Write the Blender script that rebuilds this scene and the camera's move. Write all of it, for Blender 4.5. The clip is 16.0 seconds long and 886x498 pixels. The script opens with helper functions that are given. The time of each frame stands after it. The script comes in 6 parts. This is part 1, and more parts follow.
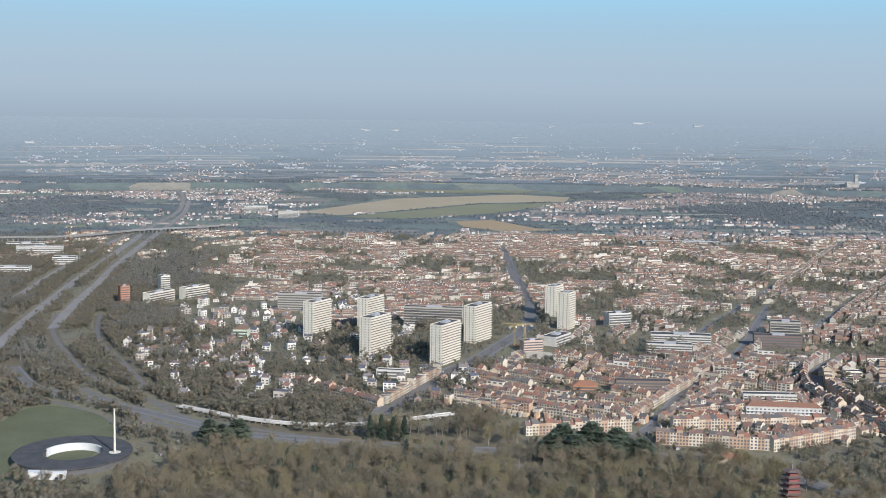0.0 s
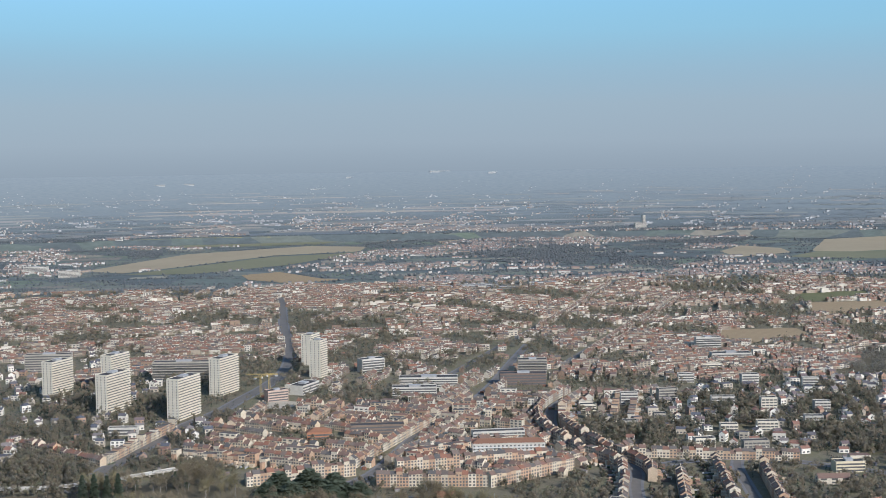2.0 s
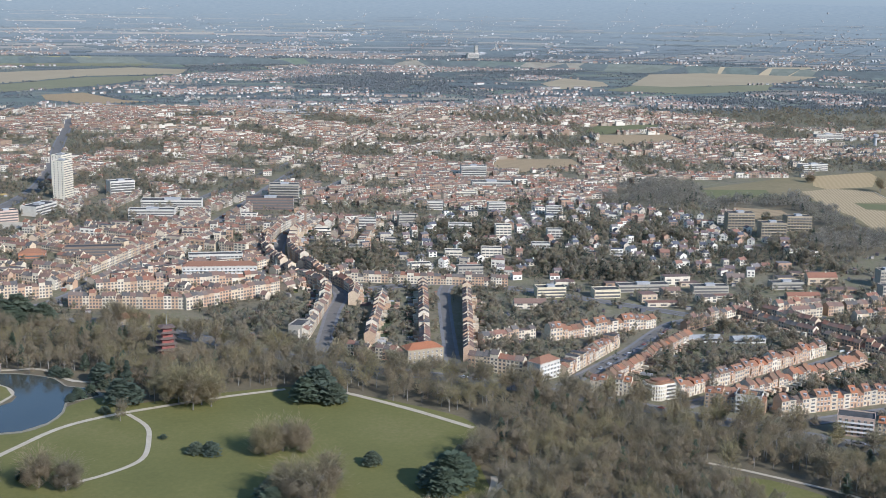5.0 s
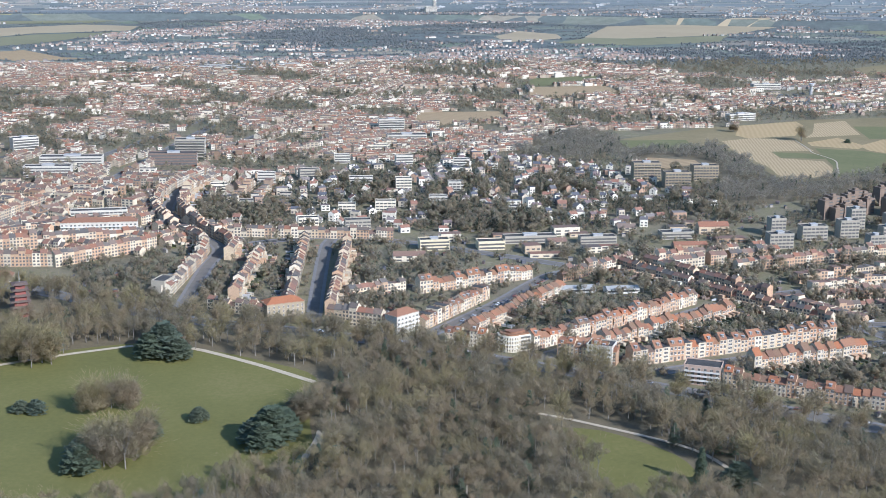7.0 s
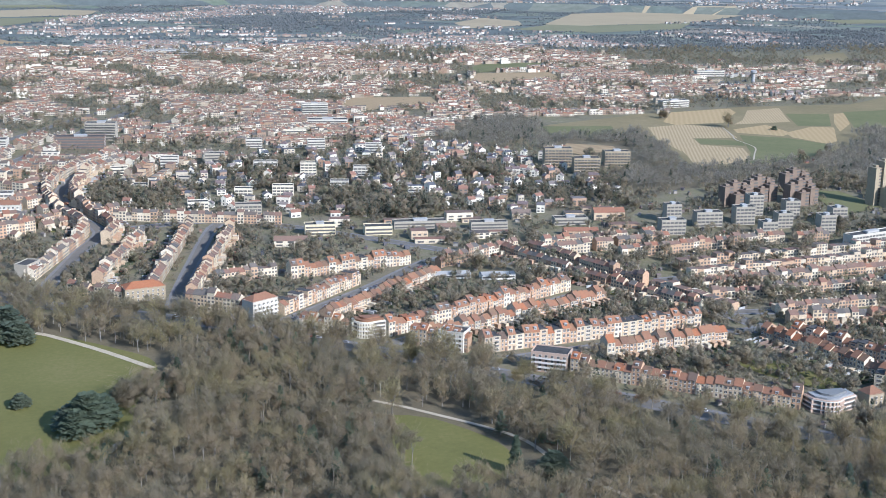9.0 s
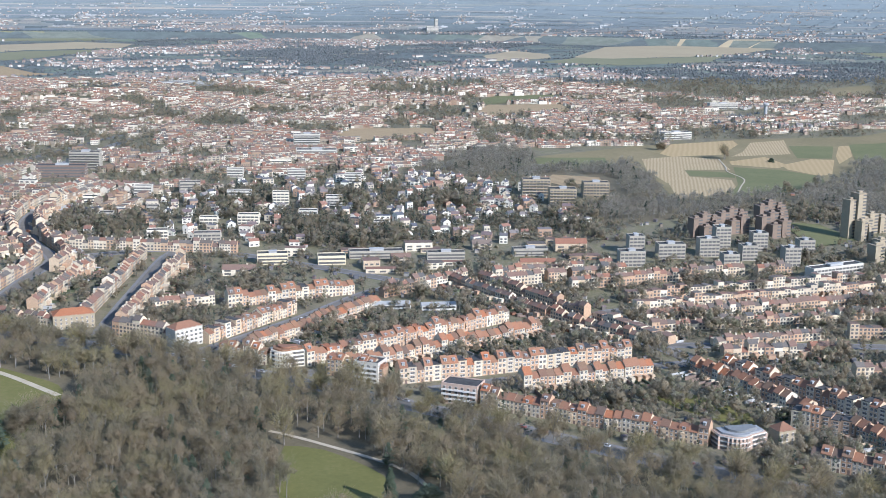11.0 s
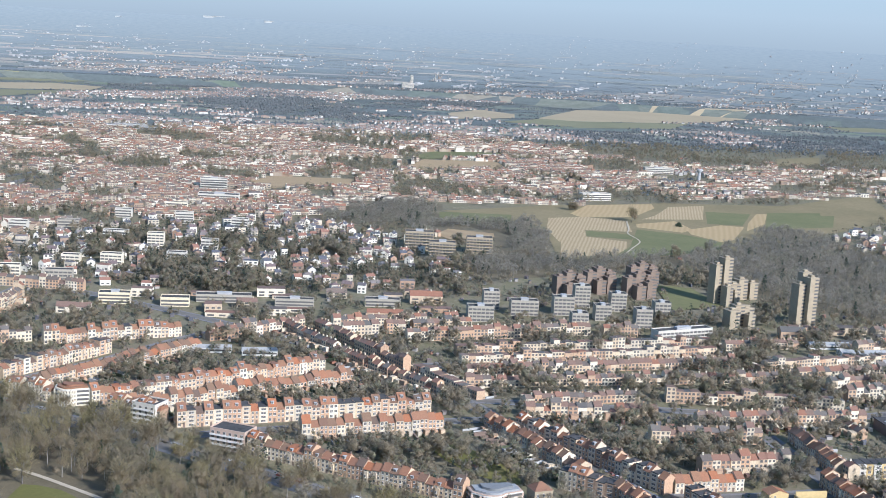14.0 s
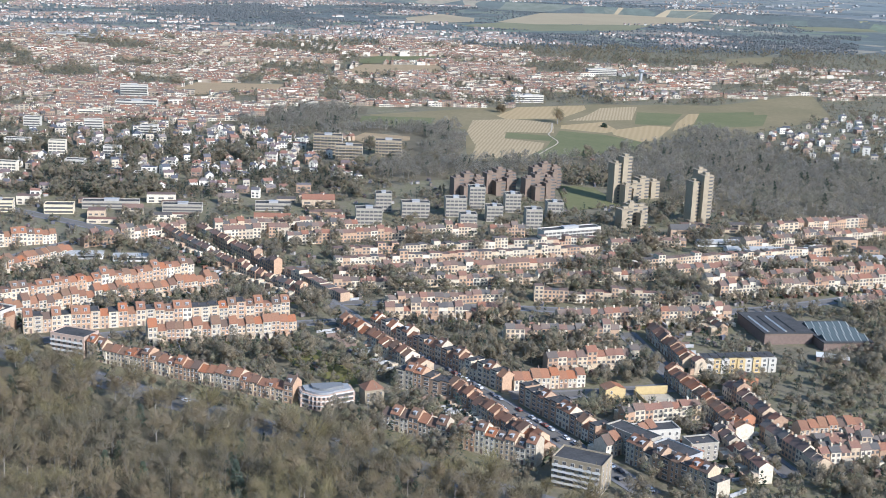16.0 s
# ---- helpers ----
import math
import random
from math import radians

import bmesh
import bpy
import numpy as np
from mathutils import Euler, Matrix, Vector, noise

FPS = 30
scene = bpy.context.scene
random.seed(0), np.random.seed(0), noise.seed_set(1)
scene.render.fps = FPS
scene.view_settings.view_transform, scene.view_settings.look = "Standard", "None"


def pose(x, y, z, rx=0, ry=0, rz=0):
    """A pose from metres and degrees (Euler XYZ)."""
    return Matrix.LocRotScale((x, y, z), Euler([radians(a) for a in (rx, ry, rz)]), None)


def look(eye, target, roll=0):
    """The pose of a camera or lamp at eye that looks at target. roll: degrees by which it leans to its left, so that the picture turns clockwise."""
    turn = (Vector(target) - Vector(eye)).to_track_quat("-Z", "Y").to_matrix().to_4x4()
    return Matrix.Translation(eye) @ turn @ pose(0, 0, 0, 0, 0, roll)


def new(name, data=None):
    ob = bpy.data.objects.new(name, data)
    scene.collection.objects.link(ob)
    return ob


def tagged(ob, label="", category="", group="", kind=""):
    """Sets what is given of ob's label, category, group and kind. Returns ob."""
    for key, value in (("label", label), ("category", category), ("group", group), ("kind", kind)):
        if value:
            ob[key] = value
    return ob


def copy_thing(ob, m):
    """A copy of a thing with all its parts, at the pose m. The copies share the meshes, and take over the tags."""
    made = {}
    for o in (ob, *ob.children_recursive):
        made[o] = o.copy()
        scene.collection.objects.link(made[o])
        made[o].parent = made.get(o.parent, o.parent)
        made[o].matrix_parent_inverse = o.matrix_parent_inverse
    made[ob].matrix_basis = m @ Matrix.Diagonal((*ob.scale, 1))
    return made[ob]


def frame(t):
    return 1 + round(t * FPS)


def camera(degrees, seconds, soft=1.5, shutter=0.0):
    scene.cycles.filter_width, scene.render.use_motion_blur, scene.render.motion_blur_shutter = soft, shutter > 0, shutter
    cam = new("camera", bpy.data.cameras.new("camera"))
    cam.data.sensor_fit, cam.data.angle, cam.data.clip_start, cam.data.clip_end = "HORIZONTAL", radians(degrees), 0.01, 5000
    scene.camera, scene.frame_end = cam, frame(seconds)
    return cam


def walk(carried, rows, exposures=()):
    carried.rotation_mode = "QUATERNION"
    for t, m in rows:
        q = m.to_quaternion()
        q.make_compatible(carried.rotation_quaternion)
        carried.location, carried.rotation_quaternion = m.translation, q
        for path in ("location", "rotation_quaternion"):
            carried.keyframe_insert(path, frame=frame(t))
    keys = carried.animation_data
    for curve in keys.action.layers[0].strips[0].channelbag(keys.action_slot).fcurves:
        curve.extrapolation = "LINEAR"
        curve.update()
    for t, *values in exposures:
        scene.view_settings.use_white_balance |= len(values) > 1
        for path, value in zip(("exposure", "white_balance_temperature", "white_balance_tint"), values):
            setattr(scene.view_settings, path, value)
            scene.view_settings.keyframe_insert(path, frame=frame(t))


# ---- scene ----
cam = camera(37.95, 16.0, soft=0.8)
# seconds, eye x y z, yaw, pitch, roll
PATH = [
    (0.0, 0.00, 0.00, 231.32, 0.001, -6.216, -0.738),
    (0.5, 19.36, -1.13, 230.34, -1.424, -5.399, -0.834),
    (1.0, 38.68, -2.31, 229.34, -4.035, -5.039, 0.199),
    (1.5, 57.96, -3.54, 228.32, -6.997, -4.801, 0.904),
    (2.0, 77.19, -4.81, 227.28, -8.020, -3.927, 0.804),
    (2.5, 96.38, -6.13, 226.22, -9.348, -4.606, 0.897),
    (3.0, 115.53, -7.49, 225.15, -10.891, -6.336, 1.410),
    (3.5, 134.63, -8.89, 224.06, -12.084, -7.235, 0.464),
    (4.0, 153.69, -10.33, 222.96, -13.025, -8.464, 0.738),
    (4.5, 172.70, -11.81, 221.86, -13.293, -9.714, 0.458),
    (5.0, 191.66, -13.33, 220.75, -13.866, -11.451, -1.120),
    (5.2, 199.24, -13.94, 220.31, -14.271, -12.402, -1.748),
    (7.3, 278.31, -20.76, 215.64, -15.040, -13.771, 0.101),
    (7.5, 285.80, -21.43, 215.21, -15.161, -14.028, 0.521),
    (8.0, 304.48, -23.15, 214.11, -14.926, -13.519, -0.100),
    (8.5, 323.12, -24.89, 213.03, -15.143, -13.533, -1.441),
    (9.0, 341.71, -26.67, 211.96, -15.234, -13.885, -0.922),
    (9.2, 349.13, -27.38, 211.54, -14.965, -14.042, -1.164),
    (11.3, 426.58, -35.13, 207.27, -12.437, -12.311, -0.906),
    (11.5, 433.91, -35.89, 206.89, -12.254, -12.488, -1.204),
    (12.0, 452.20, -37.80, 205.94, -11.972, -12.157, -2.046),
    (12.5, 470.44, -39.72, 205.03, -11.867, -11.228, -2.192),
    (13.0, 488.63, -41.66, 204.15, -11.949, -10.596, -2.771),
    (13.5, 506.77, -43.62, 203.30, -11.959, -9.616, -2.242),
    (14.0, 524.85, -45.59, 202.48, -12.285, -9.834, -3.188),
    (14.5, 542.88, -47.58, 201.71, -12.526, -10.155, -2.938),
    (15.0, 560.86, -49.58, 200.98, -12.635, -11.089, -2.711),
    (15.5, 578.78, -51.58, 200.28, -13.035, -12.797, -2.395),
    (16.0, 596.65, -53.60, 199.64, -12.948, -13.866, -2.415),
]
walk(cam, [(t, pose(x, y, z, 90 + pitch, roll, yaw)) for t, x, y, z, yaw, pitch, roll in PATH],
     exposures=[(0.0, 1.16, 5250, 10), (0.5, 1.03, 5250, 10), (3.0, 0.90, 5250, 10), (4.5, 1.01, 5150, 10), (5.0, 1.2, 5100, 10), (9.0, 1.47, 5000, 10), (12.0, 1.46, 5050, 10), (16.0, 1.45, 5100, 10)])

# ---- daylight: a low late-winter sun from behind, pale blue sky ----
SUN_AZ, SUN_EL = 148.0, 30.0
world = bpy.data.worlds.new("sky")
scene.world = world
world.use_nodes = True
wn = world.node_tree
sky = wn.nodes.new("ShaderNodeTexSky")
sky.sky_type, sky.sun_disc = "NISHITA", False
sky.sun_elevation, sky.sun_rotation = radians(SUN_EL), radians(SUN_AZ)
sky.altitude, sky.air_density, sky.dust_density, sky.ozone_density = 100, 1.0, 0.6, 3.2
back = wn.nodes["Background"]
back.inputs["Strength"].default_value = 0.095
tint = wn.nodes.new("ShaderNodeMix")
tint.data_type, tint.blend_type = "RGBA", "MULTIPLY"
tint.inputs["Factor"].default_value, tint.inputs["B"].default_value = 1.0, (1.0, 0.95, 0.83, 1)
wn.links.new(sky.outputs["Color"], tint.inputs["A"])
wn.links.new(tint.outputs["Result"], back.inputs["Color"])
lamp = bpy.data.lights.new("sun", "SUN")
lamp.energy, lamp.angle, lamp.color = 2.95, radians(0.6), (1.0, 0.875, 0.735)
sun = new("sun", lamp)
sun_way = Vector((math.sin(radians(SUN_AZ)), math.cos(radians(SUN_AZ)), math.tan(radians(SUN_EL))))
sun.matrix_world = look(sun_way * 500, (0, 0, 0))

rng = random.Random(7)


# ---- the lie of the land ----
def hump(x, y, cx, cy, s):
    return math.exp(-((x - cx) ** 2 + (y - cy) ** 2) / (2 * s * s))


def land(x, y):
    """Height of the ground: a shallow valley, low rises, and far ground bent up to fit the camera's horizon."""
    r = math.hypot(x - 300, y + 25)
    if r > 4250:
        far = 3824 + 426 ** 2 / (426 - min(r - 4250, 421))
        return 215 - 227 * r / far
    z = -7 + 12 * hump(x, y, 50, 1230, 330) + 8 * hump(x, y, 960, 1010, 180) + 7 * hump(x, y, 600, 1480, 230)
    if r > 2300:
        k = (r - 2300) / 400
        z = z * (1 - k) - 12 * k
    return z


def inside(poly, x, y):
    hit, j = False, len(poly) - 1
    for i in range(len(poly)):
        (xi, yi), (xj, yj) = poly[i], poly[j]
        if (yi > y) != (yj > y) and x < (xj - xi) * (y - yi) / (yj - yi) + xi:
            hit = not hit
        j = i
    return hit


# ---- materials ----
def nodes_of(name):
    m = bpy.data.materials.new(name)
    m.use_nodes = True
    t = m.node_tree
    return m, t, t.nodes["Principled BSDF"]


def add(t, kind, **inputs):
    n = t.nodes.new(kind)
    for k, v in inputs.items():
        n.inputs[k.replace("_", " ")].default_value = v
    return n


def ramp(t, stops, step=False):
    n = t.nodes.new("ShaderNodeValToRGB")
    e = n.color_ramp.elements
    while len(e) < len(stops):
        e.new(0.5)
    for i, (p, c) in enumerate(stops):
        e[i].position, e[i].color = p, (*c, 1)
    if step:
        n.color_ramp.interpolation = "CONSTANT"
    return n


def coords(t):
    return t.nodes.new("ShaderNodeNewGeometry").outputs["Position"]


def mottled(name, stops, scale, rough=0.9, fine=8.0, bump=0.0, spec=0.2, metal=0.0):
    """A surface of two scales of variation between the given colours, set out in metres."""
    m, t, b = nodes_of(name)
    pos = coords(t)
    n1 = add(t, "ShaderNodeTexNoise", Scale=scale, Detail=5.0, Roughness=0.6)
    n2 = add(t, "ShaderNodeTexNoise", Scale=scale * fine, Detail=4.0, Roughness=0.7)
    for n in (n1, n2):
        t.links.new(pos, n.inputs["Vector"])
    mx = t.nodes.new("ShaderNodeMath")
    mx.operation = "MULTIPLY_ADD"
    mx.inputs[1].default_value = 0.45
    t.links.new(n2.outputs["Fac"], mx.inputs[0])
    sc = t.nodes.new("ShaderNodeMath")
    sc.operation = "MULTIPLY"
    sc.inputs[1].default_value = 0.6
    t.links.new(n1.outputs["Fac"], sc.inputs[0])
    t.links.new(sc.outputs[0], mx.inputs[2])
    r = ramp(t, stops)
    t.links.new(mx.outputs[0], r.inputs["Fac"])
    t.links.new(r.outputs["Color"], b.inputs["Base Color"])
    b.inputs["Roughness"].default_value, b.inputs["Specular IOR Level"].default_value = rough, spec
    b.inputs["Metallic"].default_value = metal
    if bump:
        bp = add(t, "ShaderNodeBump", Strength=0.6, Distance=bump)
        t.links.new(n2.outputs["Fac"], bp.inputs["Height"])
        t.links.new(bp.outputs["Normal"], b.inputs["Normal"])
    return m


def palette(name, colours, by_object, rough=0.85, grain=1.2, spread=0.35, leafy=0.0, holes=0.0, tone=(1, 1, 1)):
    """One of several paints for each piece, with stains and weathering over it."""
    m, t, b = nodes_of(name)
    if by_object:
        pick = t.nodes.new("ShaderNodeObjectInfo").outputs["Random"]
    else:
        pick = t.nodes.new("ShaderNodeNewGeometry").outputs["Random Per Island"]
    k = len(colours)
    r = ramp(t, [(i / k, tuple(a * b for a, b in zip(c, tone))) for i, c in enumerate(colours)], True)
    t.links.new(pick, r.inputs["Fac"])
    n = add(t, "ShaderNodeTexNoise", Scale=grain, Detail=6.0, Roughness=0.7)
    t.links.new(coords(t), n.inputs["Vector"])
    rr = ramp(t, [(0.25, (1 - spread,) * 3), (0.75, (1 + spread * 0.4,) * 3)])
    t.links.new(n.outputs["Fac"], rr.inputs["Fac"])
    mx = t.nodes.new("ShaderNodeMix")
    mx.data_type, mx.blend_type = "RGBA", "MULTIPLY"
    mx.inputs["Factor"].default_value = 1.0
    t.links.new(r.outputs["Color"], mx.inputs["A"])
    t.links.new(rr.outputs["Color"], mx.inputs["B"])
    t.links.new(mx.outputs["Result"], b.inputs["Base Color"])
    b.inputs["Roughness"].default_value, b.inputs["Specular IOR Level"].default_value = rough, 0.25
    if leafy:
        tl = t.nodes.new("ShaderNodeBsdfTranslucent")
        ms = t.nodes.new("ShaderNodeMixShader")
        ms.inputs[0].default_value = leafy
        t.links.new(mx.outputs["Result"], tl.inputs["Color"])
        t.links.new(b.outputs[0], ms.inputs[1])
        t.links.new(tl.outputs[0], ms.inputs[2])
        t.links.new(ms.outputs[0], t.nodes["Material Output"].inputs["Surface"])
        if holes:
            gap = add(t, "ShaderNodeTexNoise", Scale=2.2, Detail=4.0, Roughness=0.8)
            t.links.new(coords(t), gap.inputs["Vector"])
            cut = t.nodes.new("ShaderNodeMath")
            cut.operation = "LESS_THAN"
            cut.inputs[1].default_value = holes
            t.links.new(gap.outputs["Fac"], cut.inputs[0])
            clear = t.nodes.new("ShaderNodeBsdfTransparent")
            mh = t.nodes.new("ShaderNodeMixShader")
            t.links.new(cut.outputs[0], mh.inputs[0])
            t.links.new(ms.outputs[0], mh.inputs[1])
            t.links.new(clear.outputs[0], mh.inputs[2])
            t.links.new(mh.outputs[0], t.nodes["Material Output"].inputs["Surface"])
    return m


def furrowed(name, lo, hi, turn, width):
    """Stubble or soil in uneven stripes as the machines left it."""
    m, t, b = nodes_of(name)
    pos = coords(t)
    mp = add(t, "ShaderNodeMapping")
    mp.inputs["Rotation"].default_value = (0, 0, radians(turn))
    w = add(t, "ShaderNodeTexWave", Scale=0.314 / width, Distortion=2.2, Detail=3.0)
    w.inputs["Detail Scale"].default_value = 0.6
    n = add(t, "ShaderNodeTexNoise", Scale=0.05, Detail=6.0, Roughness=0.7)
    t.links.new(pos, mp.inputs["Vector"])
    t.links.new(mp.outputs[0], w.inputs["Vector"])
    t.links.new(pos, n.inputs["Vector"])
    mx = t.nodes.new("ShaderNodeMath")
    mx.operation = "MULTIPLY"
    t.links.new(w.outputs["Fac"], mx.inputs[0])
    t.links.new(n.outputs["Fac"], mx.inputs[1])
    r = ramp(t, [(.05, lo), (.5, hi)])
    t.links.new(mx.outputs[0], r.inputs["Fac"])
    t.links.new(r.outputs["Color"], b.inputs["Base Color"])
    b.inputs["Roughness"].default_value, b.inputs["Specular IOR Level"].default_value = 0.95, 0.1
    return m


def flat(name, c, rough=0.7, metal=0.0, spread=0.15, grain=0.8):
    lo, hi = tuple(v * (1 - spread) for v in c), tuple(min(1, v * (1 + spread)) for v in c)
    return mottled(name, [(0.3, lo), (0.7, hi)], grain, rough, metal=metal)


FACADES = [(r * .99, g * .885, b * .70) for r, g, b in ((.54, .48, .41), (.43, .335, .27), (.58, .54, .48), (.37, .275, .22), (.52, .45, .37), (.46, .43, .39), (.64, .62, .58), (.44, .335, .265), (.50, .43, .36), (.46, .335, .26), (.57, .54, .49), (.50, .475, .435))]
TILES = [(r * .90, g * .82, b * .70) for r, g, b in ((.21, .145, .125), (.18, .135, .12), (.24, .145, .115), (.14, .125, .12), (.21, .15, .13), (.12, .12, .125), (.27, .145, .105), (.19, .14, .12), (.21, .15, .13), (.16, .15, .148), (.25, .15, .12), (.20, .165, .15))]
M_WALL = palette("painted_and_brick_walls", FACADES, True)
M_WALLS = palette("town_walls", FACADES, False)
M_STREET = palette("pale_town_walls", [(.52, .49, .445), (.33, .29, .25), (.62, .60, .56), (.27, .20, .16), (.56, .535, .49), (.34, .265, .215), (.45, .40, .345), (.29, .22, .175), (.68, .66, .62), (.38, .34, .29)], False, tone=(.94, .87, .73))
M_ROOF = palette("clay_and_slate_tiles", [(.29, .165, .10), (.24, .145, .095), (.31, .17, .10), (.19, .13, .092), (.34, .16, .082), (.27, .168, .103), (.15, .12, .095), (.29, .175, .11), (.21, .15, .102), (.26, .155, .10)], True, grain=2.5, tone=(.90, .78, .72))
M_ROOFS = palette("town_roofs", TILES, False, grain=2.5)
M_VILLA = palette("villa_render", [(.64, .62, .57), (.50, .45, .38), (.70, .68, .64), (.34, .24, .18), (.58, .55, .50), (.66, .64, .59), (.28, .21, .17), (.44, .40, .34)], False, tone=(1.06, 1.0, .88))
M_VROOF = palette("villa_roofs", [(.12, .11, .11), (.16, .12, .11), (.24, .13, .09), (.1, .1, .11), (.2, .17, .15)], False)
M_GLASS = flat("window_glass", (.105, .098, .09), 0.3)
M_WHITE = flat("white_paint", (.56, .53, .47), 0.6)
M_PALE = flat("pale_render", (.46, .42, .345), 0.85, grain=0.25)
M_LIGHT = flat("light_grey_panels", (.31, .275, .215), 0.8, grain=0.3)
M_ROSE = flat("rose_brick_and_render", (.42, .31, .235), 0.85, grain=0.4)
M_LITTER = mottled("leaf_litter", [(.3, (.095, .078, .046)), (.7, (.15, .122, .075))], 0.08)
M_TOWER = flat("cream_concrete", (.56, .495, .375), 0.8, grain=0.15)
M_SIDE = flat("grey_concrete", (.34, .33, .31), 0.85, grain=0.3)
M_BRICK = flat("brown_brick", (.165, .12, .095), 0.9, grain=0.6)
M_ORANGE = flat("orange_brick", (.36, .17, .09), 0.9)
M_CREAM = flat("cream_plaster", (.56, .47, .31), .85, grain=.3)
M_TANK = flat("pale_green_paint", (.40, .43, .30), .7)
M_STEP = flat("tawny_brick", (.185, .137, .10), 0.9, grain=0.5)
M_TAN = flat("tan_concrete", (.295, .24, .16), 0.85, grain=0.3)
M_BITUMEN = flat("roof_bitumen", (.062, .058, .054), 0.9, spread=0.4, grain=0.15)
M_ZINC = flat("zinc_sheet", (.31, .30, .275), 0.6)
M_ASPHALT = mottled("asphalt", [(.3, (.115, .103, .088)), (.7, (.165, .148, .127))], 0.15)
M_PAVE = mottled("paving", [(.3, (.13, .125, .12)), (.7, (.20, .19, .18))], 0.3)
M_MUD = mottled("muddy_bank", [(.3, (.17, .15, .105)), (.7, (.26, .225, .165))], 0.2)
M_PATH = mottled("pale_gravel", [(.3, (.34, .285, .20)), (.7, (.45, .385, .285))], 0.2)
M_LAWN = mottled("mown_grass", [(.3, (.096, .094, .027)), (.55, (.130, .121, .036)), (.75, (.17, .144, .056))], 0.02, fine=20)
M_VERGE = mottled("rough_winter_grass", [(.3, (.082, .086, .042)), (.55, (.108, .108, .054)), (.75, (.145, .132, .078))], 0.03, fine=16)
# white far sheds dulled: haze put into their base colour
M_HAZED = flat("sheds_in_the_haze", (.34, .335, .31), .8)
M_BARK = flat("bark", (.19, .17, .145), 0.95, spread=0.35)
M_TWIG = palette("bare_twigs", [(.30, .243, .138), (.325, .262, .148), (.27, .228, .138), (.32, .268, .133)], True, 0.95, leafy=.45)
M_TWIGS = palette("bare_twigs_many", [(.20, .182, .14), (.22, .197, .15), (.18, .17, .14), (.165, .168, .125), (.24, .212, .155)], False, 0.95, leafy=.4)
M_SPRAY = palette("twig_sprays", [(.262, .207, .134), (.285, .224, .142), (.243, .20, .134), (.28, .228, .132)], True, 0.95, grain=2.2, spread=.3, leafy=.5, holes=.53)
M_SPRAYS = palette("twig_sprays_many", [(.27, .225, .155), (.295, .24, .16), (.24, .21, .155), (.245, .225, .14), (.31, .25, .16)], False, 0.95, grain=2.2, spread=.4, leafy=.5, holes=.51)
# twig sprays of the farther woods, greyed and paled: haze in the base colour
M_SPRAY_HAZED = palette("hazed_twig_sprays", [(.34, .30, .235), (.37, .325, .25), (.32, .29, .235), (.35, .315, .23)], True, 0.95, grain=1.6, spread=.25, leafy=.55, holes=.555)
M_NEEDLE = palette("needles", [(.125, .15, .095), (.15, .17, .11), (.13, .155, .11)], True, 0.9, leafy=.45)
M_NEEDLES = palette("evergreens_many", [(.05, .066, .042), (.07, .08, .05), (.052, .068, .05)], False, 0.9, leafy=.35)
M_WATER = flat("lake_water", (.045, .048, .038), 0.1, spread=0.2, grain=0.02)
M_RED = flat("red_lacquer", (.21, .075, .06), 0.6)
M_DARKTILE = flat("dark_glazed_tile", (.12, .085, .068), 0.85)
M_COPPER = flat("green_grey_glass_dome", (.19, .20, .178), 0.6)


# ---- mesh helpers ----
class Build:
    """Collects faces with a material number each, and makes one mesh of them."""

    def __init__(self):
        self.v, self.f, self.m = [], [], []

    def face(self, pts, mat=0):
        k = len(self.v)
        self.v.extend(pts)
        self.f.append(tuple(range(k, k + len(pts))))
        self.m.append(mat)

    def solid(self, pts, faces, mat=0):
        k = len(self.v)
        self.v.extend(pts)
        for q in faces:
            self.f.append(tuple(k + i for i in q))
            self.m.append(mat)

    def box(self, x0, y0, z0, x1, y1, z1, mat=0, tf=None, floor=True):
        p = [(x0, y0, z0), (x1, y0, z0), (x1, y1, z0), (x0, y1, z0), (x0, y0, z1), (x1, y0, z1), (x1, y1, z1), (x0, y1, z1)]
        if tf:
            p = [tf(*q) for q in p]
        q = [(0, 1, 5, 4), (1, 2, 6, 5), (2, 3, 7, 6), (3, 0, 4, 7), (4, 5, 6, 7)]
        if floor:
            q.append((3, 2, 1, 0))
        self.solid(p, q, mat)

    def tube(self, a, b, ra, rb, n=5, mat=0):
        a, b = Vector(a), Vector(b)
        d = (b - a).normalized()
        u = d.orthogonal().normalized()
        w = d.cross(u)
        p = []
        for c, r in ((a, ra), (b, rb)):
            for i in range(n):
                s = 2 * math.pi * i / n
                p.append(tuple(c + u * (r * math.cos(s)) + w * (r * math.sin(s))))
        q = [(i, (i + 1) % n, n + (i + 1) % n, n + i) for i in range(n)]
        q.append(tuple(range(n, 2 * n)))
        self.solid(p, q, mat)

    def make(self, name, mats, parent=None, label="", smooth=False):
        me = bpy.data.meshes.new(name)
        me.from_pydata(self.v, [], self.f)
        for m in mats:
            me.materials.append(m)
        me.polygons.foreach_set("material_index", self.m)
        if smooth:
            me.polygons.foreach_set("use_smooth", [True] * len(self.f))
        me.update()
        ob = new(name, me)
        ob.parent = parent
        if label:
            tagged(ob, label)
        return ob


def place(x, y, a, z=None):
    """A frame on the ground at x, y, turned by a degrees."""
    return pose(x, y, land(x, y) if z is None else z, 0, 0, a)


def on(m):
    c, s, ox, oy, oz = m[0][0], m[1][0], m[0][3], m[1][3], m[2][3]
    return lambda x, y, z: (ox + c * x - s * y, oy + s * x + c * y, oz + z)


def thing(name, m, label, category, group=""):
    ob = new(name)
    ob.matrix_world = m
    return tagged(ob, label, category, group)


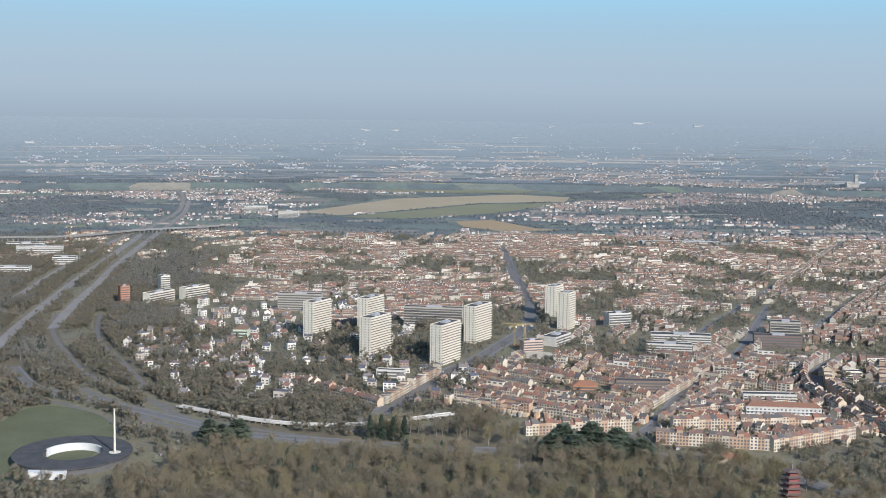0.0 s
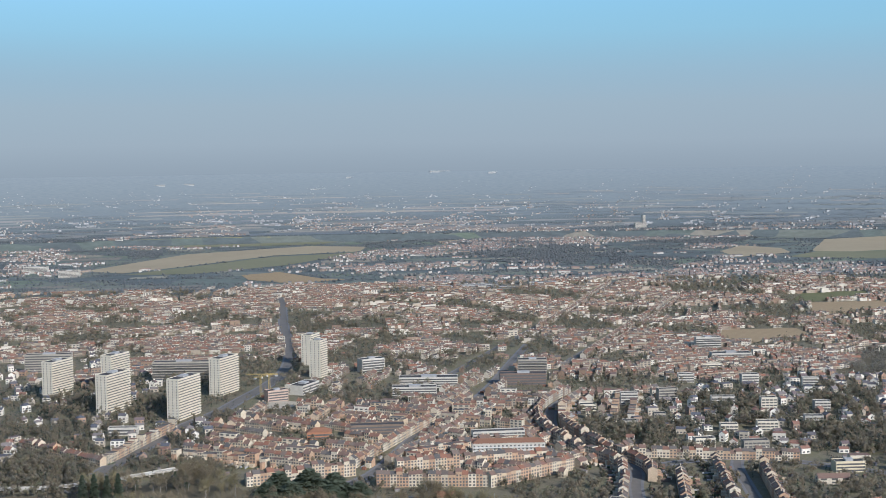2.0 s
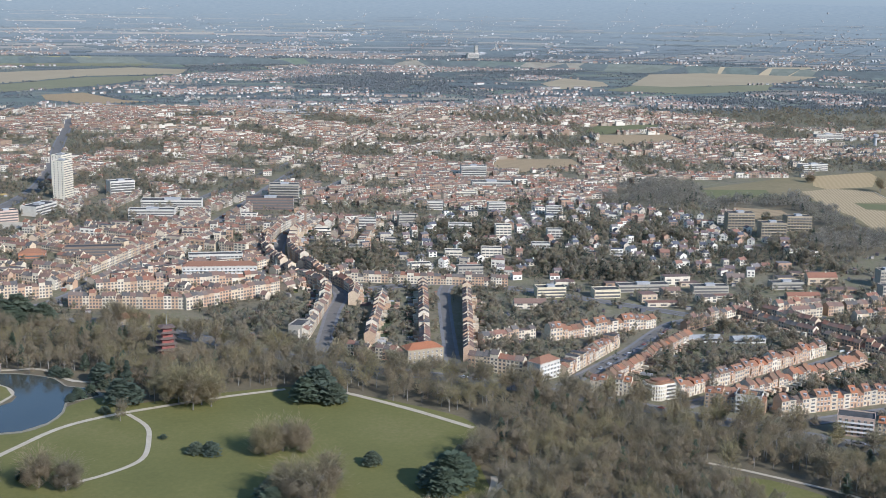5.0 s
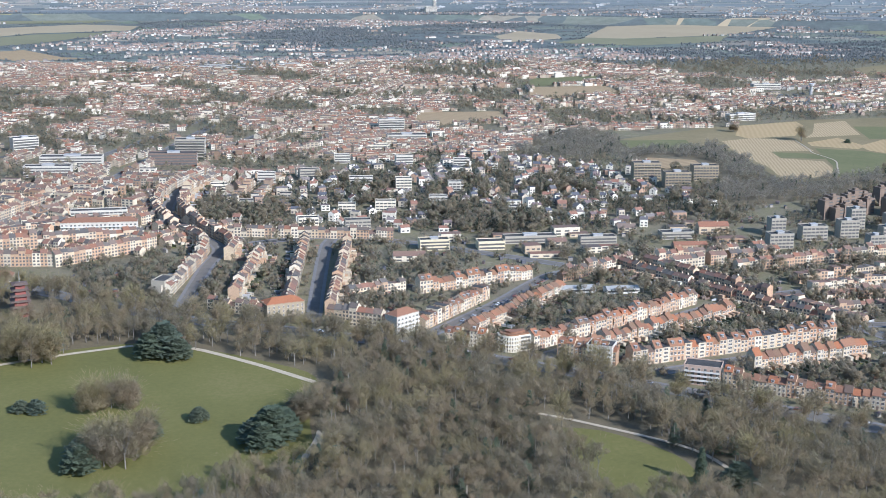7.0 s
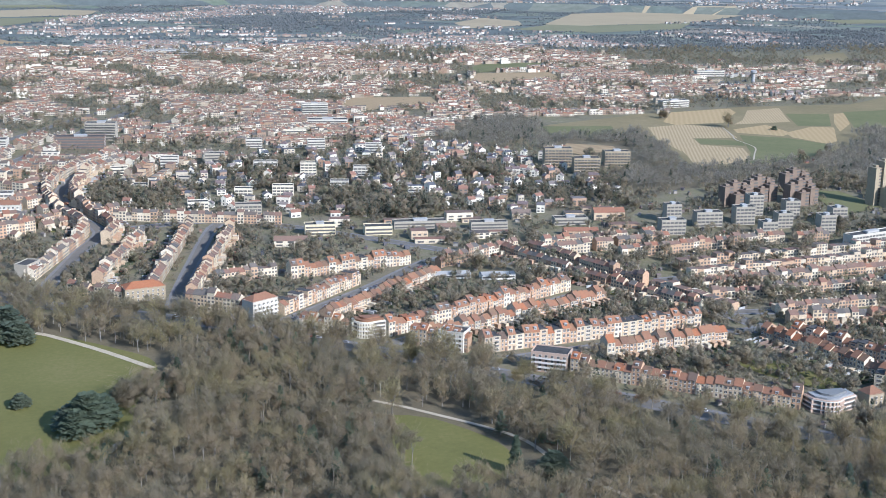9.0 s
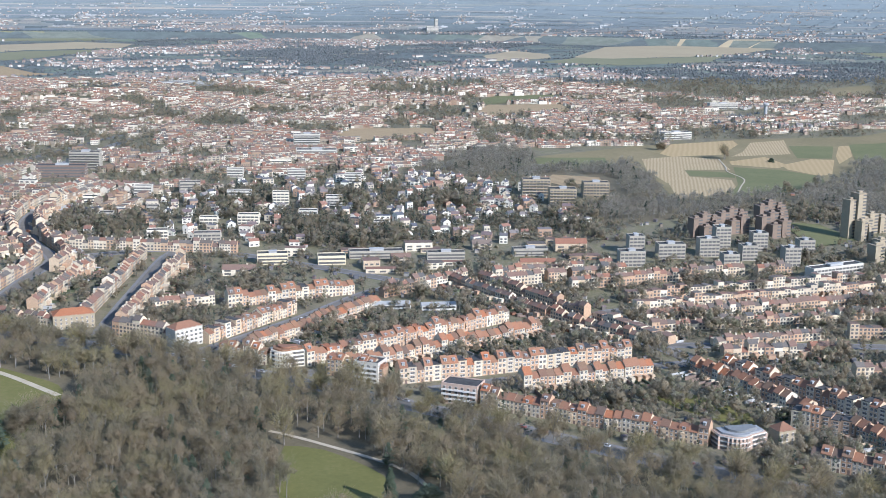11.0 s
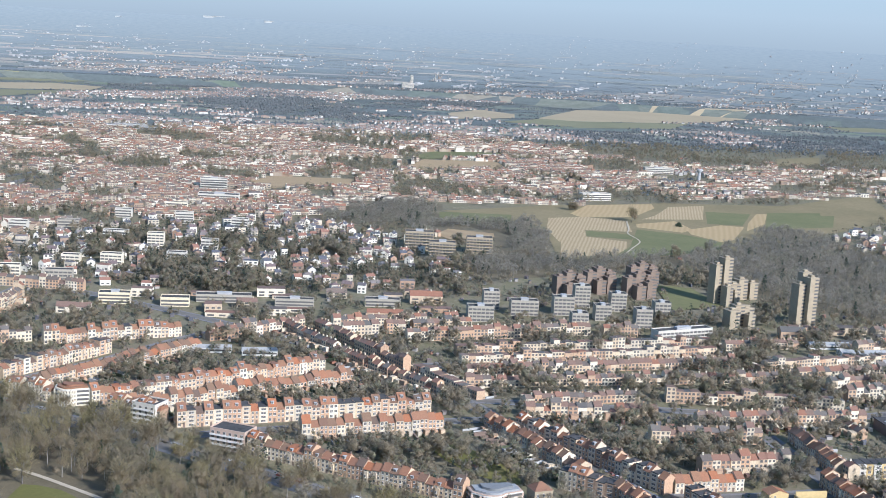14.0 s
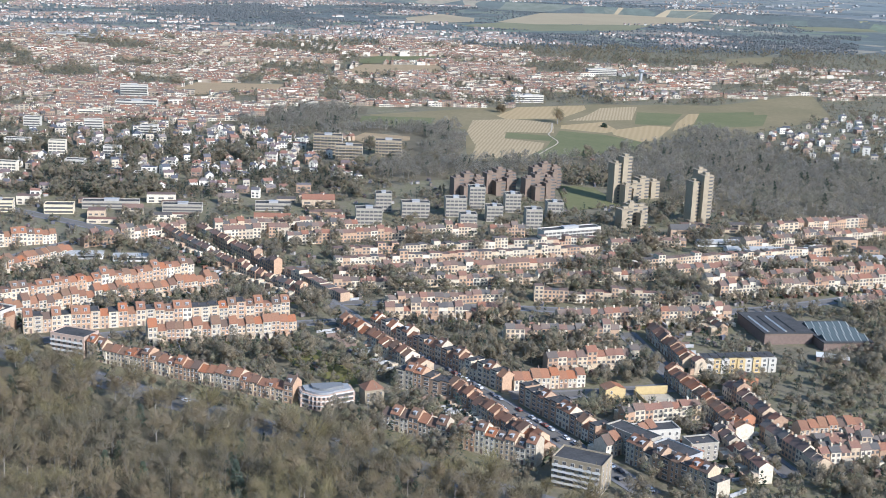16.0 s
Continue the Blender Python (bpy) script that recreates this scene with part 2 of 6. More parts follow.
# ---- what stands where: a grid of cells four metres wide ----
CELL, GX, GY = 4.0, -1500, 250
taken = np.zeros((1075, 1080), dtype=bool)


def cell(x, y):
    i, j = int((x - GX) / CELL), int((y - GY) / CELL)
    return (i, j) if 0 <= i < taken.shape[0] and 0 <= j < taken.shape[1] else None


def mark(x, y, r):
    c = cell(x, y)
    if c:
        k = max(0, int(r / CELL))
        taken[max(0, c[0] - k):c[0] + k + 1, max(0, c[1] - k):c[1] + k + 1] = True


def free(x, y):
    c = cell(x, y)
    return not (c and taken[c])


def mark_line(x0, y0, x1, y1, r):
    n = max(1, int(math.hypot(x1 - x0, y1 - y0) / 3))
    for i in range(n + 1):
        mark(x0 + (x1 - x0) * i / n, y0 + (y1 - y0) * i / n, r)


def curve_points(pts, step=6.0):
    """A smooth line through the given points."""
    out = []
    p = [pts[0]] + list(pts) + [pts[-1]]
    for i in range(1, len(p) - 2):
        a, b, c, d = (Vector(q) for q in p[i - 1:i + 3])
        n = max(1, int((c - b).length / step))
        for k in range(n):
            s = k / n
            q = 0.5 * (2 * b + (c - a) * s + (2 * a - 5 * b + 4 * c - d) * s * s + (3 * b - a - 3 * c + d) * s ** 3)
            out.append((q.x, q.y))
    out.append(tuple(pts[-1]))
    return out


def ribbon(bd, line, off, width, lift, mat=0, kerb=0.0):
    """A strip along a line on the ground, at a sideways distance, with a kerb on both edges."""
    rows = []
    for i, (x, y) in enumerate(line):
        a, b = line[max(0, i - 1)], line[min(len(line) - 1, i + 1)]
        d = math.hypot(b[0] - a[0], b[1] - a[1]) or 1
        nx, ny = -(b[1] - a[1]) / d, (b[0] - a[0]) / d
        l, r = off - width / 2, off + width / 2
        pl, pr = (x + nx * l, y + ny * l), (x + nx * r, y + ny * r)
        rows.append(((*pl, land(*pl) + lift), (*pr, land(*pr) + lift)))
    for (a, b), (c, d) in zip(rows, rows[1:]):
        bd.face([b, a, c, d], mat)
        if kerb:
            for p, q in ((c, a), (b, d)):
                bd.face([p, q, (q[0], q[1], q[2] - kerb), (p[0], p[1], p[2] - kerb)], mat)


def road(pts, width, side=2.2, name="road"):
    line = curve_points(pts)
    bd = Build()
    ribbon(bd, line, 0, width, 0.10)
    ob = tagged(bd.make(name, [M_ASPHALT]), "grey asphalt street between the houses", "road", kind="structure")
    if side:
        for s in (-1, 1):
            bd = Build()
            ribbon(bd, line, s * (width + side) / 2, side, 0.22, 0, 0.14)
            tagged(bd.make("pavement", [M_PAVE]), "pale paved footway along a street", "pavement", kind="structure")
    for (x0, y0), (x1, y1) in zip(line, line[1:]):
        mark_line(x0, y0, x1, y1, width / 2 + 2)
    return ob


def patch(name, pts, mat, label, category, lift=0.15, kind="structure", wob=0.0, keep=True, sharp=False):
    """A patch of ground cover with a soft outline, draped over the land."""
    if sharp:
        line = []
        for (x0, y0), (x1, y1) in zip(pts, list(pts[1:]) + [pts[0]]):
            n = max(1, int(math.hypot(x1 - x0, y1 - y0) / 12))
            line += [(x0 + (x1 - x0) * i / n, y0 + (y1 - y0) * i / n) for i in range(n)]
    else:
        line = curve_points(list(pts) + [pts[0]], 8.0)[:-1]
    cx, cy = sum(p[0] for p in line) / len(line), sum(p[1] for p in line) / len(line)
    bd = Build()
    rings = 7
    pv = []
    for k in range(1, rings + 1):
        for i, (x, y) in enumerate(line):
            w = 1 + wob * noise.noise((x * 0.03, y * 0.03, 3.0))
            px, py = cx + (x - cx) * w * k / rings, cy + (y - cy) * w * k / rings
            pv.append((px, py, land(px, py) + lift))
    n = len(line)
    f = [((k) * n + i, (k) * n + (i + 1) % n, (k + 1) * n + (i + 1) % n, (k + 1) * n + i) for k in range(rings - 1) for i in range(n)]
    pv.append((cx, cy, land(cx, cy) + lift))
    f += [(len(pv) - 1, i, (i + 1) % n) for i in range(n)]
    bd.solid(pv, f)
    ob = tagged(bd.make(name, [mat]), label, category, kind=kind)
    me = ob.data
    if sum(p.normal.z for p in me.polygons) < 0:
        me.flip_normals()
    if keep:
        xs, ys = [p[0] for p in line], [p[1] for p in line]
        for i in range(int(min(xs) / 4), int(max(xs) / 4) + 1):
            for j in range(int(min(ys) / 4), int(max(ys) / 4) + 1):
                if inside(line, i * 4, j * 4):
                    mark(i * 4, j * 4, 0)
    return ob


# ---- ground: gardens near, fields and woods far ----
def ground_material():
    m, t, b = nodes_of("gardens_and_farmland")
    pos = coords(t)
    n1 = add(t, "ShaderNodeTexNoise", Scale=0.035, Detail=8.0, Roughness=0.7)
    n2 = add(t, "ShaderNodeTexNoise", Scale=0.4, Detail=4.0, Roughness=0.7)
    v = add(t, "ShaderNodeTexVoronoi", Scale=0.0075)
    wv = add(t, "ShaderNodeTexNoise", Scale=0.004, Detail=3.0)
    shift = t.nodes.new("ShaderNodeVectorMath")
    shift.operation = "MULTIPLY_ADD"
    shift.inputs[1].default_value = (90, 90, 0)
    for n in (n1, n2, wv):
        t.links.new(pos, n.inputs["Vector"])
    t.links.new(wv.outputs["Color"], shift.inputs[0])
    t.links.new(pos, shift.inputs[2])
    t.links.new(shift.outputs[0], v.inputs["Vector"])
    near = ramp(t, [(.30, (.08, .070, .042)), (.42, (.13, .112, .068)), (.5, (.19, .162, .108)), (.58, (.135, .122, .062)), (.66, (.205, .172, .118)), (.78, (.28, .24, .18))])
    add_f = t.nodes.new("ShaderNodeMath")
    add_f.operation = "MULTIPLY_ADD"
    add_f.inputs[1].default_value = 0.35
    sub = t.nodes.new("ShaderNodeMath")
    sub.operation = "MULTIPLY"
    sub.inputs[1].default_value = 0.7
    t.links.new(n1.outputs["Fac"], sub.inputs[0])
    t.links.new(n2.outputs["Fac"], add_f.inputs[0])
    t.links.new(sub.outputs[0], add_f.inputs[2])
    t.links.new(add_f.outputs[0], near.inputs["Fac"])
    sep = t.nodes.new("ShaderNodeSeparateColor")
    t.links.new(v.outputs["Color"], sep.inputs[0])
    # far fields greyed and cooled: a haze tint mixed into the base colour
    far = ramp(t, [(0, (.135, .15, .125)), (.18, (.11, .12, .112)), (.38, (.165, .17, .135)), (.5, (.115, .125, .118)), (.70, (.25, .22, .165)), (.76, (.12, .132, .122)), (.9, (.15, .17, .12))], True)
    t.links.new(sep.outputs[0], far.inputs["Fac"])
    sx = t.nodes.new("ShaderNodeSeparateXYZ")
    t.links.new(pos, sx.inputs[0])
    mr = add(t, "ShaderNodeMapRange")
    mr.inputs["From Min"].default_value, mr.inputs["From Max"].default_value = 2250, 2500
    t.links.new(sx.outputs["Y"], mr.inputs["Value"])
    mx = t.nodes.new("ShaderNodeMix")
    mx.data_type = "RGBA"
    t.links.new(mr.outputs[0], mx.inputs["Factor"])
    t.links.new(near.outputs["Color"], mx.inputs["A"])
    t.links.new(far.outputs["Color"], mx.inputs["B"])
    mul = t.nodes.new("ShaderNodeMix")
    mul.data_type, mul.blend_type = "RGBA", "MULTIPLY"
    mul.inputs["Factor"].default_value = 0.5
    gr = ramp(t, [(.3, (.5, .5, .5)), (.7, (1.3, 1.3, 1.3))])
    t.links.new(n1.outputs["Fac"], gr.inputs["Fac"])
    t.links.new(mx.outputs["Result"], mul.inputs["A"])
    t.links.new(gr.outputs["Color"], mul.inputs["B"])
    t.links.new(mul.outputs["Result"], b.inputs["Base Color"])
    b.inputs["Roughness"].default_value, b.inputs["Specular IOR Level"].default_value = 0.9, 0.2
    return m


def ground():
    radii = [0] + [60 * i for i in range(1, 71)] + [4258]
    seg = 144
    pv, f = [(300, -25, land(300, -25))], []
    for r in radii[1:]:
        for i in range(seg):
            a = 2 * math.pi * i / seg
            x, y = 300 + r * math.cos(a), -25 + r * math.sin(a)
            pv.append((x, y, land(x, y)))
    f += [(0, 1 + i, 1 + (i + 1) % seg) for i in range(seg)]
    for k in range(len(radii) - 2):
        o = 1 + k * seg
        f += [(o + i, o + seg + i, o + seg + (i + 1) % seg, o + (i + 1) % seg) for i in range(seg)]
    bd = Build()
    bd.solid(pv, f)
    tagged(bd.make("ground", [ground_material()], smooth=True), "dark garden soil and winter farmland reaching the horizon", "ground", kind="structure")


def distance():
    """The distance beyond the plain, up to the horizon: a plain backdrop with haze painted as glow."""
    m, t, b = nodes_of("haze_painted_distance")
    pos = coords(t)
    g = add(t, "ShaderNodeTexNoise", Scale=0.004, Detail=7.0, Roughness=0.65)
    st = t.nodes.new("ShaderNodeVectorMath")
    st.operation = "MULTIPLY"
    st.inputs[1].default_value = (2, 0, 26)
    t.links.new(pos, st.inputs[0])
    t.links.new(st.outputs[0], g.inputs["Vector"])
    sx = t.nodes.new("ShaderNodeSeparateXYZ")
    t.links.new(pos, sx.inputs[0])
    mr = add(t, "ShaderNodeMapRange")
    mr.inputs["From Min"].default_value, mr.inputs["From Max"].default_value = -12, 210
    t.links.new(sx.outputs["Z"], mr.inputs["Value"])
    # painted haze: the glow grows stronger towards the horizon
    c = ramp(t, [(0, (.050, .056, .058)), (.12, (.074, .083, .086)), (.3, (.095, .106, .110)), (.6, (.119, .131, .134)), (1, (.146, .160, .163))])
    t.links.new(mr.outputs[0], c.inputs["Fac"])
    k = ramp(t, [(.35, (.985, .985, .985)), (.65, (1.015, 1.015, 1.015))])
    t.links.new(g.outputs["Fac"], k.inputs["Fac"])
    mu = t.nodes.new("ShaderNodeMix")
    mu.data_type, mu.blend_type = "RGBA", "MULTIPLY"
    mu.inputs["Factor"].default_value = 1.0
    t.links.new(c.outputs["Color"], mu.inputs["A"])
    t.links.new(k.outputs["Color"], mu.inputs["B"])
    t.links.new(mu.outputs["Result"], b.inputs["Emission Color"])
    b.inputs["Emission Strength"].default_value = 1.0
    wood = add(t, "ShaderNodeTexNoise", Scale=1.0, Detail=6.0, Roughness=0.6)
    lie = t.nodes.new("ShaderNodeVectorMath")
    lie.operation = "MULTIPLY"
    lie.inputs[1].default_value = (.05, 0, .5)
    t.links.new(pos, lie.inputs[0])
    t.links.new(lie.outputs[0], wood.inputs["Vector"])
    bc = ramp(t, [(.36, (.034, .037, .034)), (.5, (.048, .05, .044)), (.64, (.062, .06, .05))])
    t.links.new(wood.outputs["Fac"], bc.inputs["Fac"])
    t.links.new(bc.outputs["Color"], b.inputs["Base Color"])
    b.inputs["Roughness"].default_value, b.inputs["Specular IOR Level"].default_value = 1.0, 0.0
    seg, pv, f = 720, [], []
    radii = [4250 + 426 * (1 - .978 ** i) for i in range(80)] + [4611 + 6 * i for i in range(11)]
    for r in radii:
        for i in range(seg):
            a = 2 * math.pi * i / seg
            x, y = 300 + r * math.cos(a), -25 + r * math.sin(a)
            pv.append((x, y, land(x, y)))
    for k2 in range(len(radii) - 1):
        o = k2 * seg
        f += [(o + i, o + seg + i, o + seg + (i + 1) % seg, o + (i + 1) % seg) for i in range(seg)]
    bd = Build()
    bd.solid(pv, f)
    tagged(bd.make("backdrop", [m], smooth=True), "backdrop of blue distance under the horizon, haze painted in as glow", "backdrop", kind="structure")


def haze_glow_ring():
    """A glowing ring all round the horizon, painted as haze and low sky, thinning out upwards."""
    m, t, b = nodes_of("glowing_horizon_haze")
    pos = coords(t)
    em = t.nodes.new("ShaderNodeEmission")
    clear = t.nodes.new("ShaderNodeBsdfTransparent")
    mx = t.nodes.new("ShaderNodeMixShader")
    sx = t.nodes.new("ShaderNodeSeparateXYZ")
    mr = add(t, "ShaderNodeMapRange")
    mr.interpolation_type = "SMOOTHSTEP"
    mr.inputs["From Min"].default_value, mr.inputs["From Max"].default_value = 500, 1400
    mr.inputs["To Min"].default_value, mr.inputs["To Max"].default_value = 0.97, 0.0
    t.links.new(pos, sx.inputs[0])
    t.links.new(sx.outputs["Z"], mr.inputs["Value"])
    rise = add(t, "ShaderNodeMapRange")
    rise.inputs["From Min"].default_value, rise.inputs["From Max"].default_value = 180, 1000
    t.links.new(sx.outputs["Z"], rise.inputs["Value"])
    # painted tones: haze grey at the bottom, sky blue above
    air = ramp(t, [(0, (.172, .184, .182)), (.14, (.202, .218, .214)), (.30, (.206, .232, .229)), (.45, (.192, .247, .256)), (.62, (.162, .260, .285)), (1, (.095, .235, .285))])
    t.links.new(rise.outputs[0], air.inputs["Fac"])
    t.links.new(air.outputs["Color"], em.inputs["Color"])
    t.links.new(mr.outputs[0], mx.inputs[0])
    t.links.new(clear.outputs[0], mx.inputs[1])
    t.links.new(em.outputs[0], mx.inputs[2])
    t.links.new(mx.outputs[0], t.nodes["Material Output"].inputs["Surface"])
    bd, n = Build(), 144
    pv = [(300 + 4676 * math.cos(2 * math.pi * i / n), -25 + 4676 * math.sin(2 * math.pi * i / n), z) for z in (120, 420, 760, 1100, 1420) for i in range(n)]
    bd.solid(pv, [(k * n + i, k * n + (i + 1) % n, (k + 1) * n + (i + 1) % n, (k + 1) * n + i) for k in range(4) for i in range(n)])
    tagged(bd.make("backdrop", [m], smooth=True), "glowing ring painted as grey-blue haze and low sky along the horizon", "backdrop", kind="structure")


ground()
distance()
haze_glow_ring()

# ---- park: lawns, lake, gravel paths ----
patch("lawn", [(130, 500), (128, 600), (150, 650), (185, 672), (225, 684), (280, 692), (312, 676), (345, 647), (368, 615), (356, 560), (345, 505), (300, 480), (200, 470)],
      M_LAWN, "wide green park lawn with gravel walks", "lawn")
patch("lawn", [(470, 520), (487, 512), (508, 478), (507, 452), (490, 436), (466, 443), (462, 484)], M_LAWN, "small green glade in the wood", "lawn")
patch("lawn", [(-325, 900), (-316, 975), (-280, 972), (-245, 935), (-228, 872), (-250, 800), (-300, 790)], M_VERGE, "green verge round the ring-shaped building", "lawn")
patch("lawn", [(657, 580), (680, 560), (700, 520), (690, 505), (668, 535)], M_LAWN, "back garden lawn behind the terrace", "lawn", keep=False)
LAKE = [(108, 742), (128, 740), (149, 728), (156, 713), (171, 706), (175, 694), (157, 684), (156, 670), (149, 653), (137, 643), (124, 642), (108, 650), (98, 657), (101, 666), (118, 680), (129, 690), (131, 699), (126, 710), (117, 721)]
patch("bank", [(136 + (x - 136) * 1.06, 697 + (y - 697) * 1.05) for x, y in LAKE], M_MUD, "pale muddy bank round the lake", "ground", 0.18)
patch("lawn", [(90, 645), (124, 640), (150, 652), (160, 680), (176, 690), (190, 678), (180, 657), (140, 619), (99, 606), (80, 620)], M_LAWN, "rough grass between the walk and the lake", "lawn", 0.12)
patch("water", LAKE, M_WATER, "still dark blue park lake", "water", 0.25)
patch("lawn", [(84, 700), (92, 676), (106, 678), (121, 688), (128, 702), (124, 716), (108, 728), (88, 722)], M_LAWN, "low grassy point reaching into the lake", "lawn", 0.33)
for pts, w in (([(115, 590), (136, 619), (156, 644), (180, 659), (210, 670), (242, 680), (277, 688)], 3.2), ([(303, 680), (314, 672), (338, 645), (352, 627), (366, 608)], 3.6),
               ([(190, 660), (199, 640), (200, 621), (196, 593), (179, 576), (160, 566)], 2.6), ([(358, 541), (354, 528), (342, 503)], 3.4), ([(351, 520), (358, 530), (368, 540)], 3),
               ([(465, 540), (485, 521), (518, 482), (527, 445), (542, 412)], 2.4), ([(90, 752), (120, 748), (142, 746), (160, 722), (178, 718)], 3.0), ([(97, 656), (104, 672), (120, 686), (128, 702), (125, 714), (116, 724)], 2.6)):
    bd = Build()
    ribbon(bd, curve_points(pts, 4.0), 0, w, 0.32)
    tagged(bd.make("path", [M_PATH]), "pale gravel walk across the lawn", "path", kind="structure")
    for (x0, y0), (x1, y1) in zip(pts, pts[1:]):
        mark_line(x0, y0, x1, y1, w / 2 + 2)

# ---- fields ----
M_STUBBLE = furrowed("stubble_field", (.33, .242, .125), (.375, .276, .143), 24, 6)
M_STUBBLE2 = furrowed("raked_stubble_field", (.30, .225, .125), (.39, .30, .17), 22, 3.6)
M_PLOUGH = furrowed("ploughed_field", (.27, .195, .11), (.33, .245, .14), 70, 7)
M_FARSTUB = mottled("far_stubble_field", [(.3, (.27, .215, .135)), (.7, (.34, .275, .175))], 0.004, fine=10)
M_FARGREEN = mottled("far_green_field", [(.3, (.15, .148, .085)), (.7, (.205, .188, .11))], 0.006, fine=10)
M_MEADOW = mottled("winter_meadow", [(.3, (.108, .112, .045)), (.7, (.16, .148, .066))], 0.015, fine=14)
M_DRY = mottled("dry_winter_grass", [(.3, (.15, .123, .06)), (.55, (.20, .158, .08)), (.75, (.25, .195, .105))], 0.012, fine=16)
FIELDS = (
    ([(840, 1350), (1000, 1440), (1160, 1495), (1330, 1500), (1540, 1640), (1440, 1400), (1300, 1290), (1110, 1130), (950, 1045), (880, 1045), (900, 1130), (930, 1250)], M_DRY, "rough dry grass round the arable fields"),
    ([(996, 1369), (1045, 1453), (1141, 1482), (1131, 1445), (1069, 1357), (999, 1342)], M_STUBBLE, "straw-coloured stubble field"),
    ([(956, 1324), (1006, 1344), (1049, 1321), (1021, 1232), (969, 1235), (952, 1178), (912, 1144), (926, 1232)], M_STUBBLE2, "striped straw-coloured stubble field"),
    ([(969, 1231), (1014, 1208), (998, 1171), (955, 1188)], M_MEADOW, "narrow green strip between stubble fields"),
    ([(915, 1148), (954, 1184), (987, 1156), (968, 1105), (942, 1070), (885, 1053)], M_STUBBLE2, "raked straw-coloured stubble field"),
    ([(1105, 1378), (1155, 1460), (1211, 1479), (1156, 1355), (1111, 1347), (1073, 1340)], M_STUBBLE2, "striped stubble field"),
    ([(1051, 1299), (1112, 1334), (1106, 1267), (1082, 1241), (1041, 1271)], M_STUBBLE, "pale stubble field"),
    ([(1190, 1426), (1246, 1416), (1187, 1314), (1146, 1320)], M_MEADOW, "green winter wheat field"),
    ([(1098, 1266), (1159, 1312), (1184, 1303), (1122, 1197), (1099, 1179), (1087, 1230)], M_STUBBLE, "tongue of straw-coloured stubble"),
    ([(1205, 1337), (1254, 1417), (1270, 1420), (1223, 1331), (1172, 1271)], M_STUBBLE, "narrow stubble strip"),
    ([(1014, 1206), (1034, 1252), (1076, 1227), (1099, 1177), (1073, 1123), (1004, 1077), (951, 1056), (945, 1070), (978, 1123)], M_MEADOW, "wide green winter wheat field"),
    ([(1275, 1430), (1376, 1444), (1306, 1321), (1206, 1294)], M_MEADOW, "green winter wheat field"),
    ([(1379, 1494), (1516, 1626), (1510, 1567), (1431, 1426), (1341, 1415)], M_DRY, "tan rough pasture"),
    ([(834, 1340), (917, 1337), (898, 1277), (820, 1275)], M_MEADOW, "green meadow beside the wood"),
    ([(795, 1179), (817, 1217), (858, 1191), (852, 1165), (805, 1145)], M_PLOUGH, "pale ploughed field behind the flats"),
    ([(632, 1511), (666, 1610), (777, 1618), (765, 1533), (656, 1475)], M_PLOUGH, "brown ploughed field among the houses"),
    ([(889, 1824), (936, 1934), (1055, 1933), (1046, 1830), (888, 1770)], M_PLOUGH, "brown ploughed field among the houses"),
    ([(927, 1982), (981, 2068), (1103, 2084), (1073, 2005), (937, 1942)], M_MEADOW, "green paddock beside a ploughed field"),
    ([(929, 937), (957, 926), (960, 867), (910, 849)], M_MEADOW, "green slope below the flats"),
    ([(1662, 2183), (1799, 2265), (1708, 2094), (1590, 2027)], M_DRY, "tan rough pasture"),
    ([(1488, 3170), (1772, 3715), (2058, 3844), (2373, 3811), (2325, 3664), (1949, 3259), (1578, 3116)], M_FARSTUB, "long straw-coloured field"),
    ([(1330, 2960), (1500, 3160), (1590, 3110), (1940, 3240), (1780, 2980), (1500, 2850)], M_FARGREEN, "green field beyond the houses"),
    ([(1263, 3235), (1413, 3477), (1467, 3315), (1416, 3128), (1226, 2998)], M_FARSTUB, "pale stubble field"),
    ([(-338, 3050), (-132, 3652), (221, 3939), (383, 3822), (344, 3588), (104, 3486), (-112, 3126), (-236, 2950)], M_FARSTUB, "long straw-coloured field"),
    ([(-231, 2896), (-111, 3086), (103, 3436), (339, 3534), (134, 3088), (-78, 2867)], M_FARGREEN, "green field beside the stubble"),
    ([(29, 2799), (112, 2863), (196, 2640), (251, 2605), (132, 2533), (45, 2661)], M_PLOUGH, "brown field at the edge of the town"),
    ([(-353, 4200), (-103, 4240), (330, 4200), (250, 4020), (-152, 4000)], M_FARGREEN, "green pasture"),
    ([(626, 4038), (770, 4199), (750, 4138), (619, 3940)], M_FARSTUB, "narrow stubble strip"),
    ([(2440, 3420), (2740, 3500), (2660, 3300), (2420, 3250)], M_FARGREEN, "green pasture"))
for i, (pts, mat, lab) in enumerate(FIELDS):
    patch("field", pts, mat, lab + " in late winter", "field", 0.30 + .012 * i, sharp=True, keep=i > 0)
bd = Build()
ribbon(bd, curve_points([(1046, 1316), (1024, 1250), (1010, 1215), (1002, 1160), (975, 1110), (955, 1075)], 6), 0, 1.5, 0.75)
tagged(bd.make("path", [M_PATH]), "pale farm track between the fields", "path", kind="structure")

# ---- streets ----
AVENUE = [(180, 850), (240, 795), (301, 738), (379, 692), (438, 650), (516, 583), (562, 540), (612, 490), (660, 446), (740, 372), (800, 310)]
road(AVENUE, 9, 3, "avenue")
road([(118, 880), (154, 924), (213, 1070), (278, 1192), (349, 1394), (395, 1530)], 6)
road([(305, 745), (330, 850), (344, 905), (325, 965), (315, 1040), (334, 1125), (372, 1190)], 6.6)
road([(382, 712), (400, 800), (424, 905), (440, 930)], 5.6)
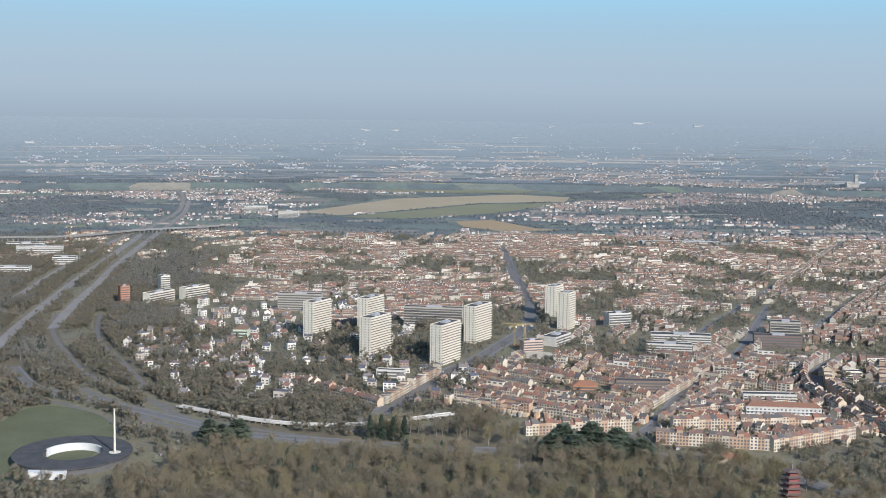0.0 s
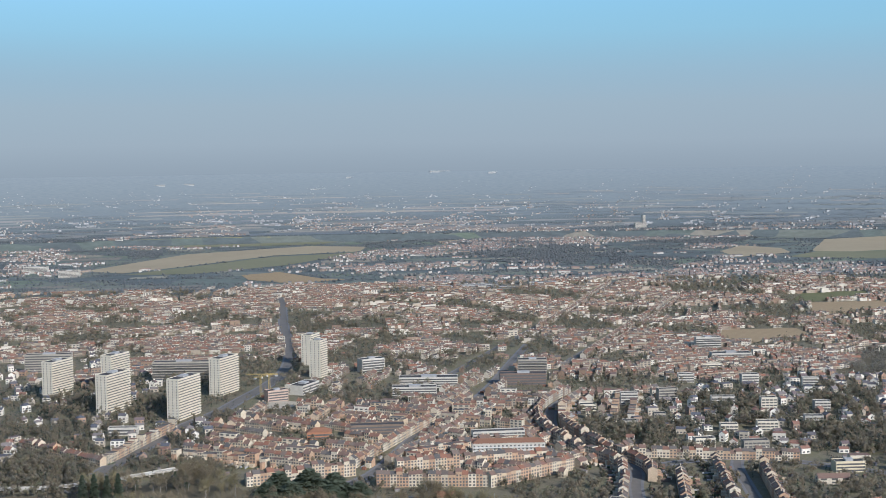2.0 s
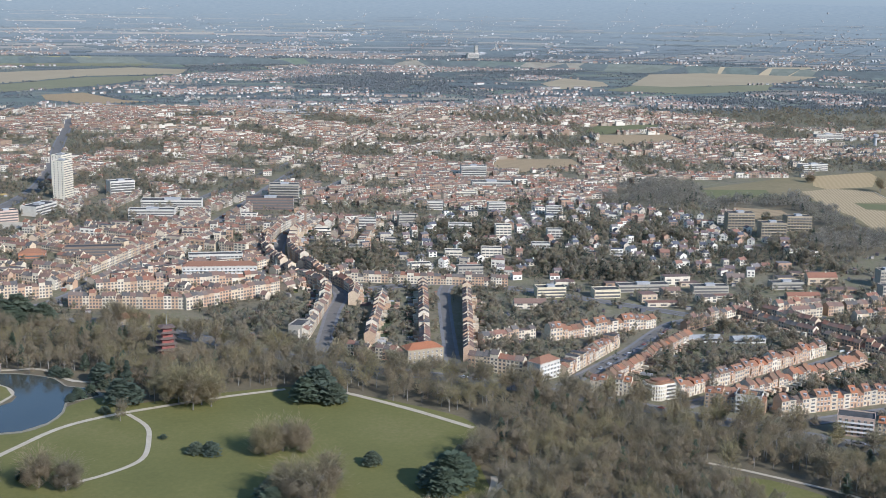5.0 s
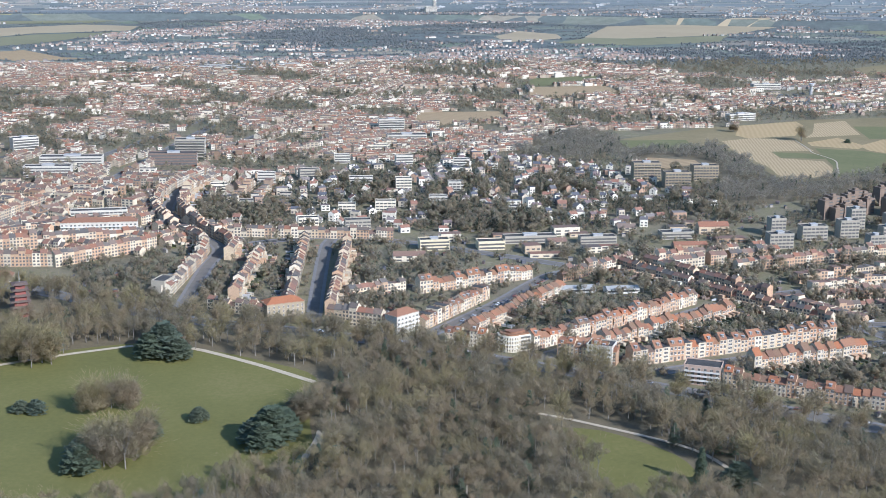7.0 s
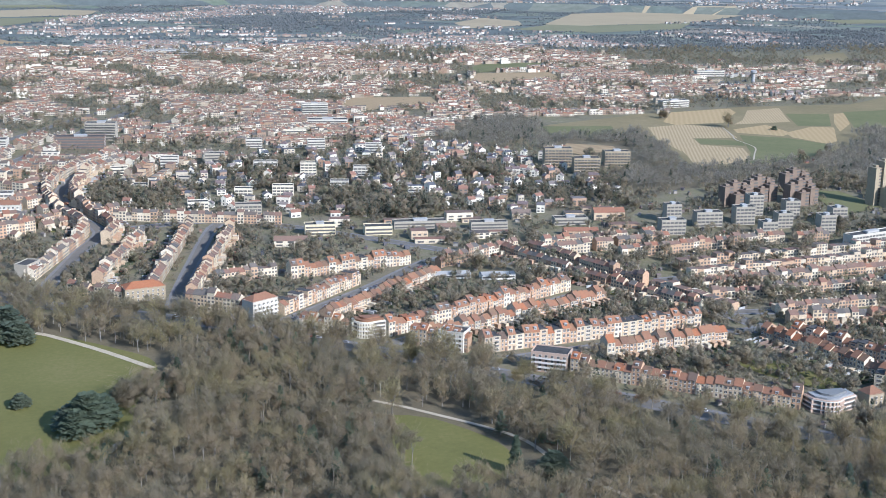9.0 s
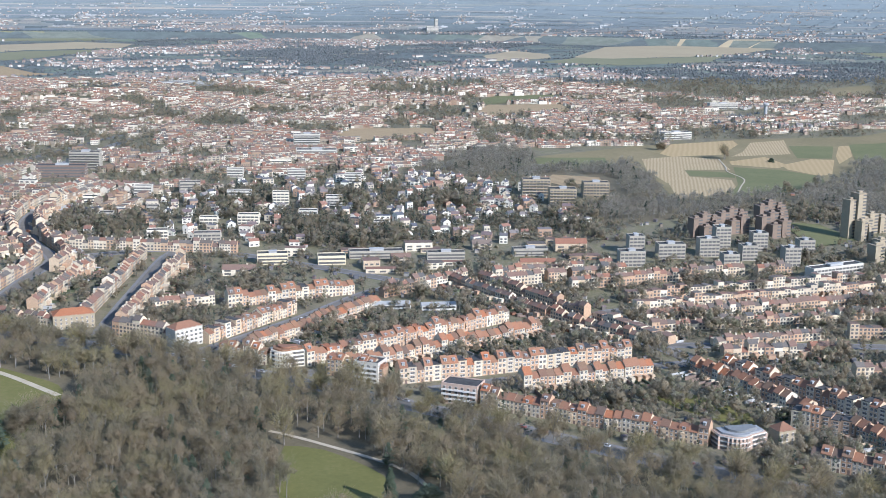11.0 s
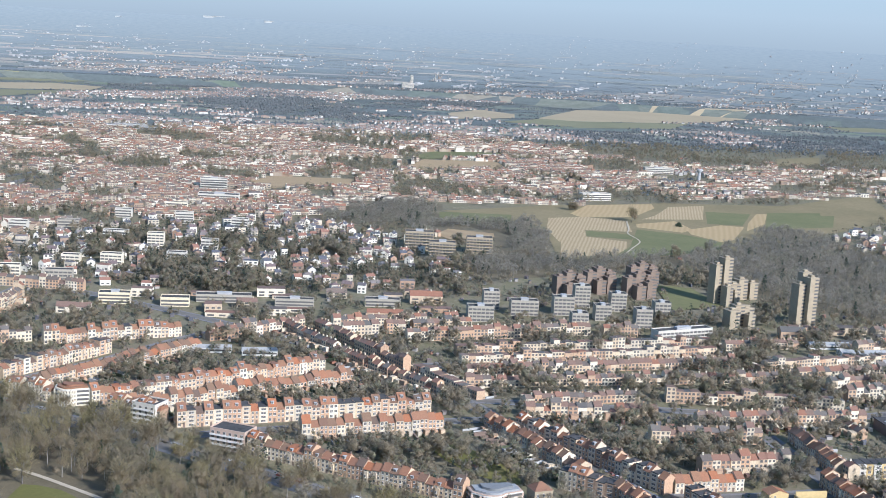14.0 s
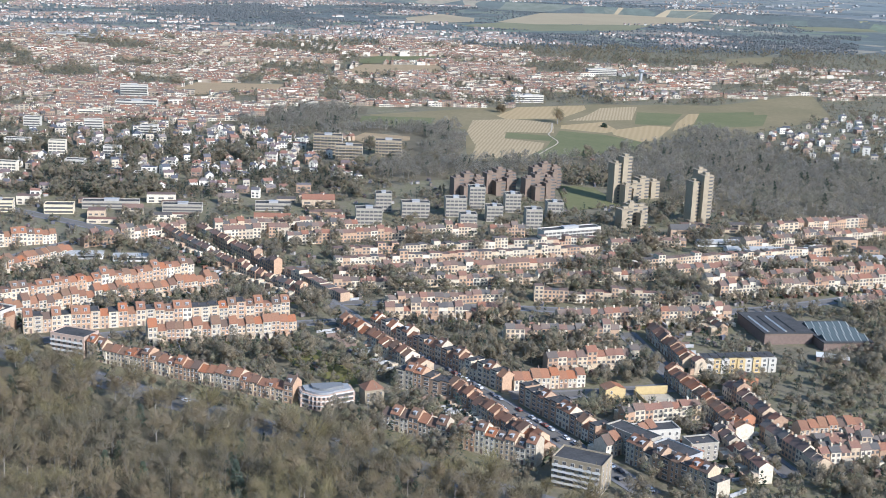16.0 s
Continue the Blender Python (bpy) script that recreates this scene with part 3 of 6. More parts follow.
road([(344, 905), (440, 925), (540, 850), (634, 747), (693, 648), (713, 590), (743, 505), (766, 435), (785, 372)], 7)
road([(436, 668), (500, 728), (560, 790), (610, 800)], 6)
road([(492, 622), (560, 655), (640, 696), (690, 690)], 6)
road([(548, 585), (620, 597), (705, 604)], 6)
road([(761, 484), (800, 482), (845, 486)], 7)
road([(850, 570), (848, 501), (846, 447), (850, 380)], 6.5)
road([(700, 640), (797, 620), (918, 600), (1080, 640)], 6)
road([(690, 712), (800, 726), (900, 735), (960, 700)], 7)
road([(-60, 905), (-38, 979), (6, 1100), (46, 1190), (101, 1414), (104, 1887), (108, 2250)], 11)
road([(-380, 1130), (-333, 1045), (-273, 1000), (-201, 943), (-152, 905), (-102, 888), (-6, 868), (60, 860), (180, 850)], 7)
road([(-345, 1015), (-294, 987), (-241, 935), (-193, 903), (-146, 867), (-90, 850)], 5, 0)
road([(-302, 1046), (-257, 996), (-212, 934), (-174, 908), (-109, 881), (-69, 874), (9, 848), (64, 820)], 5.5, 0)
road([(-225, 992), (-189, 943), (-147, 918), (-86, 889), (-30, 876)], 5, 0)
road([(-383, 1434), (-340, 1266), (-288, 1150), (-240, 1040)], 5, 0)
road([(-432, 1435), (-396, 1302), (-332, 1151), (-292, 1078), (-226, 996), (-200, 972)], 5, 0)
road([(251, 1278), (400, 1612), (632, 2139), (752, 2404)], 5, 1.4)
road([(400, 1362), (491, 1538), (632, 1813), (760, 2060)], 4.5, 1.4)
bd = Build()
VIADUCT = curve_points([(-800, 2240), (-655, 2282), (-572, 2420), (-476, 2500), (-429, 2555)], 8)
for (x0, y0), (x1, y1) in zip(VIADUCT, VIADUCT[1:]):
    d = math.hypot(x1 - x0, y1 - y0)
    tf = on(place(x0, y0, math.degrees(math.atan2(y1 - y0, x1 - x0))))
    bd.box(0, -6, 6, d + .3, 6, 7.2, 0, tf)
    bd.box(0, -6.2, 7.2, d + .3, -5.9, 8.2, 0, tf)
    bd.box(0, 5.9, 7.2, d + .3, 6.2, 8.2, 0, tf)
    bd.box(0, -4, -1, 1.4, 4, 6, 0, tf)
    mark(x0, y0, 9)
tagged(bd.make("overpass", [flat("weathered_bridge_deck", (.20, .185, .16), .9)]), "long grey road bridge over the railway tracks", "bridge")
bd = Build()
VIADUCT = curve_points([(-200, 972), (-193, 967), (-149, 937), (-105, 919), (-56, 919), (10, 950)], 5)
for (x0, y0), (x1, y1) in zip(VIADUCT, VIADUCT[1:]):
    d = math.hypot(x1 - x0, y1 - y0)
    m = place(x0, y0, math.degrees(math.atan2(y1 - y0, x1 - x0)))
    tf = on(m)
    bd.box(0, -3, 1.6, d + .2, 3, 2.2, 0, tf)
    bd.box(0, -3.1, 2.2, d + .2, -2.9, 2.9, 0, tf)
    bd.box(0, 2.9, 2.2, d + .2, 3.1, 2.9, 0, tf)
    bd.box(0, -2, -1, 0.8, 2, 1.6, 0, tf)
    mark(x0, y0, 7)
tagged(bd.make("viaduct", [M_PALE]), "low pale concrete viaduct carrying a road past the park", "viaduct")


# ---- railway, curving away ----
def railway(pts):
    line = curve_points(pts, 12)
    bd = Build()
    ribbon(bd, line, 0, 12, 0.25)
    root = tagged(bd.make("railway", [mottled("ballast", [(.3, (.19, .172, .145)), (.7, (.26, .238, .205))], 0.2)]), "railway tracks on grey ballast, curving away", "railway", kind="structure")
    for off in (-5, -3.5, -.75, .75, 3.5, 5):
        b2 = Build()
        ribbon(b2, line, off, 0.25, 0.45)
        b2.make("rail", [M_BRICK], root)
    for i in range(0, len(line), 8):
        x, y = line[i]
        b2 = Build()
        z = land(x, y)
        for s in (-9, 9):
            b2.box(x + s - .13, y - .13, z, x + s + .13, y + .13, z + 6)
        b2.box(x - 9, y - .1, z + 5.7, x + 9, y + .1, z + 5.95)
        b2.make("gantry", [M_BRICK], root)
    for (x0, y0), (x1, y1) in zip(line, line[1:]):
        mark_line(x0, y0, x1, y1, 10)


railway([(-420, 1180), (-440, 1300), (-458, 1436), (-491, 1708), (-518, 1987), (-543, 2237), (-587, 2608), (-622, 3028), (-700, 3480), (-770, 3800), (-860, 4110), (-940, 4240)])
railway([(-405, 1330), (-432, 1501), (-455, 1690), (-479, 1867), (-512, 2187), (-550, 2541), (-600, 2990), (-680, 3460)])
railway([(-520, 1560), (-545, 1800), (-565, 2050), (-580, 2300), (-600, 2600)])


# ---- houses ----
def window_mesh(w, h):
    bd = Build()
    bd.box(-w / 2, -.08, 0, w / 2, 0.05, h, 0)
    bd.box(-w / 2 - .08, -.18, -.12, w / 2 + .08, 0.04, 0, 0)
    bd.box(-w / 2 + .06, -.10, .06, -.03, -.07, h - .06, 1)
    bd.box(.03, -.10, .06, w / 2 - .06, -.07, h - .06, 1)
    me = bd.make("window", [M_WHITE, M_GLASS])
    data = me.data
    bpy.data.objects.remove(me)
    return data


WIN_A, WIN_B, WIN_C = window_mesh(1.0, 1.4), window_mesh(1.5, 1.35), window_mesh(2.5, 1.3)
ST = 2.35


def add_window(data, parent, x, y, z, back=False):
    ob = new("window", data)
    ob.parent = parent
    ob.matrix_basis = pose(x, y, z, 0, 0, 180 if back else 0)


def terrace_house(w, d, storeys, roof, win, label, back=False):
    """Party-wall house, front on the line y = 0, built round its middle; storeys of one height."""
    root = thing("terraced_house", pose(0, 0, -500), label, "house", "terraced houses along the avenue and side streets")
    h, hw = storeys * ST + 0.4, w / 2
    bd = Build()
    bd.box(-hw, 0, -2, hw, d, h)
    bd.box(-hw + .05, -.12, h - .55, hw - .05, 0, h - .1)
    bd.box(-hw + .05, -.07, 0, hw - .05, 0, .6)
    if roof == "gable":
        rise = d * 0.34
        bd.solid([(-hw, 0, h), (-hw, d, h), (-hw, d / 2, h + rise - .12), (hw, 0, h), (hw, d, h), (hw, d / 2, h + rise - .12)], [(0, 2, 1), (3, 4, 5)])
    ext = ST * max(1, storeys - 2)
    bd.box(-hw + .1, d, -2, hw - w * .45, d + 3.5, ext)
    if win == "bay":
        bd.box(-hw * .62, -.75, ST + .1, hw * .1, 0, h - 1.2)
    bd.make("wall", [M_WALL], root)
    r = Build()
    if roof == "gable":
        rise = d * 0.34
        for s in (0, 1):
            y0, y1 = (-.35, d / 2) if s == 0 else (d + .35, d / 2)
            z0 = h - .35 * rise / (d / 2)
            p = [(-hw, y0, z0), (hw, y0, z0), (hw, y1, h + rise), (-hw, y1, h + rise)]
            p += [(x, y, z + .18) for x, y, z in p]
            f = [(3, 2, 1, 0), (4, 5, 6, 7), (0, 1, 5, 4), (1, 2, 6, 5), (2, 3, 7, 6), (3, 0, 4, 7)]
            r.solid(p, f if s == 0 else [q[::-1] for q in f])
    elif roof == "mansard":
        z1, in1 = h + 2.1, 1.0
        p = [(-hw, -.15, h), (hw, -.15, h), (hw, d, h), (-hw, d, h), (-hw, in1, z1), (hw, in1, z1), (hw, d - in1, z1), (-hw, d - in1, z1)]
        r.solid(p, [(0, 1, 5, 4), (1, 2, 6, 5), (2, 3, 7, 6), (3, 0, 4, 7), (4, 5, 6, 7)])
    else:
        r.box(-hw, -.1, h, hw, d + .1, h + .12)
        r.box(-hw, -.12, h + .12, hw, .16, h + .5)
        r.box(-hw, d - .16, h + .12, hw, d + .12, h + .5)
    r.make("roof", [M_BITUMEN if roof == "flat" else M_ROOF], root)
    c = Build()
    top = h + (d * .34 if roof == "gable" else 2.1 if roof == "mansard" else .2)
    c.box(hw - .7, d * .5 - .4, top - 1.2, hw - .12, d * .5 + .6, top + .7)
    for k in range(3):
        c.tube((hw - .42, d * .5 - .25 + k * .35, top + .7), (hw - .42, d * .5 - .25 + k * .35, top + 1.1), .1, .08, 4)
    c.make("chimney", [M_BRICK], root)
    if roof == "mansard" or (roof == "gable" and (storeys == 4 or win == "wide")):
        dm = Build()
        fy, fz = (.8, h + .5) if roof == "gable" else (.1, h + .45)
        dm.box(-.75, fy, fz, .75, d * .45, fz + 1.3)
        dm.box(-.9, fy - .15, fz + 1.3, .9, d * .45, fz + 1.42)
        dm.make("dormer", [M_SIDE], root)
        add_window(WIN_A, root, 0, fy, fz + .02)
    data = {"two": WIN_A, "wide": WIN_B, "bay": WIN_A, "broad": WIN_C}[win]
    xs = (0,) if win == "broad" else (-w * .24, w * .24)
    for s in range(storeys):
        for i, x in enumerate(() if back else xs):
            if s == 0 and i == len(xs) - 1 and len(xs) > 1:
                do = Build()
                do.box(x - .55, -.12, 0, x + .55, .04, 2.05)
                do.make("door", [M_BRICK], root)
                continue
            add_window(data, root, x, -.76 if win == "bay" and i == 0 and s > 0 and s * ST + 2.1 < h - 1.2 else -.01, s * ST + .8)
        if back:
            add_window(WIN_B, root, w * .22, d + .01, s * ST + .8, True)
            if s * ST + .8 > ext:
                add_window(WIN_A, root, -w * .25, d + .01, s * ST + .8, True)
    return root


KINDS = [(4.3, 7.4, 3, "gable", "two", "narrow three-storey terraced house with a red tiled roof"),
         (4.8, 7.8, 3, "gable", "wide", "three-storey terraced house with wide white windows and tiled roof"),
         (4.6, 7.4, 4, "gable", "two", "four-storey terraced house with a tiled roof and dormer"),
         (5.0, 8.2, 3, "mansard", "bay", "terraced house with a bay window and mansard roof"),
         (4.8, 7.8, 4, "flat", "broad", "flat-roofed four-storey house with broad strip windows"),
         (4.5, 7.4, 3, "gable", "bay", "brick terraced house with a bay window and chimney"),
         (5.1, 7.8, 4, "mansard", "wide", "four-storey town house with a dark mansard roof"),
         (4.5, 7.4, 2, "gable", "two", "low two-storey terraced house with a red tiled roof")]
MODELS = [terrace_house(*k) for k in KINDS] + [terrace_house(*k, True) for k in KINDS]
model_used = [False] * len(MODELS)


def put_model(k, m):
    if model_used[k]:
        return copy_thing(MODELS[k], m)
    model_used[k] = True
    MODELS[k].matrix_world = m
    return MODELS[k]


yards = Build()
yr = random.Random(91)


def garden_wall(x, y, a, w, k=1.0):
    """The wall or hedge between two back gardens, with a bed or a patch of grass beside it."""
    tf, q = on(place(x, y, math.degrees(a))), yr.uniform(7, 13) * k
    t = yr.uniform(.12, .5)
    yards.box(w / 2 - t, 8 * k, -.3, w / 2 + t, 8 * k + q, yr.uniform(.9, 1.9), yr.choice((0, 1, 1, 2)), tf, False)
    c = yr.uniform(9, 13) * k
    m = yr.choice((1, 3, 3, 4))
    if m > 2:
        p = [tf(u, v, 0) for u, v in ((-w * .42, c), (w * .3, c), (w * .3, c + yr.uniform(3, 6)), (-w * .42, c + 4))]
        yards.face([(u, v, land(u, v) + .14) for u, v, _ in p], m)


def terrace(x0, y0, x1, y1, kinds=(0, 1, 2, 3, 5), flip=False):
    """A row of party-wall houses with their fronts on the line; they stand to its left (to its right if flipped)."""
    if flip:
        x0, y0, x1, y1 = x1, y1, x0, y0
    length, a = math.hypot(x1 - x0, y1 - y0), math.atan2(y1 - y0, x1 - x0)
    plan, run = [], 0.0
    while True:
        k = rng.choice(kinds)
        if run + KINDS[k][0] > length + 1:
            break
        plan.append(k)
        run += KINDS[k][0]
    s = (length - run) / 2
    for k in plan:
        w = KINDS[k][0]
        x, y = x0 + math.cos(a) * (s + w / 2), y0 + math.sin(a) * (s + w / 2)
        put_model(k + (len(KINDS) if flip else 0), place(x, y, math.degrees(a) + rng.uniform(-.4, .4)) @ Matrix.Diagonal((1, rng.uniform(.94, 1.1), rng.uniform(.86, 1.12), 1)))
        garden_wall(x, y, a, w)
        s += w
    nx, ny = -math.sin(a), math.cos(a)
    for o in (-4, 0, 4, 8, 12):
        mark_line(x0 + nx * o, y0 + ny * o, x1 + nx * o, y1 + ny * o, 3)


for row in ((569, 555, 662, 483, (0, 1, 2, 5, 3)), (694, 453, 749, 402, (2, 0, 1)), (536, 596, 676, 617, (0, 1, 1, 3, 4)), (598, 582, 673, 592, (0, 5, 1), True),
            (493, 633, 628, 703, (0, 1, 3, 1)), (511, 626, 637, 683, (0, 5, 7), True), (443, 683, 502, 743, (1, 0, 4, 3)), (461, 671, 551, 755, (7, 0, 5), True),
            (458, 760, 545, 783, (0, 1, 4)), (447, 656, 474, 640, (2, 3)), (502, 619, 530, 599, (2, 6, 4)), (713, 584, 758, 488, (0, 1, 4, 5)),
            (704, 592, 731, 512, (0, 7, 5), True), (710, 500, 731, 480, (4, 2)), (763, 489, 801, 491, (0, 7)), (737, 490, 760, 412, (0, 5, 7), True), (762, 475, 781, 416, (0, 1, 4)),
            (779, 407, 808, 421, (0, 7)), (786, 405, 808, 360, (4, 2)), (841, 494, 843, 420, (0, 5)), (858, 562, 856, 506, (7, 0)), (870, 415, 902, 415, (7, 0))):
    terrace(*row)


# ---- larger blocks of flats ----
def block(name, x, y, a, w, d, storeys, walls, label, category="apartment block", sh=2.7, balcony=True, roof_box=True, bays=None, ends=True, fine=False, hip=False):
    """A block with floor bands, window rows and a roof parapet; x runs along the front, the front faces -y before turning."""
    root = thing(name, place(x, y, a), label, category)
    h = storeys * sh + .6
    bd = Build()
    bd.box(-w / 2, 0, -4, w / 2, d, h)
    bd.make("wall", [walls], root)
    r = Build()
    r.box(-w / 2 + .3, .3, h, w / 2 - .3, d - .3, h + .12)
    r.make("roof", [M_BITUMEN], root)
    p = Build()
    for q in ((-w / 2, -.1, w / 2, .25), (-w / 2, d - .25, w / 2, d + .1), (-w / 2 - .1, -.1, -w / 2 + .25, d + .1), (w / 2 - .25, -.1, w / 2 + .1, d + .1)):
        p.box(q[0], q[1], h, q[2], q[3], h + .7)
    p.make("parapet", [walls], root)
    if hip:
        r = Build()
        e = d * .48
        r.solid([(-w / 2 - .3, -.3, h + .5), (w / 2 + .3, -.3, h + .5), (w / 2 + .3, d + .3, h + .5), (-w / 2 - .3, d + .3, h + .5), (-w / 2 + e, d / 2, h + 3.6), (w / 2 - e, d / 2, h + 3.6)],
                [(0, 1, 5, 4), (1, 2, 5), (2, 3, 4, 5), (3, 0, 4)])
        r.make("tiled_roof", [M_ROOF], root)
    elif roof_box and name != "corner_house":
        rb = Build()
        rb.box(-w * .12, d * .3, h + .12, w * .14, d * .75, h + 1.5)
        rb.box(-w * .12 - .2, d * .3 - .2, h + 1.5, w * .14 + .2, d * .75 + .2, h + 1.7)
        rb.make("lift_housing", [M_SIDE], root)
    n = bays or max(2, round(w / 3.2))
    for s in range(storeys):
        z = s * sh + .75
        if fine:
            for i in range(n):
                add_window(WIN_B if balcony else WIN_A, root, -w / 2 + (i + .5) * w / n, -.02, s * sh + .8)
        else:
            g = Build()
            g.box(-w / 2 + .35, -.06, z + (sh * .2 if category == "tower block" else 0), w / 2 - .35, .05, z + sh * .52)
            g.make("window_band", [M_GLASS], root)
        if ends:
            k = max(2, round(d / 4.5))
            for i in range(k):
                ob = new("window", WIN_A)
                ob.parent = root
                side = -1 if category == "tower block" else 1
                ob.matrix_basis = pose(side * (w / 2 + .02), (i + .5) * d / k, s * sh + .8, 0, 0, 90 * side)
        if balcony and s:
            b = Build()
            prof = [(-.07, .1), (-1.2, .1), (-1.2, 1.0), (-1.08, 1.0), (-1.08, .26), (-.07, .26)]
            x0, x1 = -w / 2 + .4, w / 2 - .4
            pv = [(x0, u, s * sh + v) for u, v in prof] + [(x1, u, s * sh + v) for u, v in prof]
            b.solid(pv, [(i, (i + 1) % 6, 6 + (i + 1) % 6, 6 + i)[::-1] for i in range(6)] + [(0, 1, 2, 3, 4, 5)[::-1], (6, 7, 8, 9, 10, 11)])
            b.make("balcony", [M_WHITE if fine else walls], root)
    if category == "apartment block" and not fine and y < 1100:
        for i in range(1, n):
            f = Build()
            c = -w / 2 + i * w / n
            f.box(c - .22, -.14, .4, c + .22, .04, h - .1)
            f.make("fin", [walls], root)
    ca, sa = math.cos(radians(a)), math.sin(radians(a))
    for i in range(int(w / 4) + 2):
        for j in range(int(d / 4) + 2):
            u, v = -w / 2 + i * 4, j * 4
            mark(x + ca * u - sa * v, y + sa * u + ca * v, 4)
    return root


def tower(x, y, a, w, d, storeys, label):
    """A tall slab: long side with balcony stripes faces -y before turning, plain cream ends with small windows."""
    return block("tower_block", x, y, a, w, d, storeys, M_TOWER, label, "tower block", 2.35)


def rounded_corner(x, y, a, k=1.0, wall=None, top=None, label="rose corner house with rounded white bands and zinc roof", storeys=3):
    """A corner house whose front swings round in a curve, banded in white and rose, with a zinc roof."""
    root = thing("corner_house", place(x, y, a), label, "apartment house")
    wall = wall or M_ROSE
    outline = [(-16, 12), (-15, 3)] + [(-4 + 9 * math.sin(radians(q)), 5 - 9 * math.cos(radians(q))) for q in range(-50, 56, 15)] + [(14, 4), (13, 13)]
    outline = [(u * k, v * k) for u, v in outline]

    def ring(grow, z0, z1, name, mat):
        b = Build()
        cx, cy = 0, 7 * k
        p = [(cx + (u - cx) * grow, cy + (v - cy) * grow) for u, v in outline]
        n = len(p)
        b.solid([(*q, z0) for q in p] + [(*q, z1) for q in p], [(i, (i + 1) % n, n + (i + 1) % n, n + i) for i in range(n)] + [tuple(range(n, 2 * n))])
        return b.make(name, [mat], root)
    ring(1.0, -2, storeys * 2.2 + .6, "wall", wall)
    for s in range(storeys):
        ring(1.004, s * 2.2 + .75, s * 2.2 + 1.9, "window_band", M_GLASS)
        ring(1.02, s * 2.2 + 2.0, s * 2.2 + 2.5, "white_band", M_WHITE)
        for i, (u, v) in enumerate(outline[1:-1]):
            b = Build()
            b.box(u * 1.012 - .45, 7 * k + (v - 7 * k) * 1.012 - .3, s * 2.2 + .3, u * 1.012 + .45, 7 * k + (v - 7 * k) * 1.012 + .3, s * 2.2 + 2.0)
            b.make("pier", [wall], root)
    ring(.88, storeys * 2.2 + .6, storeys * 2.2 + 1.5, "roof", top or flat("lead_roof", (.25, .25, .245), .85))
    ring(.6, storeys * 2.2 + 1.5, storeys * 2.2 + 2.6, "roof_crown", top or flat("lead_crown", (.17, .17, .165), .85))
    for i in range(-5, 5):
        for j in range(-2, 4):
            mark(x + i * 4, y + j * 4, 3)


T1 = "tall cream concrete tower block with striped balconies"
tower(10, 1140, 62, 36, 12, 15, T1)
tower(-55, 1178, 62, 36, 12, 15, T1)
tower(-66, 1298, 62, 32, 12, 15, T1 + " behind another one")
tower(-118, 1272, 62, 32, 12, 15, "tall grey-cream tower block with balcony bands on every side")
tower(42, 1248, 62, 36, 12, 15, T1)
tower(137, 1328, 62, 16, 13, 16, "slender cream tower block with yellowish corner windows")
tower(132, 1420, 62, 22, 12, 14, "pale tower block standing behind a slender one")
block("apartment_slab", -8, 1335, -8, 62, 12, 7, M_LIGHT, "long grey apartment slab with balcony bands")
block("apartment_slab", -160, 1445, -5, 50, 12, 7, M_LIGHT, "grey office slab with vertical fins", balcony=False)
block("school_building", 215, 1190, -8, 42, 13, 4, M_PALE, "white four-storey school building with window bands", "school", balcony=False, sh=2.35)
block("school_building", 235, 1240, -8, 58, 16, 4, M_PALE, "long white building with a flat dark roof", "school", balcony=False, sh=2.35)
block("hall", 120, 1235, 60, 34, 16, 3, M_PALE, "white hall with blank side wall and flat roof", "hall", balcony=False)
block("school_building", 166, 1030, -2, 44, 11, 4, M_STEP, "long reddish brick school with rows of windows", "school", sh=2.4, balcony=False, roof_box=False)
block("hall", 119, 1031, -3, 20, 12, 2, M_ORANGE, "low orange-roofed hall behind the shops", "hall", sh=2.4, balcony=False, roof_box=False, hip=True)
block("apartment_block", 260, 994, -2, 42, 10, 4, M_PALE, "white block of flats with deep balconies", sh=2.4, roof_box=False)
block("apartment_block", 260, 953, -5, 56, 10, 4, M_PALE, "cream block of flats along the park side", sh=2.4, fine=True, roof_box=False, hip=True)
block("building", -200, 1272, -4, 15, 12, 2, M_TANK, "pale green round-shouldered hall among gardens", "building", sh=3.0, balcony=False, hip=True)
block("low_block", -42, 1078, -8, 24, 8, 2, M_PALE, "low white block with tall window fins", "building", balcony=False, roof_box=False)
block("apartment_block", 190, 1345, 20, 26, 13, 5, M_PALE, "white stepped apartment block among houses")
block("apartment_block", 350, 1290, -10, 30, 14, 6, M_LIGHT, "grey apartment block beside a pink school")
block("apartment_block", 330, 1240, -8, 46, 14, 4, M_BRICK, "brick building with a red roof edge", balcony=False)
block("apartment_block", 561, 560, -33, 19, 12, 4, M_ROSE, "four-storey block with white balcony bands on the avenue", sh=2.4, fine=True, roof_box=False)
rounded_corner(676, 477, -2, .8)
block("corner_house", 696, 476, 10, 9, 8, 3, M_TAN, "yellow corner house with a brown roof", sh=2.4, balcony=False, fine=True, hip=True)
block("apartment_block", 757, 379, -38, 20, 13, 5, M_TAN, "tan five-storey apartment block with balconies at the street corner", sh=2.3, fine=True, roof_box=False)
block("corner_house", 433, 682, 32, 18, 10, 4, M_PALE, "white gabled corner apartment house on the avenue", sh=2.5, hip=True, fine=True)
rounded_corner(484, 635, -10, .62, M_TOWER, M_ROOF, "cream corner house with curved front and red roof", 4)
block("corner_house", 521, 603, -34, 14, 12, 4, M_PALE, "white corner house with horizontal bands", sh=2.5, fine=True)
block("corner_house", 368, 727, 12, 24, 12, 3, M_TAN, "yellow corner house with a broad brown roof", sh=2.5, balcony=False, hip=True, fine=True)
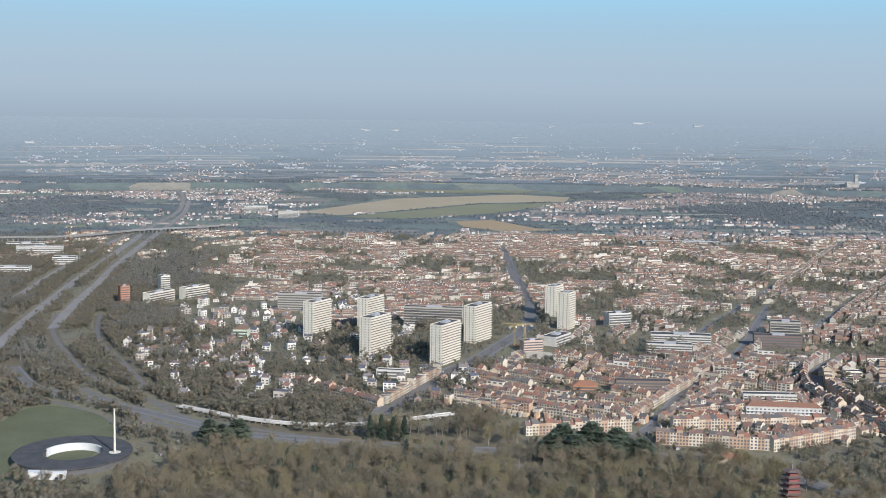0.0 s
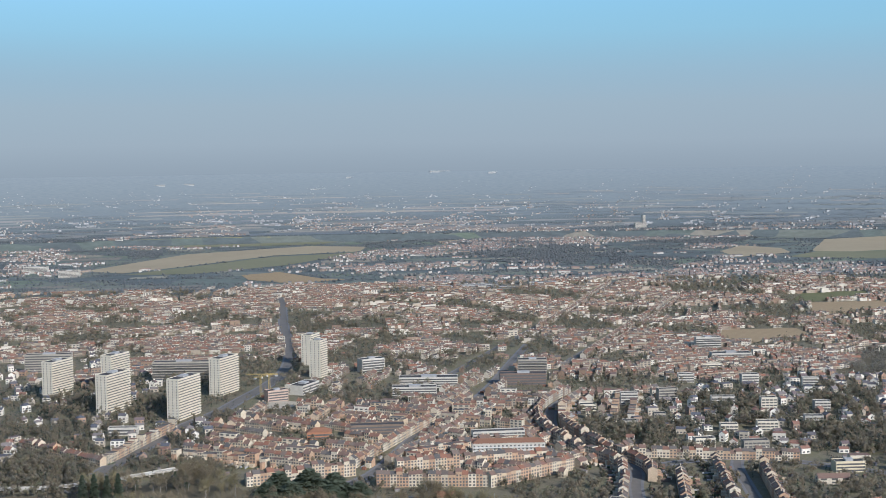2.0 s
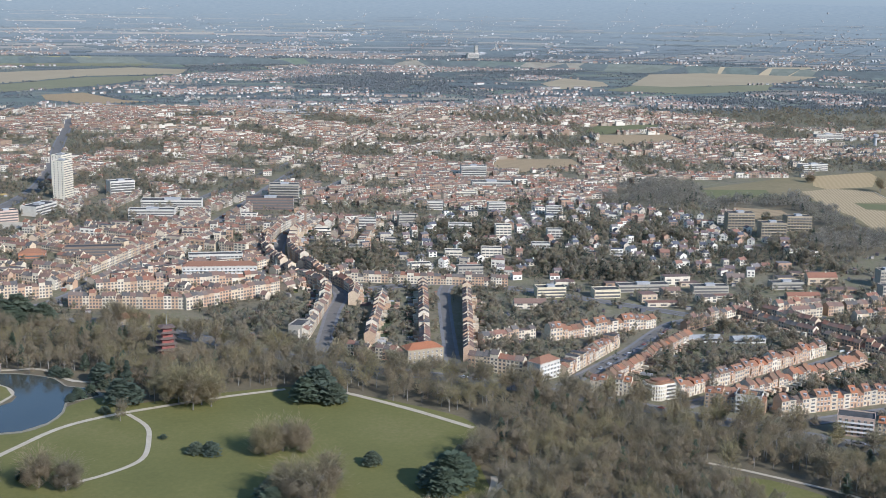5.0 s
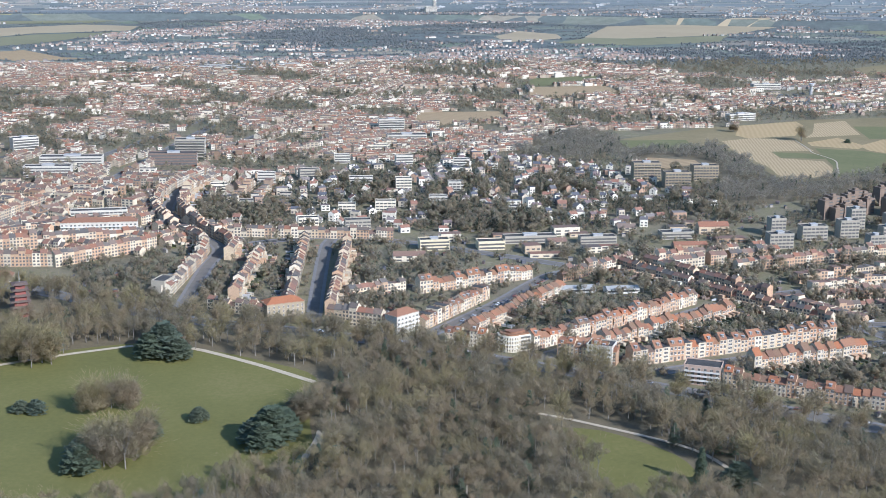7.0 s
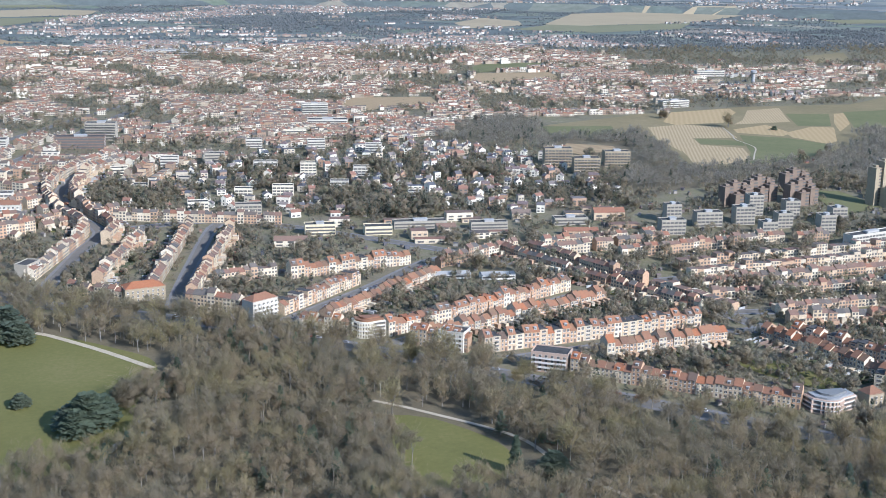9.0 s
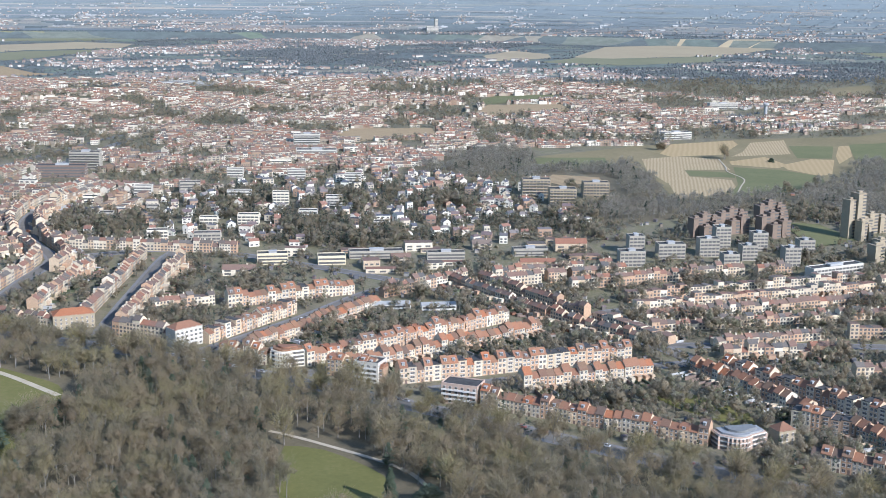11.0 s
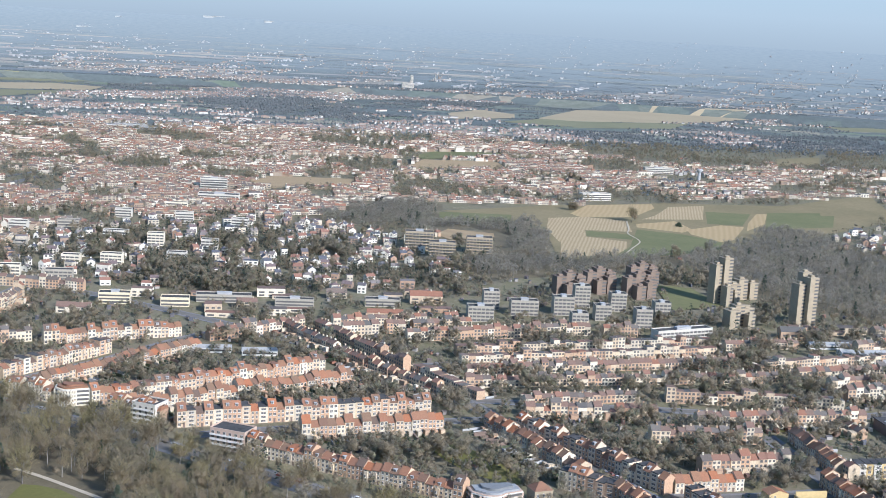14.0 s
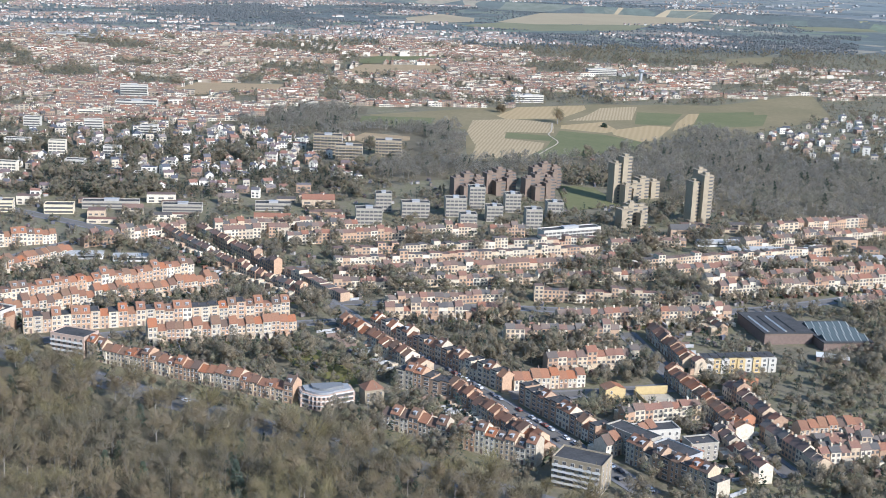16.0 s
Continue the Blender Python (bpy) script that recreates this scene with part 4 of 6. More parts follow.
block("corner_house", 303, 790, 62, 16, 9, 4, M_LIGHT, "pale corner apartment house with balcony bands", fine=True, sh=2.3)
block("school_building", 540, 866, -4, 20, 11, 2, M_CREAM, "pale yellow gymnasium with a flat roof", "school", balcony=False, sh=2.7, roof_box=False)
block("school_building", 498, 872, -4, 22, 10, 3, M_CREAM, "cream school wing with window bands", "school", balcony=False, sh=2.35)
block("school_building", 575, 880, -4, 40, 10, 2, M_LIGHT, "low grey school wing with flat roof", "school", balcony=False, sh=2.35)
block("school_building", 690, 868, -6, 26, 10, 2, M_LIGHT, "long pale school building with window bands", "school", balcony=False, sh=2.35)
block("school_building", 625, 868, -6, 28, 9, 2, M_LIGHT, "low flat-roofed school wing", "school", balcony=False, sh=2.35)
for x, y, w, s in ((753, 822, 22, 4), (790, 838, 24, 4), (820, 838, 18, 5), (770, 858, 14, 5), (845, 822, 14, 4), (868, 800, 14, 5), (842, 862, 14, 6), (866, 848, 14, 5), (820, 800, 14, 4), (890, 820, 14, 5)):
    block("apartment_block", x, y, -6, w * .85, 10, s, M_LIGHT, "white apartment block with dark window bands", roof_box=True, balcony=False, sh=2.6)
for x, y, w in ((415, 1064, 14), (491, 1115, 30), (449, 1146, 26), (553, 1207, 24), (595, 983, 12), (491, 1010, 24), (543, 1035, 22), (459, 1014, 20), (418, 957, 22), (455, 944, 28), (572, 1082, 20), (526, 1093, 20), (604, 1180, 22), (378, 1027, 16), (407, 1131, 22), (363, 1110, 20), (545, 1300, 36), (495, 1231, 22)):
    block("apartment_block", x, y, -6 + (x * 7 + y) % 13 - 6, w * .72, 9, 2 + (x + y) % 3, (M_PALE, M_LIGHT, M_PALE, M_TOWER)[(x * 3 + y) % 4], "pale block of flats among villas and gardens", balcony=False, sh=2.5, roof_box=False, ends=False)
for x, y, s in ((761, 1090, 7), (774, 1050, 6), (814, 1075, 6)):
    block("apartment_block", x, y, -10, 24 if s != 7 else 26, 13, s - 1, M_TAN, "grey balcony block of flats by the field")
block("apartment_block", 885, 765, 14, 46, 9, 3, M_PALE, "curved white terrace of flats", sh=2.6)
block("building", 592, 1362, -8, 44, 16, 2, M_PALE, "low white industrial building with a flat roof", "building", balcony=False)
block("building", 1074, 1500, 8, 40, 12, 3, M_PALE, "long pale building with a reddish roof edge", "building", balcony=False)
block("building", 590, 1432, -5, 30, 10, 5, M_PALE, "white slab of flats in the town", "apartment block")
block("apartment_block", -371, 1501, 30, 11, 11, 8, M_ORANGE, "orange brick tower by the railway", balcony=False)
block("apartment_block", -345, 1601, 30, 12, 12, 8, M_TOWER, "cream tower by the railway")
block("apartment_block", -330, 1513, 62, 44, 11, 5, M_TOWER, "cream slab with balconies by the railway")
block("apartment_block", -297, 1560, 55, 40, 11, 5, M_TOWER, "second cream slab with balconies by the railway")
block("school_building", 1294, 1840, -5, 46, 14, 3, M_PALE, "modern white school building near the water tower", "school", balcony=False)
for x, y, w in ((394, 2325, 60), (457, 2335, 56), (516, 2300, 50), (482, 2350, 60), (600, 2366, 50)):
    block("greenhouse", x, y, 4, w, 16, 1, M_ZINC, "long pale glass-roofed growing hall at the edge of the town", "greenhouse", sh=3.6, balcony=False, roof_box=False, ends=False)
for x, y, w, s in ((-600, 1774, 56, 4), (-640, 2039, 70, 4), (-560, 1900, 34, 4), (-690, 2122, 60, 3), (-690, 1860, 40, 5)):
    block("building", x, y, 8, w, 20, s, M_PALE, "pale industrial building beside the railway", "building", balcony=False)
for x, y, w in ((-440, 3034, 52), (-344, 2880, 44)):
    block("building", x, y, 0, w, 24, 5, M_PALE, "white factory at the edge of the fields", "building", balcony=False)
for x, y, w in ((-290, 4600, 66), (-188, 4612, 60), (-100, 4640, 40), (398, 4641, 36), (720, 4627, 80), (280, 4630, 60), (922, 4603, 60), (-1390, 4300, 60), (-1160, 4318, 50)):
    block("warehouse", x, y, 2, w, 8, 1, M_HAZED, "long low white warehouse far off on the plain", "warehouse", sh=1.5, balcony=False, roof_box=False, ends=False)
block("church", 1345, 4215, 5, 40, 15, 6, M_PALE, "far stone church with a square tower above trees", "church", balcony=False, roof_box=False)
block("church_tower", 1358, 4221, 5, 10, 10, 15, M_PALE, "square stone tower of the far church", "church", balcony=False, roof_box=False)


def stepped(x, y, a, parts, walls, label):
    """A cluster of joined shafts of different heights."""
    root = thing("stepped_tower", place(x, y, a), label, "tower block")
    for dx, dy, w, d, s in parts:
        h = s * 2.6
        bd = Build()
        bd.box(dx - w / 2, dy, -3, dx + w / 2, dy + d, h)
        sh = bd.make("shaft", [walls], root)
        t = Build()
        t.box(dx - w / 2 - .15, dy - .15, h, dx + w / 2 + .15, dy + d + .15, h + .6)
        t.box(dx - w * .2, dy + d * .3, h + .6, dx + w * .25, dy + d * .7, h + 2.2)
        t.make("cap", [walls], sh)
        for k in range(s):
            g = Build()
            z0, z1 = k * 2.6 + .9, k * 2.6 + 2.1
            g.box(dx + w * .05, dy - .05, z0, dx + w / 2 + .05, dy + d * .4, z1)
            g.make("corner_window", [M_GLASS], sh)
    for i in range(-4, 5):
        for j in range(-1, 7):
            mark(x + i * 4, y + j * 4, 3)


HI = [(-5, 4, 7, 9, 12), (2, 0, 8, 9, 14), (2, 9, 8, 6, 15), (8, 5, 5, 8, 13)]
stepped(1000, 806, 12, HI, M_TAN, "tall tan tower of joined shafts above the gardens")
stepped(962, 868, 12, [(-4, 6, 7, 9, 12), (3, 4, 8, 9, 14), (0, -4, 6, 8, 6), (8, -3, 5, 7, 4)], M_TAN, "tall tan stepped tower with low wings")
stepped(945, 800, 12, [(-8, 0, 9, 9, 5), (0, 5, 8, 8, 6), (9, 6, 9, 8, 5), (4, -4, 6, 6, 4)], M_TAN, "low tan stepped block of flats")
LOW = [(-9, 8, 8, 9, 6), (0, 10, 8, 9, 7), (8, 8, 8, 9, 6), (-4, 0, 8, 8, 4), (5, 0, 8, 8, 5)]
for x, y in ((846, 890), (876, 905), (902, 885), (920, 925)):
    stepped(x, y, 8, LOW, M_STEP, "stepped brown brick block of flats")
stepped(985, 885, 12, [(-8, 0, 9, 9, 5), (2, 4, 9, 9, 6), (12, 3, 8, 8, 5)], M_TAN, "tan stepped flats among trees")


def water_tower(x, y):
    root = thing("water_tower", place(x, y, 0), "grey concrete water tower with a wide head", "water tower")
    b = Build()
    b.tube((0, 0, -2), (0, 0, 13), 2.6, 2.1, 16)
    b.make("shaft", [M_SIDE], root)
    b = Build()
    b.tube((0, 0, 13), (0, 0, 14.6), 2.1, 4.4, 20)
    b.tube((0, 0, 14.6), (0, 0, 17.4), 4.4, 4.4, 20)
    b.tube((0, 0, 17.4), (0, 0, 18), 4.6, 3.8, 20)
    b.make("head", [M_SIDE], root)


water_tower(1327, 1763)


def pagoda(x, y):
    root = thing("pagoda", place(x, y, 10), "red wooden five-tiered tower with curved roofs in the park", "pagoda")
    for k in range(6):
        r, z = 4.6 - k * .38, k * 3.4
        b = Build()
        b.box(-r, -r, z, r, r, z + 2.6)
        b.make("storey", [M_RED], root)
        b = Build()
        e = r + 2.0
        p = [(-e, -e, z + 2.8), (e, -e, z + 2.8), (e, e, z + 2.8), (-e, e, z + 2.8)]
        q = [(0, -e, z + 2.4), (e, 0, z + 2.4), (0, e, z + 2.4), (-e, 0, z + 2.4)]
        t = [(-r * .8, -r * .8, z + 3.6), (r * .8, -r * .8, z + 3.6), (r * .8, r * .8, z + 3.6), (-r * .8, r * .8, z + 3.6)]
        b.solid(p + q + t, [(0, 4, 8), (4, 9, 8), (4, 1, 9), (1, 5, 9), (5, 10, 9), (5, 2, 10), (2, 6, 10), (6, 11, 10), (6, 3, 11), (3, 7, 11), (7, 8, 11), (7, 0, 8), (8, 9, 10, 11)])
        b.make("roof_tier", [M_DARKTILE], root)
    b = Build()
    b.tube((0, 0, 20), (0, 0, 27), .3, .08, 6)
    b.make("spire", [M_ZINC], root)
    mark(x, y - 6, 18)


pagoda(214, 760)


block("pavilion", 194, 835, -6, 22, 9, 1, M_TAN, "low park pavilion with a pale hipped roof among trees", "pavilion", sh=3.4, balcony=False, hip=True, fine=True, ends=False)


def glasshouse(x, y):
    root = thing("domed_glasshouse", place(x, y, 0), "round glasshouse with a pale ribbed dome by the lake", "glasshouse")
    b = Build()
    n = 32
    prof = [(13.6, 0), (13.6, 2.4), (12.2, 4.4), (8.7, 6.0), (8.5, 7.2), (8.3, 9.2), (7.4, 11.4), (5.4, 13.2), (2.8, 14.2), (1.1, 14.5), (1.0, 15.2), (0.1, 15.5)]
    pv = [(r * math.cos(2 * math.pi * i / n), r * math.sin(2 * math.pi * i / n), z) for r, z in prof for i in range(n)]
    b.solid(pv, [(k * n + i, k * n + (i + 1) % n, (k + 1) * n + (i + 1) % n, (k + 1) * n + i) for k in range(len(prof) - 1) for i in range(n)])
    b.make("dome", [M_COPPER], root, smooth=True)
    for i in range(0, n, 2):
        a = 2 * math.pi * (i + .5) / n
        b = Build()
        for (r0, z0), (r1, z1) in zip(prof[1:9], prof[2:9]):
            b.tube(((r0 + .15) * math.cos(a), (r0 + .15) * math.sin(a), z0), ((r1 + .15) * math.cos(a), (r1 + .15) * math.sin(a), z1), .17, .17, 4)
        b.make("rib", [M_LIGHT], root)
    mark(x, y, 18)


glasshouse(104, 708)


def ring_building(x, y):
    root = thing("ring_building", place(x, y, 0), "low dark ring-shaped building with a white curved court wall", "building")
    n = 64

    def ring(name, r0, r1, z0, z1, mat, a0=0.0, a1=2 * math.pi, oy=0):
        b = Build()
        for i in range(n):
            s, e = a0 + (a1 - a0) * i / n, a0 + (a1 - a0) * (i + 1) / n
            P = lambda r, a, z: (r * math.cos(a), oy + r * 1.1 * math.sin(a), z)
            b.face([P(r0, s, z1), P(r1, s, z1), P(r1, e, z1), P(r0, e, z1)])
            b.face([P(r1, s, z0), P(r1, e, z0), P(r1, e, z1), P(r1, s, z1)])
            b.face([P(r0, e, z0), P(r0, s, z0), P(r0, s, z1), P(r0, e, z1)])
        b.make(name, [mat], root)
    ring("roof", 19, 38, 4.2, 4.8, M_BITUMEN)
    ring("wall", 19.5, 37.4, -1, 4.2, M_GLASS)
    ring("court_wall", 18.2, 19, 0, 5.4, M_WHITE, 0.5, math.pi * .95)
    ring("edge", 38, 38.6, 4.0, 4.9, M_BITUMEN)
    b = Build()
    b.box(-16, -47, -1, 8, -41, 4)
    b.make("entrance_wing", [M_WHITE], root)
    for i in range(-10, 11):
        for j in range(-12, 12):
            mark(x + i * 4, y + j * 4, 3)


ring_building(-243, 836)
root = thing("mast", place(-215, 836, 0), "slender pale concrete mast beside the ring-shaped building", "mast")
b = Build()
b.tube((0, 0, -1), (0, 0, 34), .9, .5, 10)
b.tube((0, 0, 4), (0, 0, 4.6), 4, 4, 16)
b.make("pole", [M_TOWER], root)

# factory with skylights, and the yard beside it
M_DARKGLASS = flat("factory_glazing", (.075, .09, .09), 0.6)
root = thing("factory", place(945, 555, -4), "dark factory with a flat roof and rows of skylights", "factory")
b = Build()
b.box(-26, -14, -2, 1, 24, 6)
b.box(2, -26, -2, 30, 12, 4.4)
b.make("wall", [M_BRICK], root)
b = Build()
b.box(-26.4, -14.4, 6, 1.4, 24.4, 6.5)
b.box(1.6, -26.4, 4.4, 30.4, 12.4, 4.9)
b.make("roof", [M_BITUMEN], root)
for k in range(4):
    b = Build()
    x0 = -24 + k * 5
    b.solid([(x0, -12, 6.5), (x0 + 1.4, -12, 6.5), (x0 + 1.4, 16, 6.5), (x0, 16, 6.5), (x0 + .7, -12, 7), (x0 + .7, 16, 7)], [(0, 1, 4), (1, 2, 5, 4), (2, 3, 5), (3, 0, 4, 5)])
    b.make("skylight", [M_WHITE if k in (0, 2) else M_BITUMEN], root)
for k in range(3):
    b = Build()
    y0 = -24 + k * 11
    b.solid([(4, y0, 4.9), (28, y0, 4.9), (28, y0 + 9, 4.9), (4, y0 + 9, 4.9), (4, y0 + 6, 7), (28, y0 + 6, 7)], [(0, 1, 5, 4), (1, 2, 5), (2, 3, 4, 5), (3, 0, 4)])
    b.make("skylight", [M_DARKGLASS], root)
    for i in range(7):
        b = Build()
        b.tube((4 + i * 4, y0, 5.0), (4 + i * 4, y0 + 6, 7.1), .12, .12, 4)
        b.make("glazing_bar", [M_WHITE], root)
for i in range(-8, 9):
    for j in range(-7, 7):
        mark(945 + i * 4, 555 + j * 4, 3)
M_YELLOW = flat("yellow_render", (.46, .34, .16), 0.85)
root = thing("flats", place(884.5, 501, -1), "yellow and white terrace of flats by the orchard", "apartment house")
for i in range(9):
    b = Build()
    u = -19 + i * 4.2
    b.box(u, .5 * (i % 2), -2, u + 4.2, 9, 7.4 + .5 * (i % 3 == 0))
    sec = b.make("section", [M_YELLOW if i in (1, 3, 4, 6) else M_PALE], root)
    b = Build()
    b.box(u + .2, 1.2, 7.95, u + 4, 8.8, 8.1)
    b.make("roof", [M_BITUMEN], sec)
    for s in range(3):
        add_window(WIN_B, sec, u + 2.1, .5 * (i % 2) - .01, s * 2.4 + .8)
for i in range(-5, 6):
    for j in range(-1, 4):
        mark(884 + i * 4, 501 + j * 4, 3)
for x, y, w, d, h, wall, lab in ((878, 478, 9, 8, 5.5, M_ORANGE, "orange brick house with a flat roof beside the orchard"), (851, 424, 6, 9, 8.4, M_ORANGE, "orange end wall of a house above the lane"),
                                 (807, 470, 10, 7, 6.2, M_YELLOW, "house with a yellow gable at the end of a row")):
    root = thing("brick_house", place(x, y, 4), lab, "house")
    b = Build()
    b.box(-w / 2, 0, -2, w / 2, d, h)
    b.solid([(-w / 2, 0, h), (w / 2, 0, h), (0, 0, h + 1.6), (-w / 2, d, h), (w / 2, d, h), (0, d, h + 1.6)], [(0, 1, 2), (4, 3, 5)])
    b.make("wall", [wall], root)
    for e in (-1, 1):
        b = Build()
        q = [(e * (w / 2 + .25), -.2, h - .1), (e * (w / 2 + .25), d + .2, h - .1), (0, d + .2, h + 1.75), (0, -.2, h + 1.75)]
        b.solid(q, [(0, 1, 2, 3) if e > 0 else (3, 2, 1, 0)])
        b.make("roof_slope", [M_ROOF], root)
    add_window(WIN_A, root, -w * .2, -.01, h - 2)
    add_window(WIN_A, root, w * .2, -.01, 1)
    for i in (-4, 0, 4):
        mark(x + i, y + 4, 5)
root = thing("shed", place(942, 514, -28), "low store with a pale flat roof by the factory", "shed")
b = Build()
b.box(-8, -4, -1, 8, 4, 2.6)
b.make("wall", [M_BRICK], root)
b = Build()
b.box(-8.3, -4.3, 2.6, 8.3, 4.3, 2.8)
b.make("roof", [M_WHITE], root)
mark(942, 514, 10)
for x, y, a, w, s, wall in ((789, 410, -62, 22, 4, M_LIGHT), (800, 390, -62, 18, 4, M_SIDE), (806, 416, 3, 20, 3, M_PALE), (820, 400, 5, 12, 3, M_LIGHT)):
    block("apartment_house", x, y, a, w, 9, s, wall, "small flat-roofed apartment house with pale walls and windows", "apartment house", sh=2.3, balcony=False, fine=True, roof_box=False)
root = thing("sports_wall", place(829, 468, 0), "yellow court wall round a sandy yard", "wall")
b = Build()
b.box(-9, 10, -1, 7, 10.6, 4)
b.box(-9.6, -14, -1, -9, 10.6, 2.5)
b.make("panel", [flat("ochre_paint", (.42, .32, .15), .8)], root)
patch("yard", [(821, 455), (834, 455), (836, 477), (821, 477)], M_PATH, "sandy yard behind the houses", "yard", 0.3)


for x, y, w in ((985, 745, 30), (1000, 725, 34), (1020, 700, 40), (1035, 722, 36), (1050, 745, 30), (1070, 700, 30), (560, 742, 26), (590, 735, 22)):
    root = thing("shed", place(x, y, -4), "long low shed with a pale wall and grey roof", "shed", "low sheds behind the houses")
    b = Build()
    b.box(-w / 2, 0, -1, w / 2, 9, 3.2)
    b.make("wall", [M_WHITE], root)
    b = Build()
    b.solid([(-w / 2 - .3, -.4, 3.2), (w / 2 + .3, -.4, 3.2), (w / 2 + .3, 9.4, 3.2), (-w / 2 - .3, 9.4, 3.2), (-w / 2, 4.5, 4.6), (w / 2, 4.5, 4.6)], [(0, 1, 5, 4), (1, 2, 5), (2, 3, 4, 5), (3, 0, 4)])
    b.make("roof", [M_ZINC], root)
    b = Build()
    b.box(-w / 2 + .5, -.06, 1.2, w / 2 - .5, .04, 2.4)
    b.make("window_band", [M_GLASS], root)
    for i in range(-int(w / 8), int(w / 8) + 1):
        mark(x + i * 4, y + 4, 6)


def crane(x, y, h, reach, a):
    root = thing("tower_crane", place(x, y, a), "slender yellow tower crane over a building site", "crane")
    b = Build()
    for u, v in ((-.7, -.7), (.7, -.7), (.7, .7), (-.7, .7)):
        b.tube((u, v, -1), (u, v, h), .12, .12, 4)
    k = 0.0
    while k < h - 2:
        b.tube((-.7, -.7, k), (.7, -.7, k + 2), .07, .07, 3)
        b.tube((.7, .7, k), (-.7, .7, k + 2), .07, .07, 3)
        k += 2
    b.make("mast", [M_CRANE], root)
    b = Build()
    for v, w in ((-.5, 0), (.5, 0), (0, 1.1)):
        b.tube((-8, v, h + w), (reach, v, h + w * .7), .12, .09, 4)
    k = -8.0
    while k < reach - 2:
        b.tube((k, -.5, h), (k + 1, 0, h + 1), .06, .06, 3)
        b.tube((k + 1, 0, h + 1), (k + 2, .5, h), .06, .06, 3)
        k += 2
    b.make("jib", [M_CRANE], root)
    b = Build()
    b.box(-8, -.9, h - 1.6, -5.5, .9, h - .1)
    b.make("counterweight", [M_SIDE], root)
    b = Build()
    b.box(.9, -.7, h - 2, 2.2, .7, h - .2)
    b.make("cab", [M_WHITE], root)


M_CRANE = flat("crane_paint", (.42, .30, .10), .6)
crane(80, 1205, 24, 22, 170)
crane(72, 1225, 19, 16, 40)
crane(-638, 2207, 30, 30, 20)
block("building", 88, 1195, 20, 20, 10, 4, M_ROSE, "orange-beige building under construction beside cranes", "building", balcony=False, sh=2.4)
patch("yard", [(66, 1165), (96, 1160), (104, 1190), (70, 1195)], M_PATH, "sandy building site with heaps", "building site", 0.3)

# ---- the wider town, too many houses to count ----
def add_house(bd, x, y, a, w, d, h, roof, r, eave=.3, wins=3, wall=0):
    """One far house: walls 0, roof 1, window glass 2."""
    tf = on(place(x, y, math.degrees(a)))
    hw, rise = w / 2, d * r.uniform(.27, .36)
    P = [(-hw, 0, -3), (hw, 0, -3), (hw, d, -3), (-hw, d, -3), (-hw, 0, h), (hw, 0, h), (hw, d, h), (-hw, d, h)]
    F = [(0, 1, 5, 4), (1, 2, 6, 5), (2, 3, 7, 6), (3, 0, 4, 7)]
    if roof == 0:
        P += [(-hw, d / 2, h + rise), (hw, d / 2, h + rise)]
        F += [(4, 8, 7)[::-1], (5, 6, 9)]
        F[-2] = (7, 4, 8)
    elif roof == 2:
        F += [(4, 5, 6, 7)]
    bd.solid([tf(*p) for p in P], F, wall)
    if roof == 0:
        for y0, y1, fl in ((-eave, d / 2, 0), (d + eave, d / 2, 1)):
            z0 = h - eave * rise / (d / 2) + .1
            q = [(-hw - .15, y0, z0), (hw + .15, y0, z0), (hw + .15, y1, h + rise + .1), (-hw - .15, y1, h + rise + .1)]
            bd.solid([tf(*p) for p in q], [(0, 1, 2, 3) if not fl else (3, 2, 1, 0)], 1)
    elif roof == 1:
        e = min(hw, d / 2) * .95
        q = [(-hw - .3, -.3, h), (hw + .3, -.3, h), (hw + .3, d + .3, h), (-hw - .3, d + .3, h), (-hw + e, d / 2, h + rise), (hw - e + .01, d / 2, h + rise)]
        bd.solid([tf(*p) for p in q], [(0, 1, 5, 4), (1, 2, 5), (2, 3, 4, 5), (3, 0, 4)], 1)
    else:
        q = [(-hw, 0, h + .02), (hw, 0, h + .02), (hw, d, h + .02), (-hw, d, h + .02)]
        bd.solid([tf(*p) for p in q], [(0, 1, 2, 3)], 1)
    if roof != 2:
        c = hw * r.uniform(.3, .7)
        bd.box(c - .4, d * .5 - .4, h + rise * .5, c + .4, d * .5 + .5, h + rise + 1.0, wall, tf, False)
    n = max(1, int(h / 2.3))
    if wins:
        k = 2 if w < 8 else 3
        for s in range(n):
            z = s * 2.3 + .75
            for i in range(k):
                c = -hw + (i + .5) * w / k
                ww = w / k * .28
                bd.solid([tf(c - ww, -.05, z), tf(c + ww, -.05, z), tf(c + ww, -.05, z + 1.3), tf(c - ww, -.05, z + 1.3)], [(0, 1, 2, 3)], 2)
                if wins > 1:
                    bd.solid([tf(c + ww, d + .05, z), tf(c - ww, d + .05, z), tf(c - ww, d + .05, z + 1.3), tf(c + ww, d + .05, z + 1.3)], [(0, 1, 2, 3)], 2)
            if wins > 2:
                for e, o in ((-1, 0), (1, 0)):
                    xx = e * (hw + .05)
                    q = [tf(xx, d * .38, z), tf(xx, d * .62, z), tf(xx, d * .62, z + 1.4), tf(xx, d * .38, z + 1.4)]
                    bd.solid(q, [(0, 1, 2, 3) if e > 0 else (3, 2, 1, 0)], 2)


def grove(x, y):
    """Where gardens and little parks crowd out the houses."""
    return y > (900 if x > 330 else 1150) and noise.noise((x * .011, y * .0075, 3.3)) + .5 * noise.noise((x * .03, y * .02, 6.1)) > .17


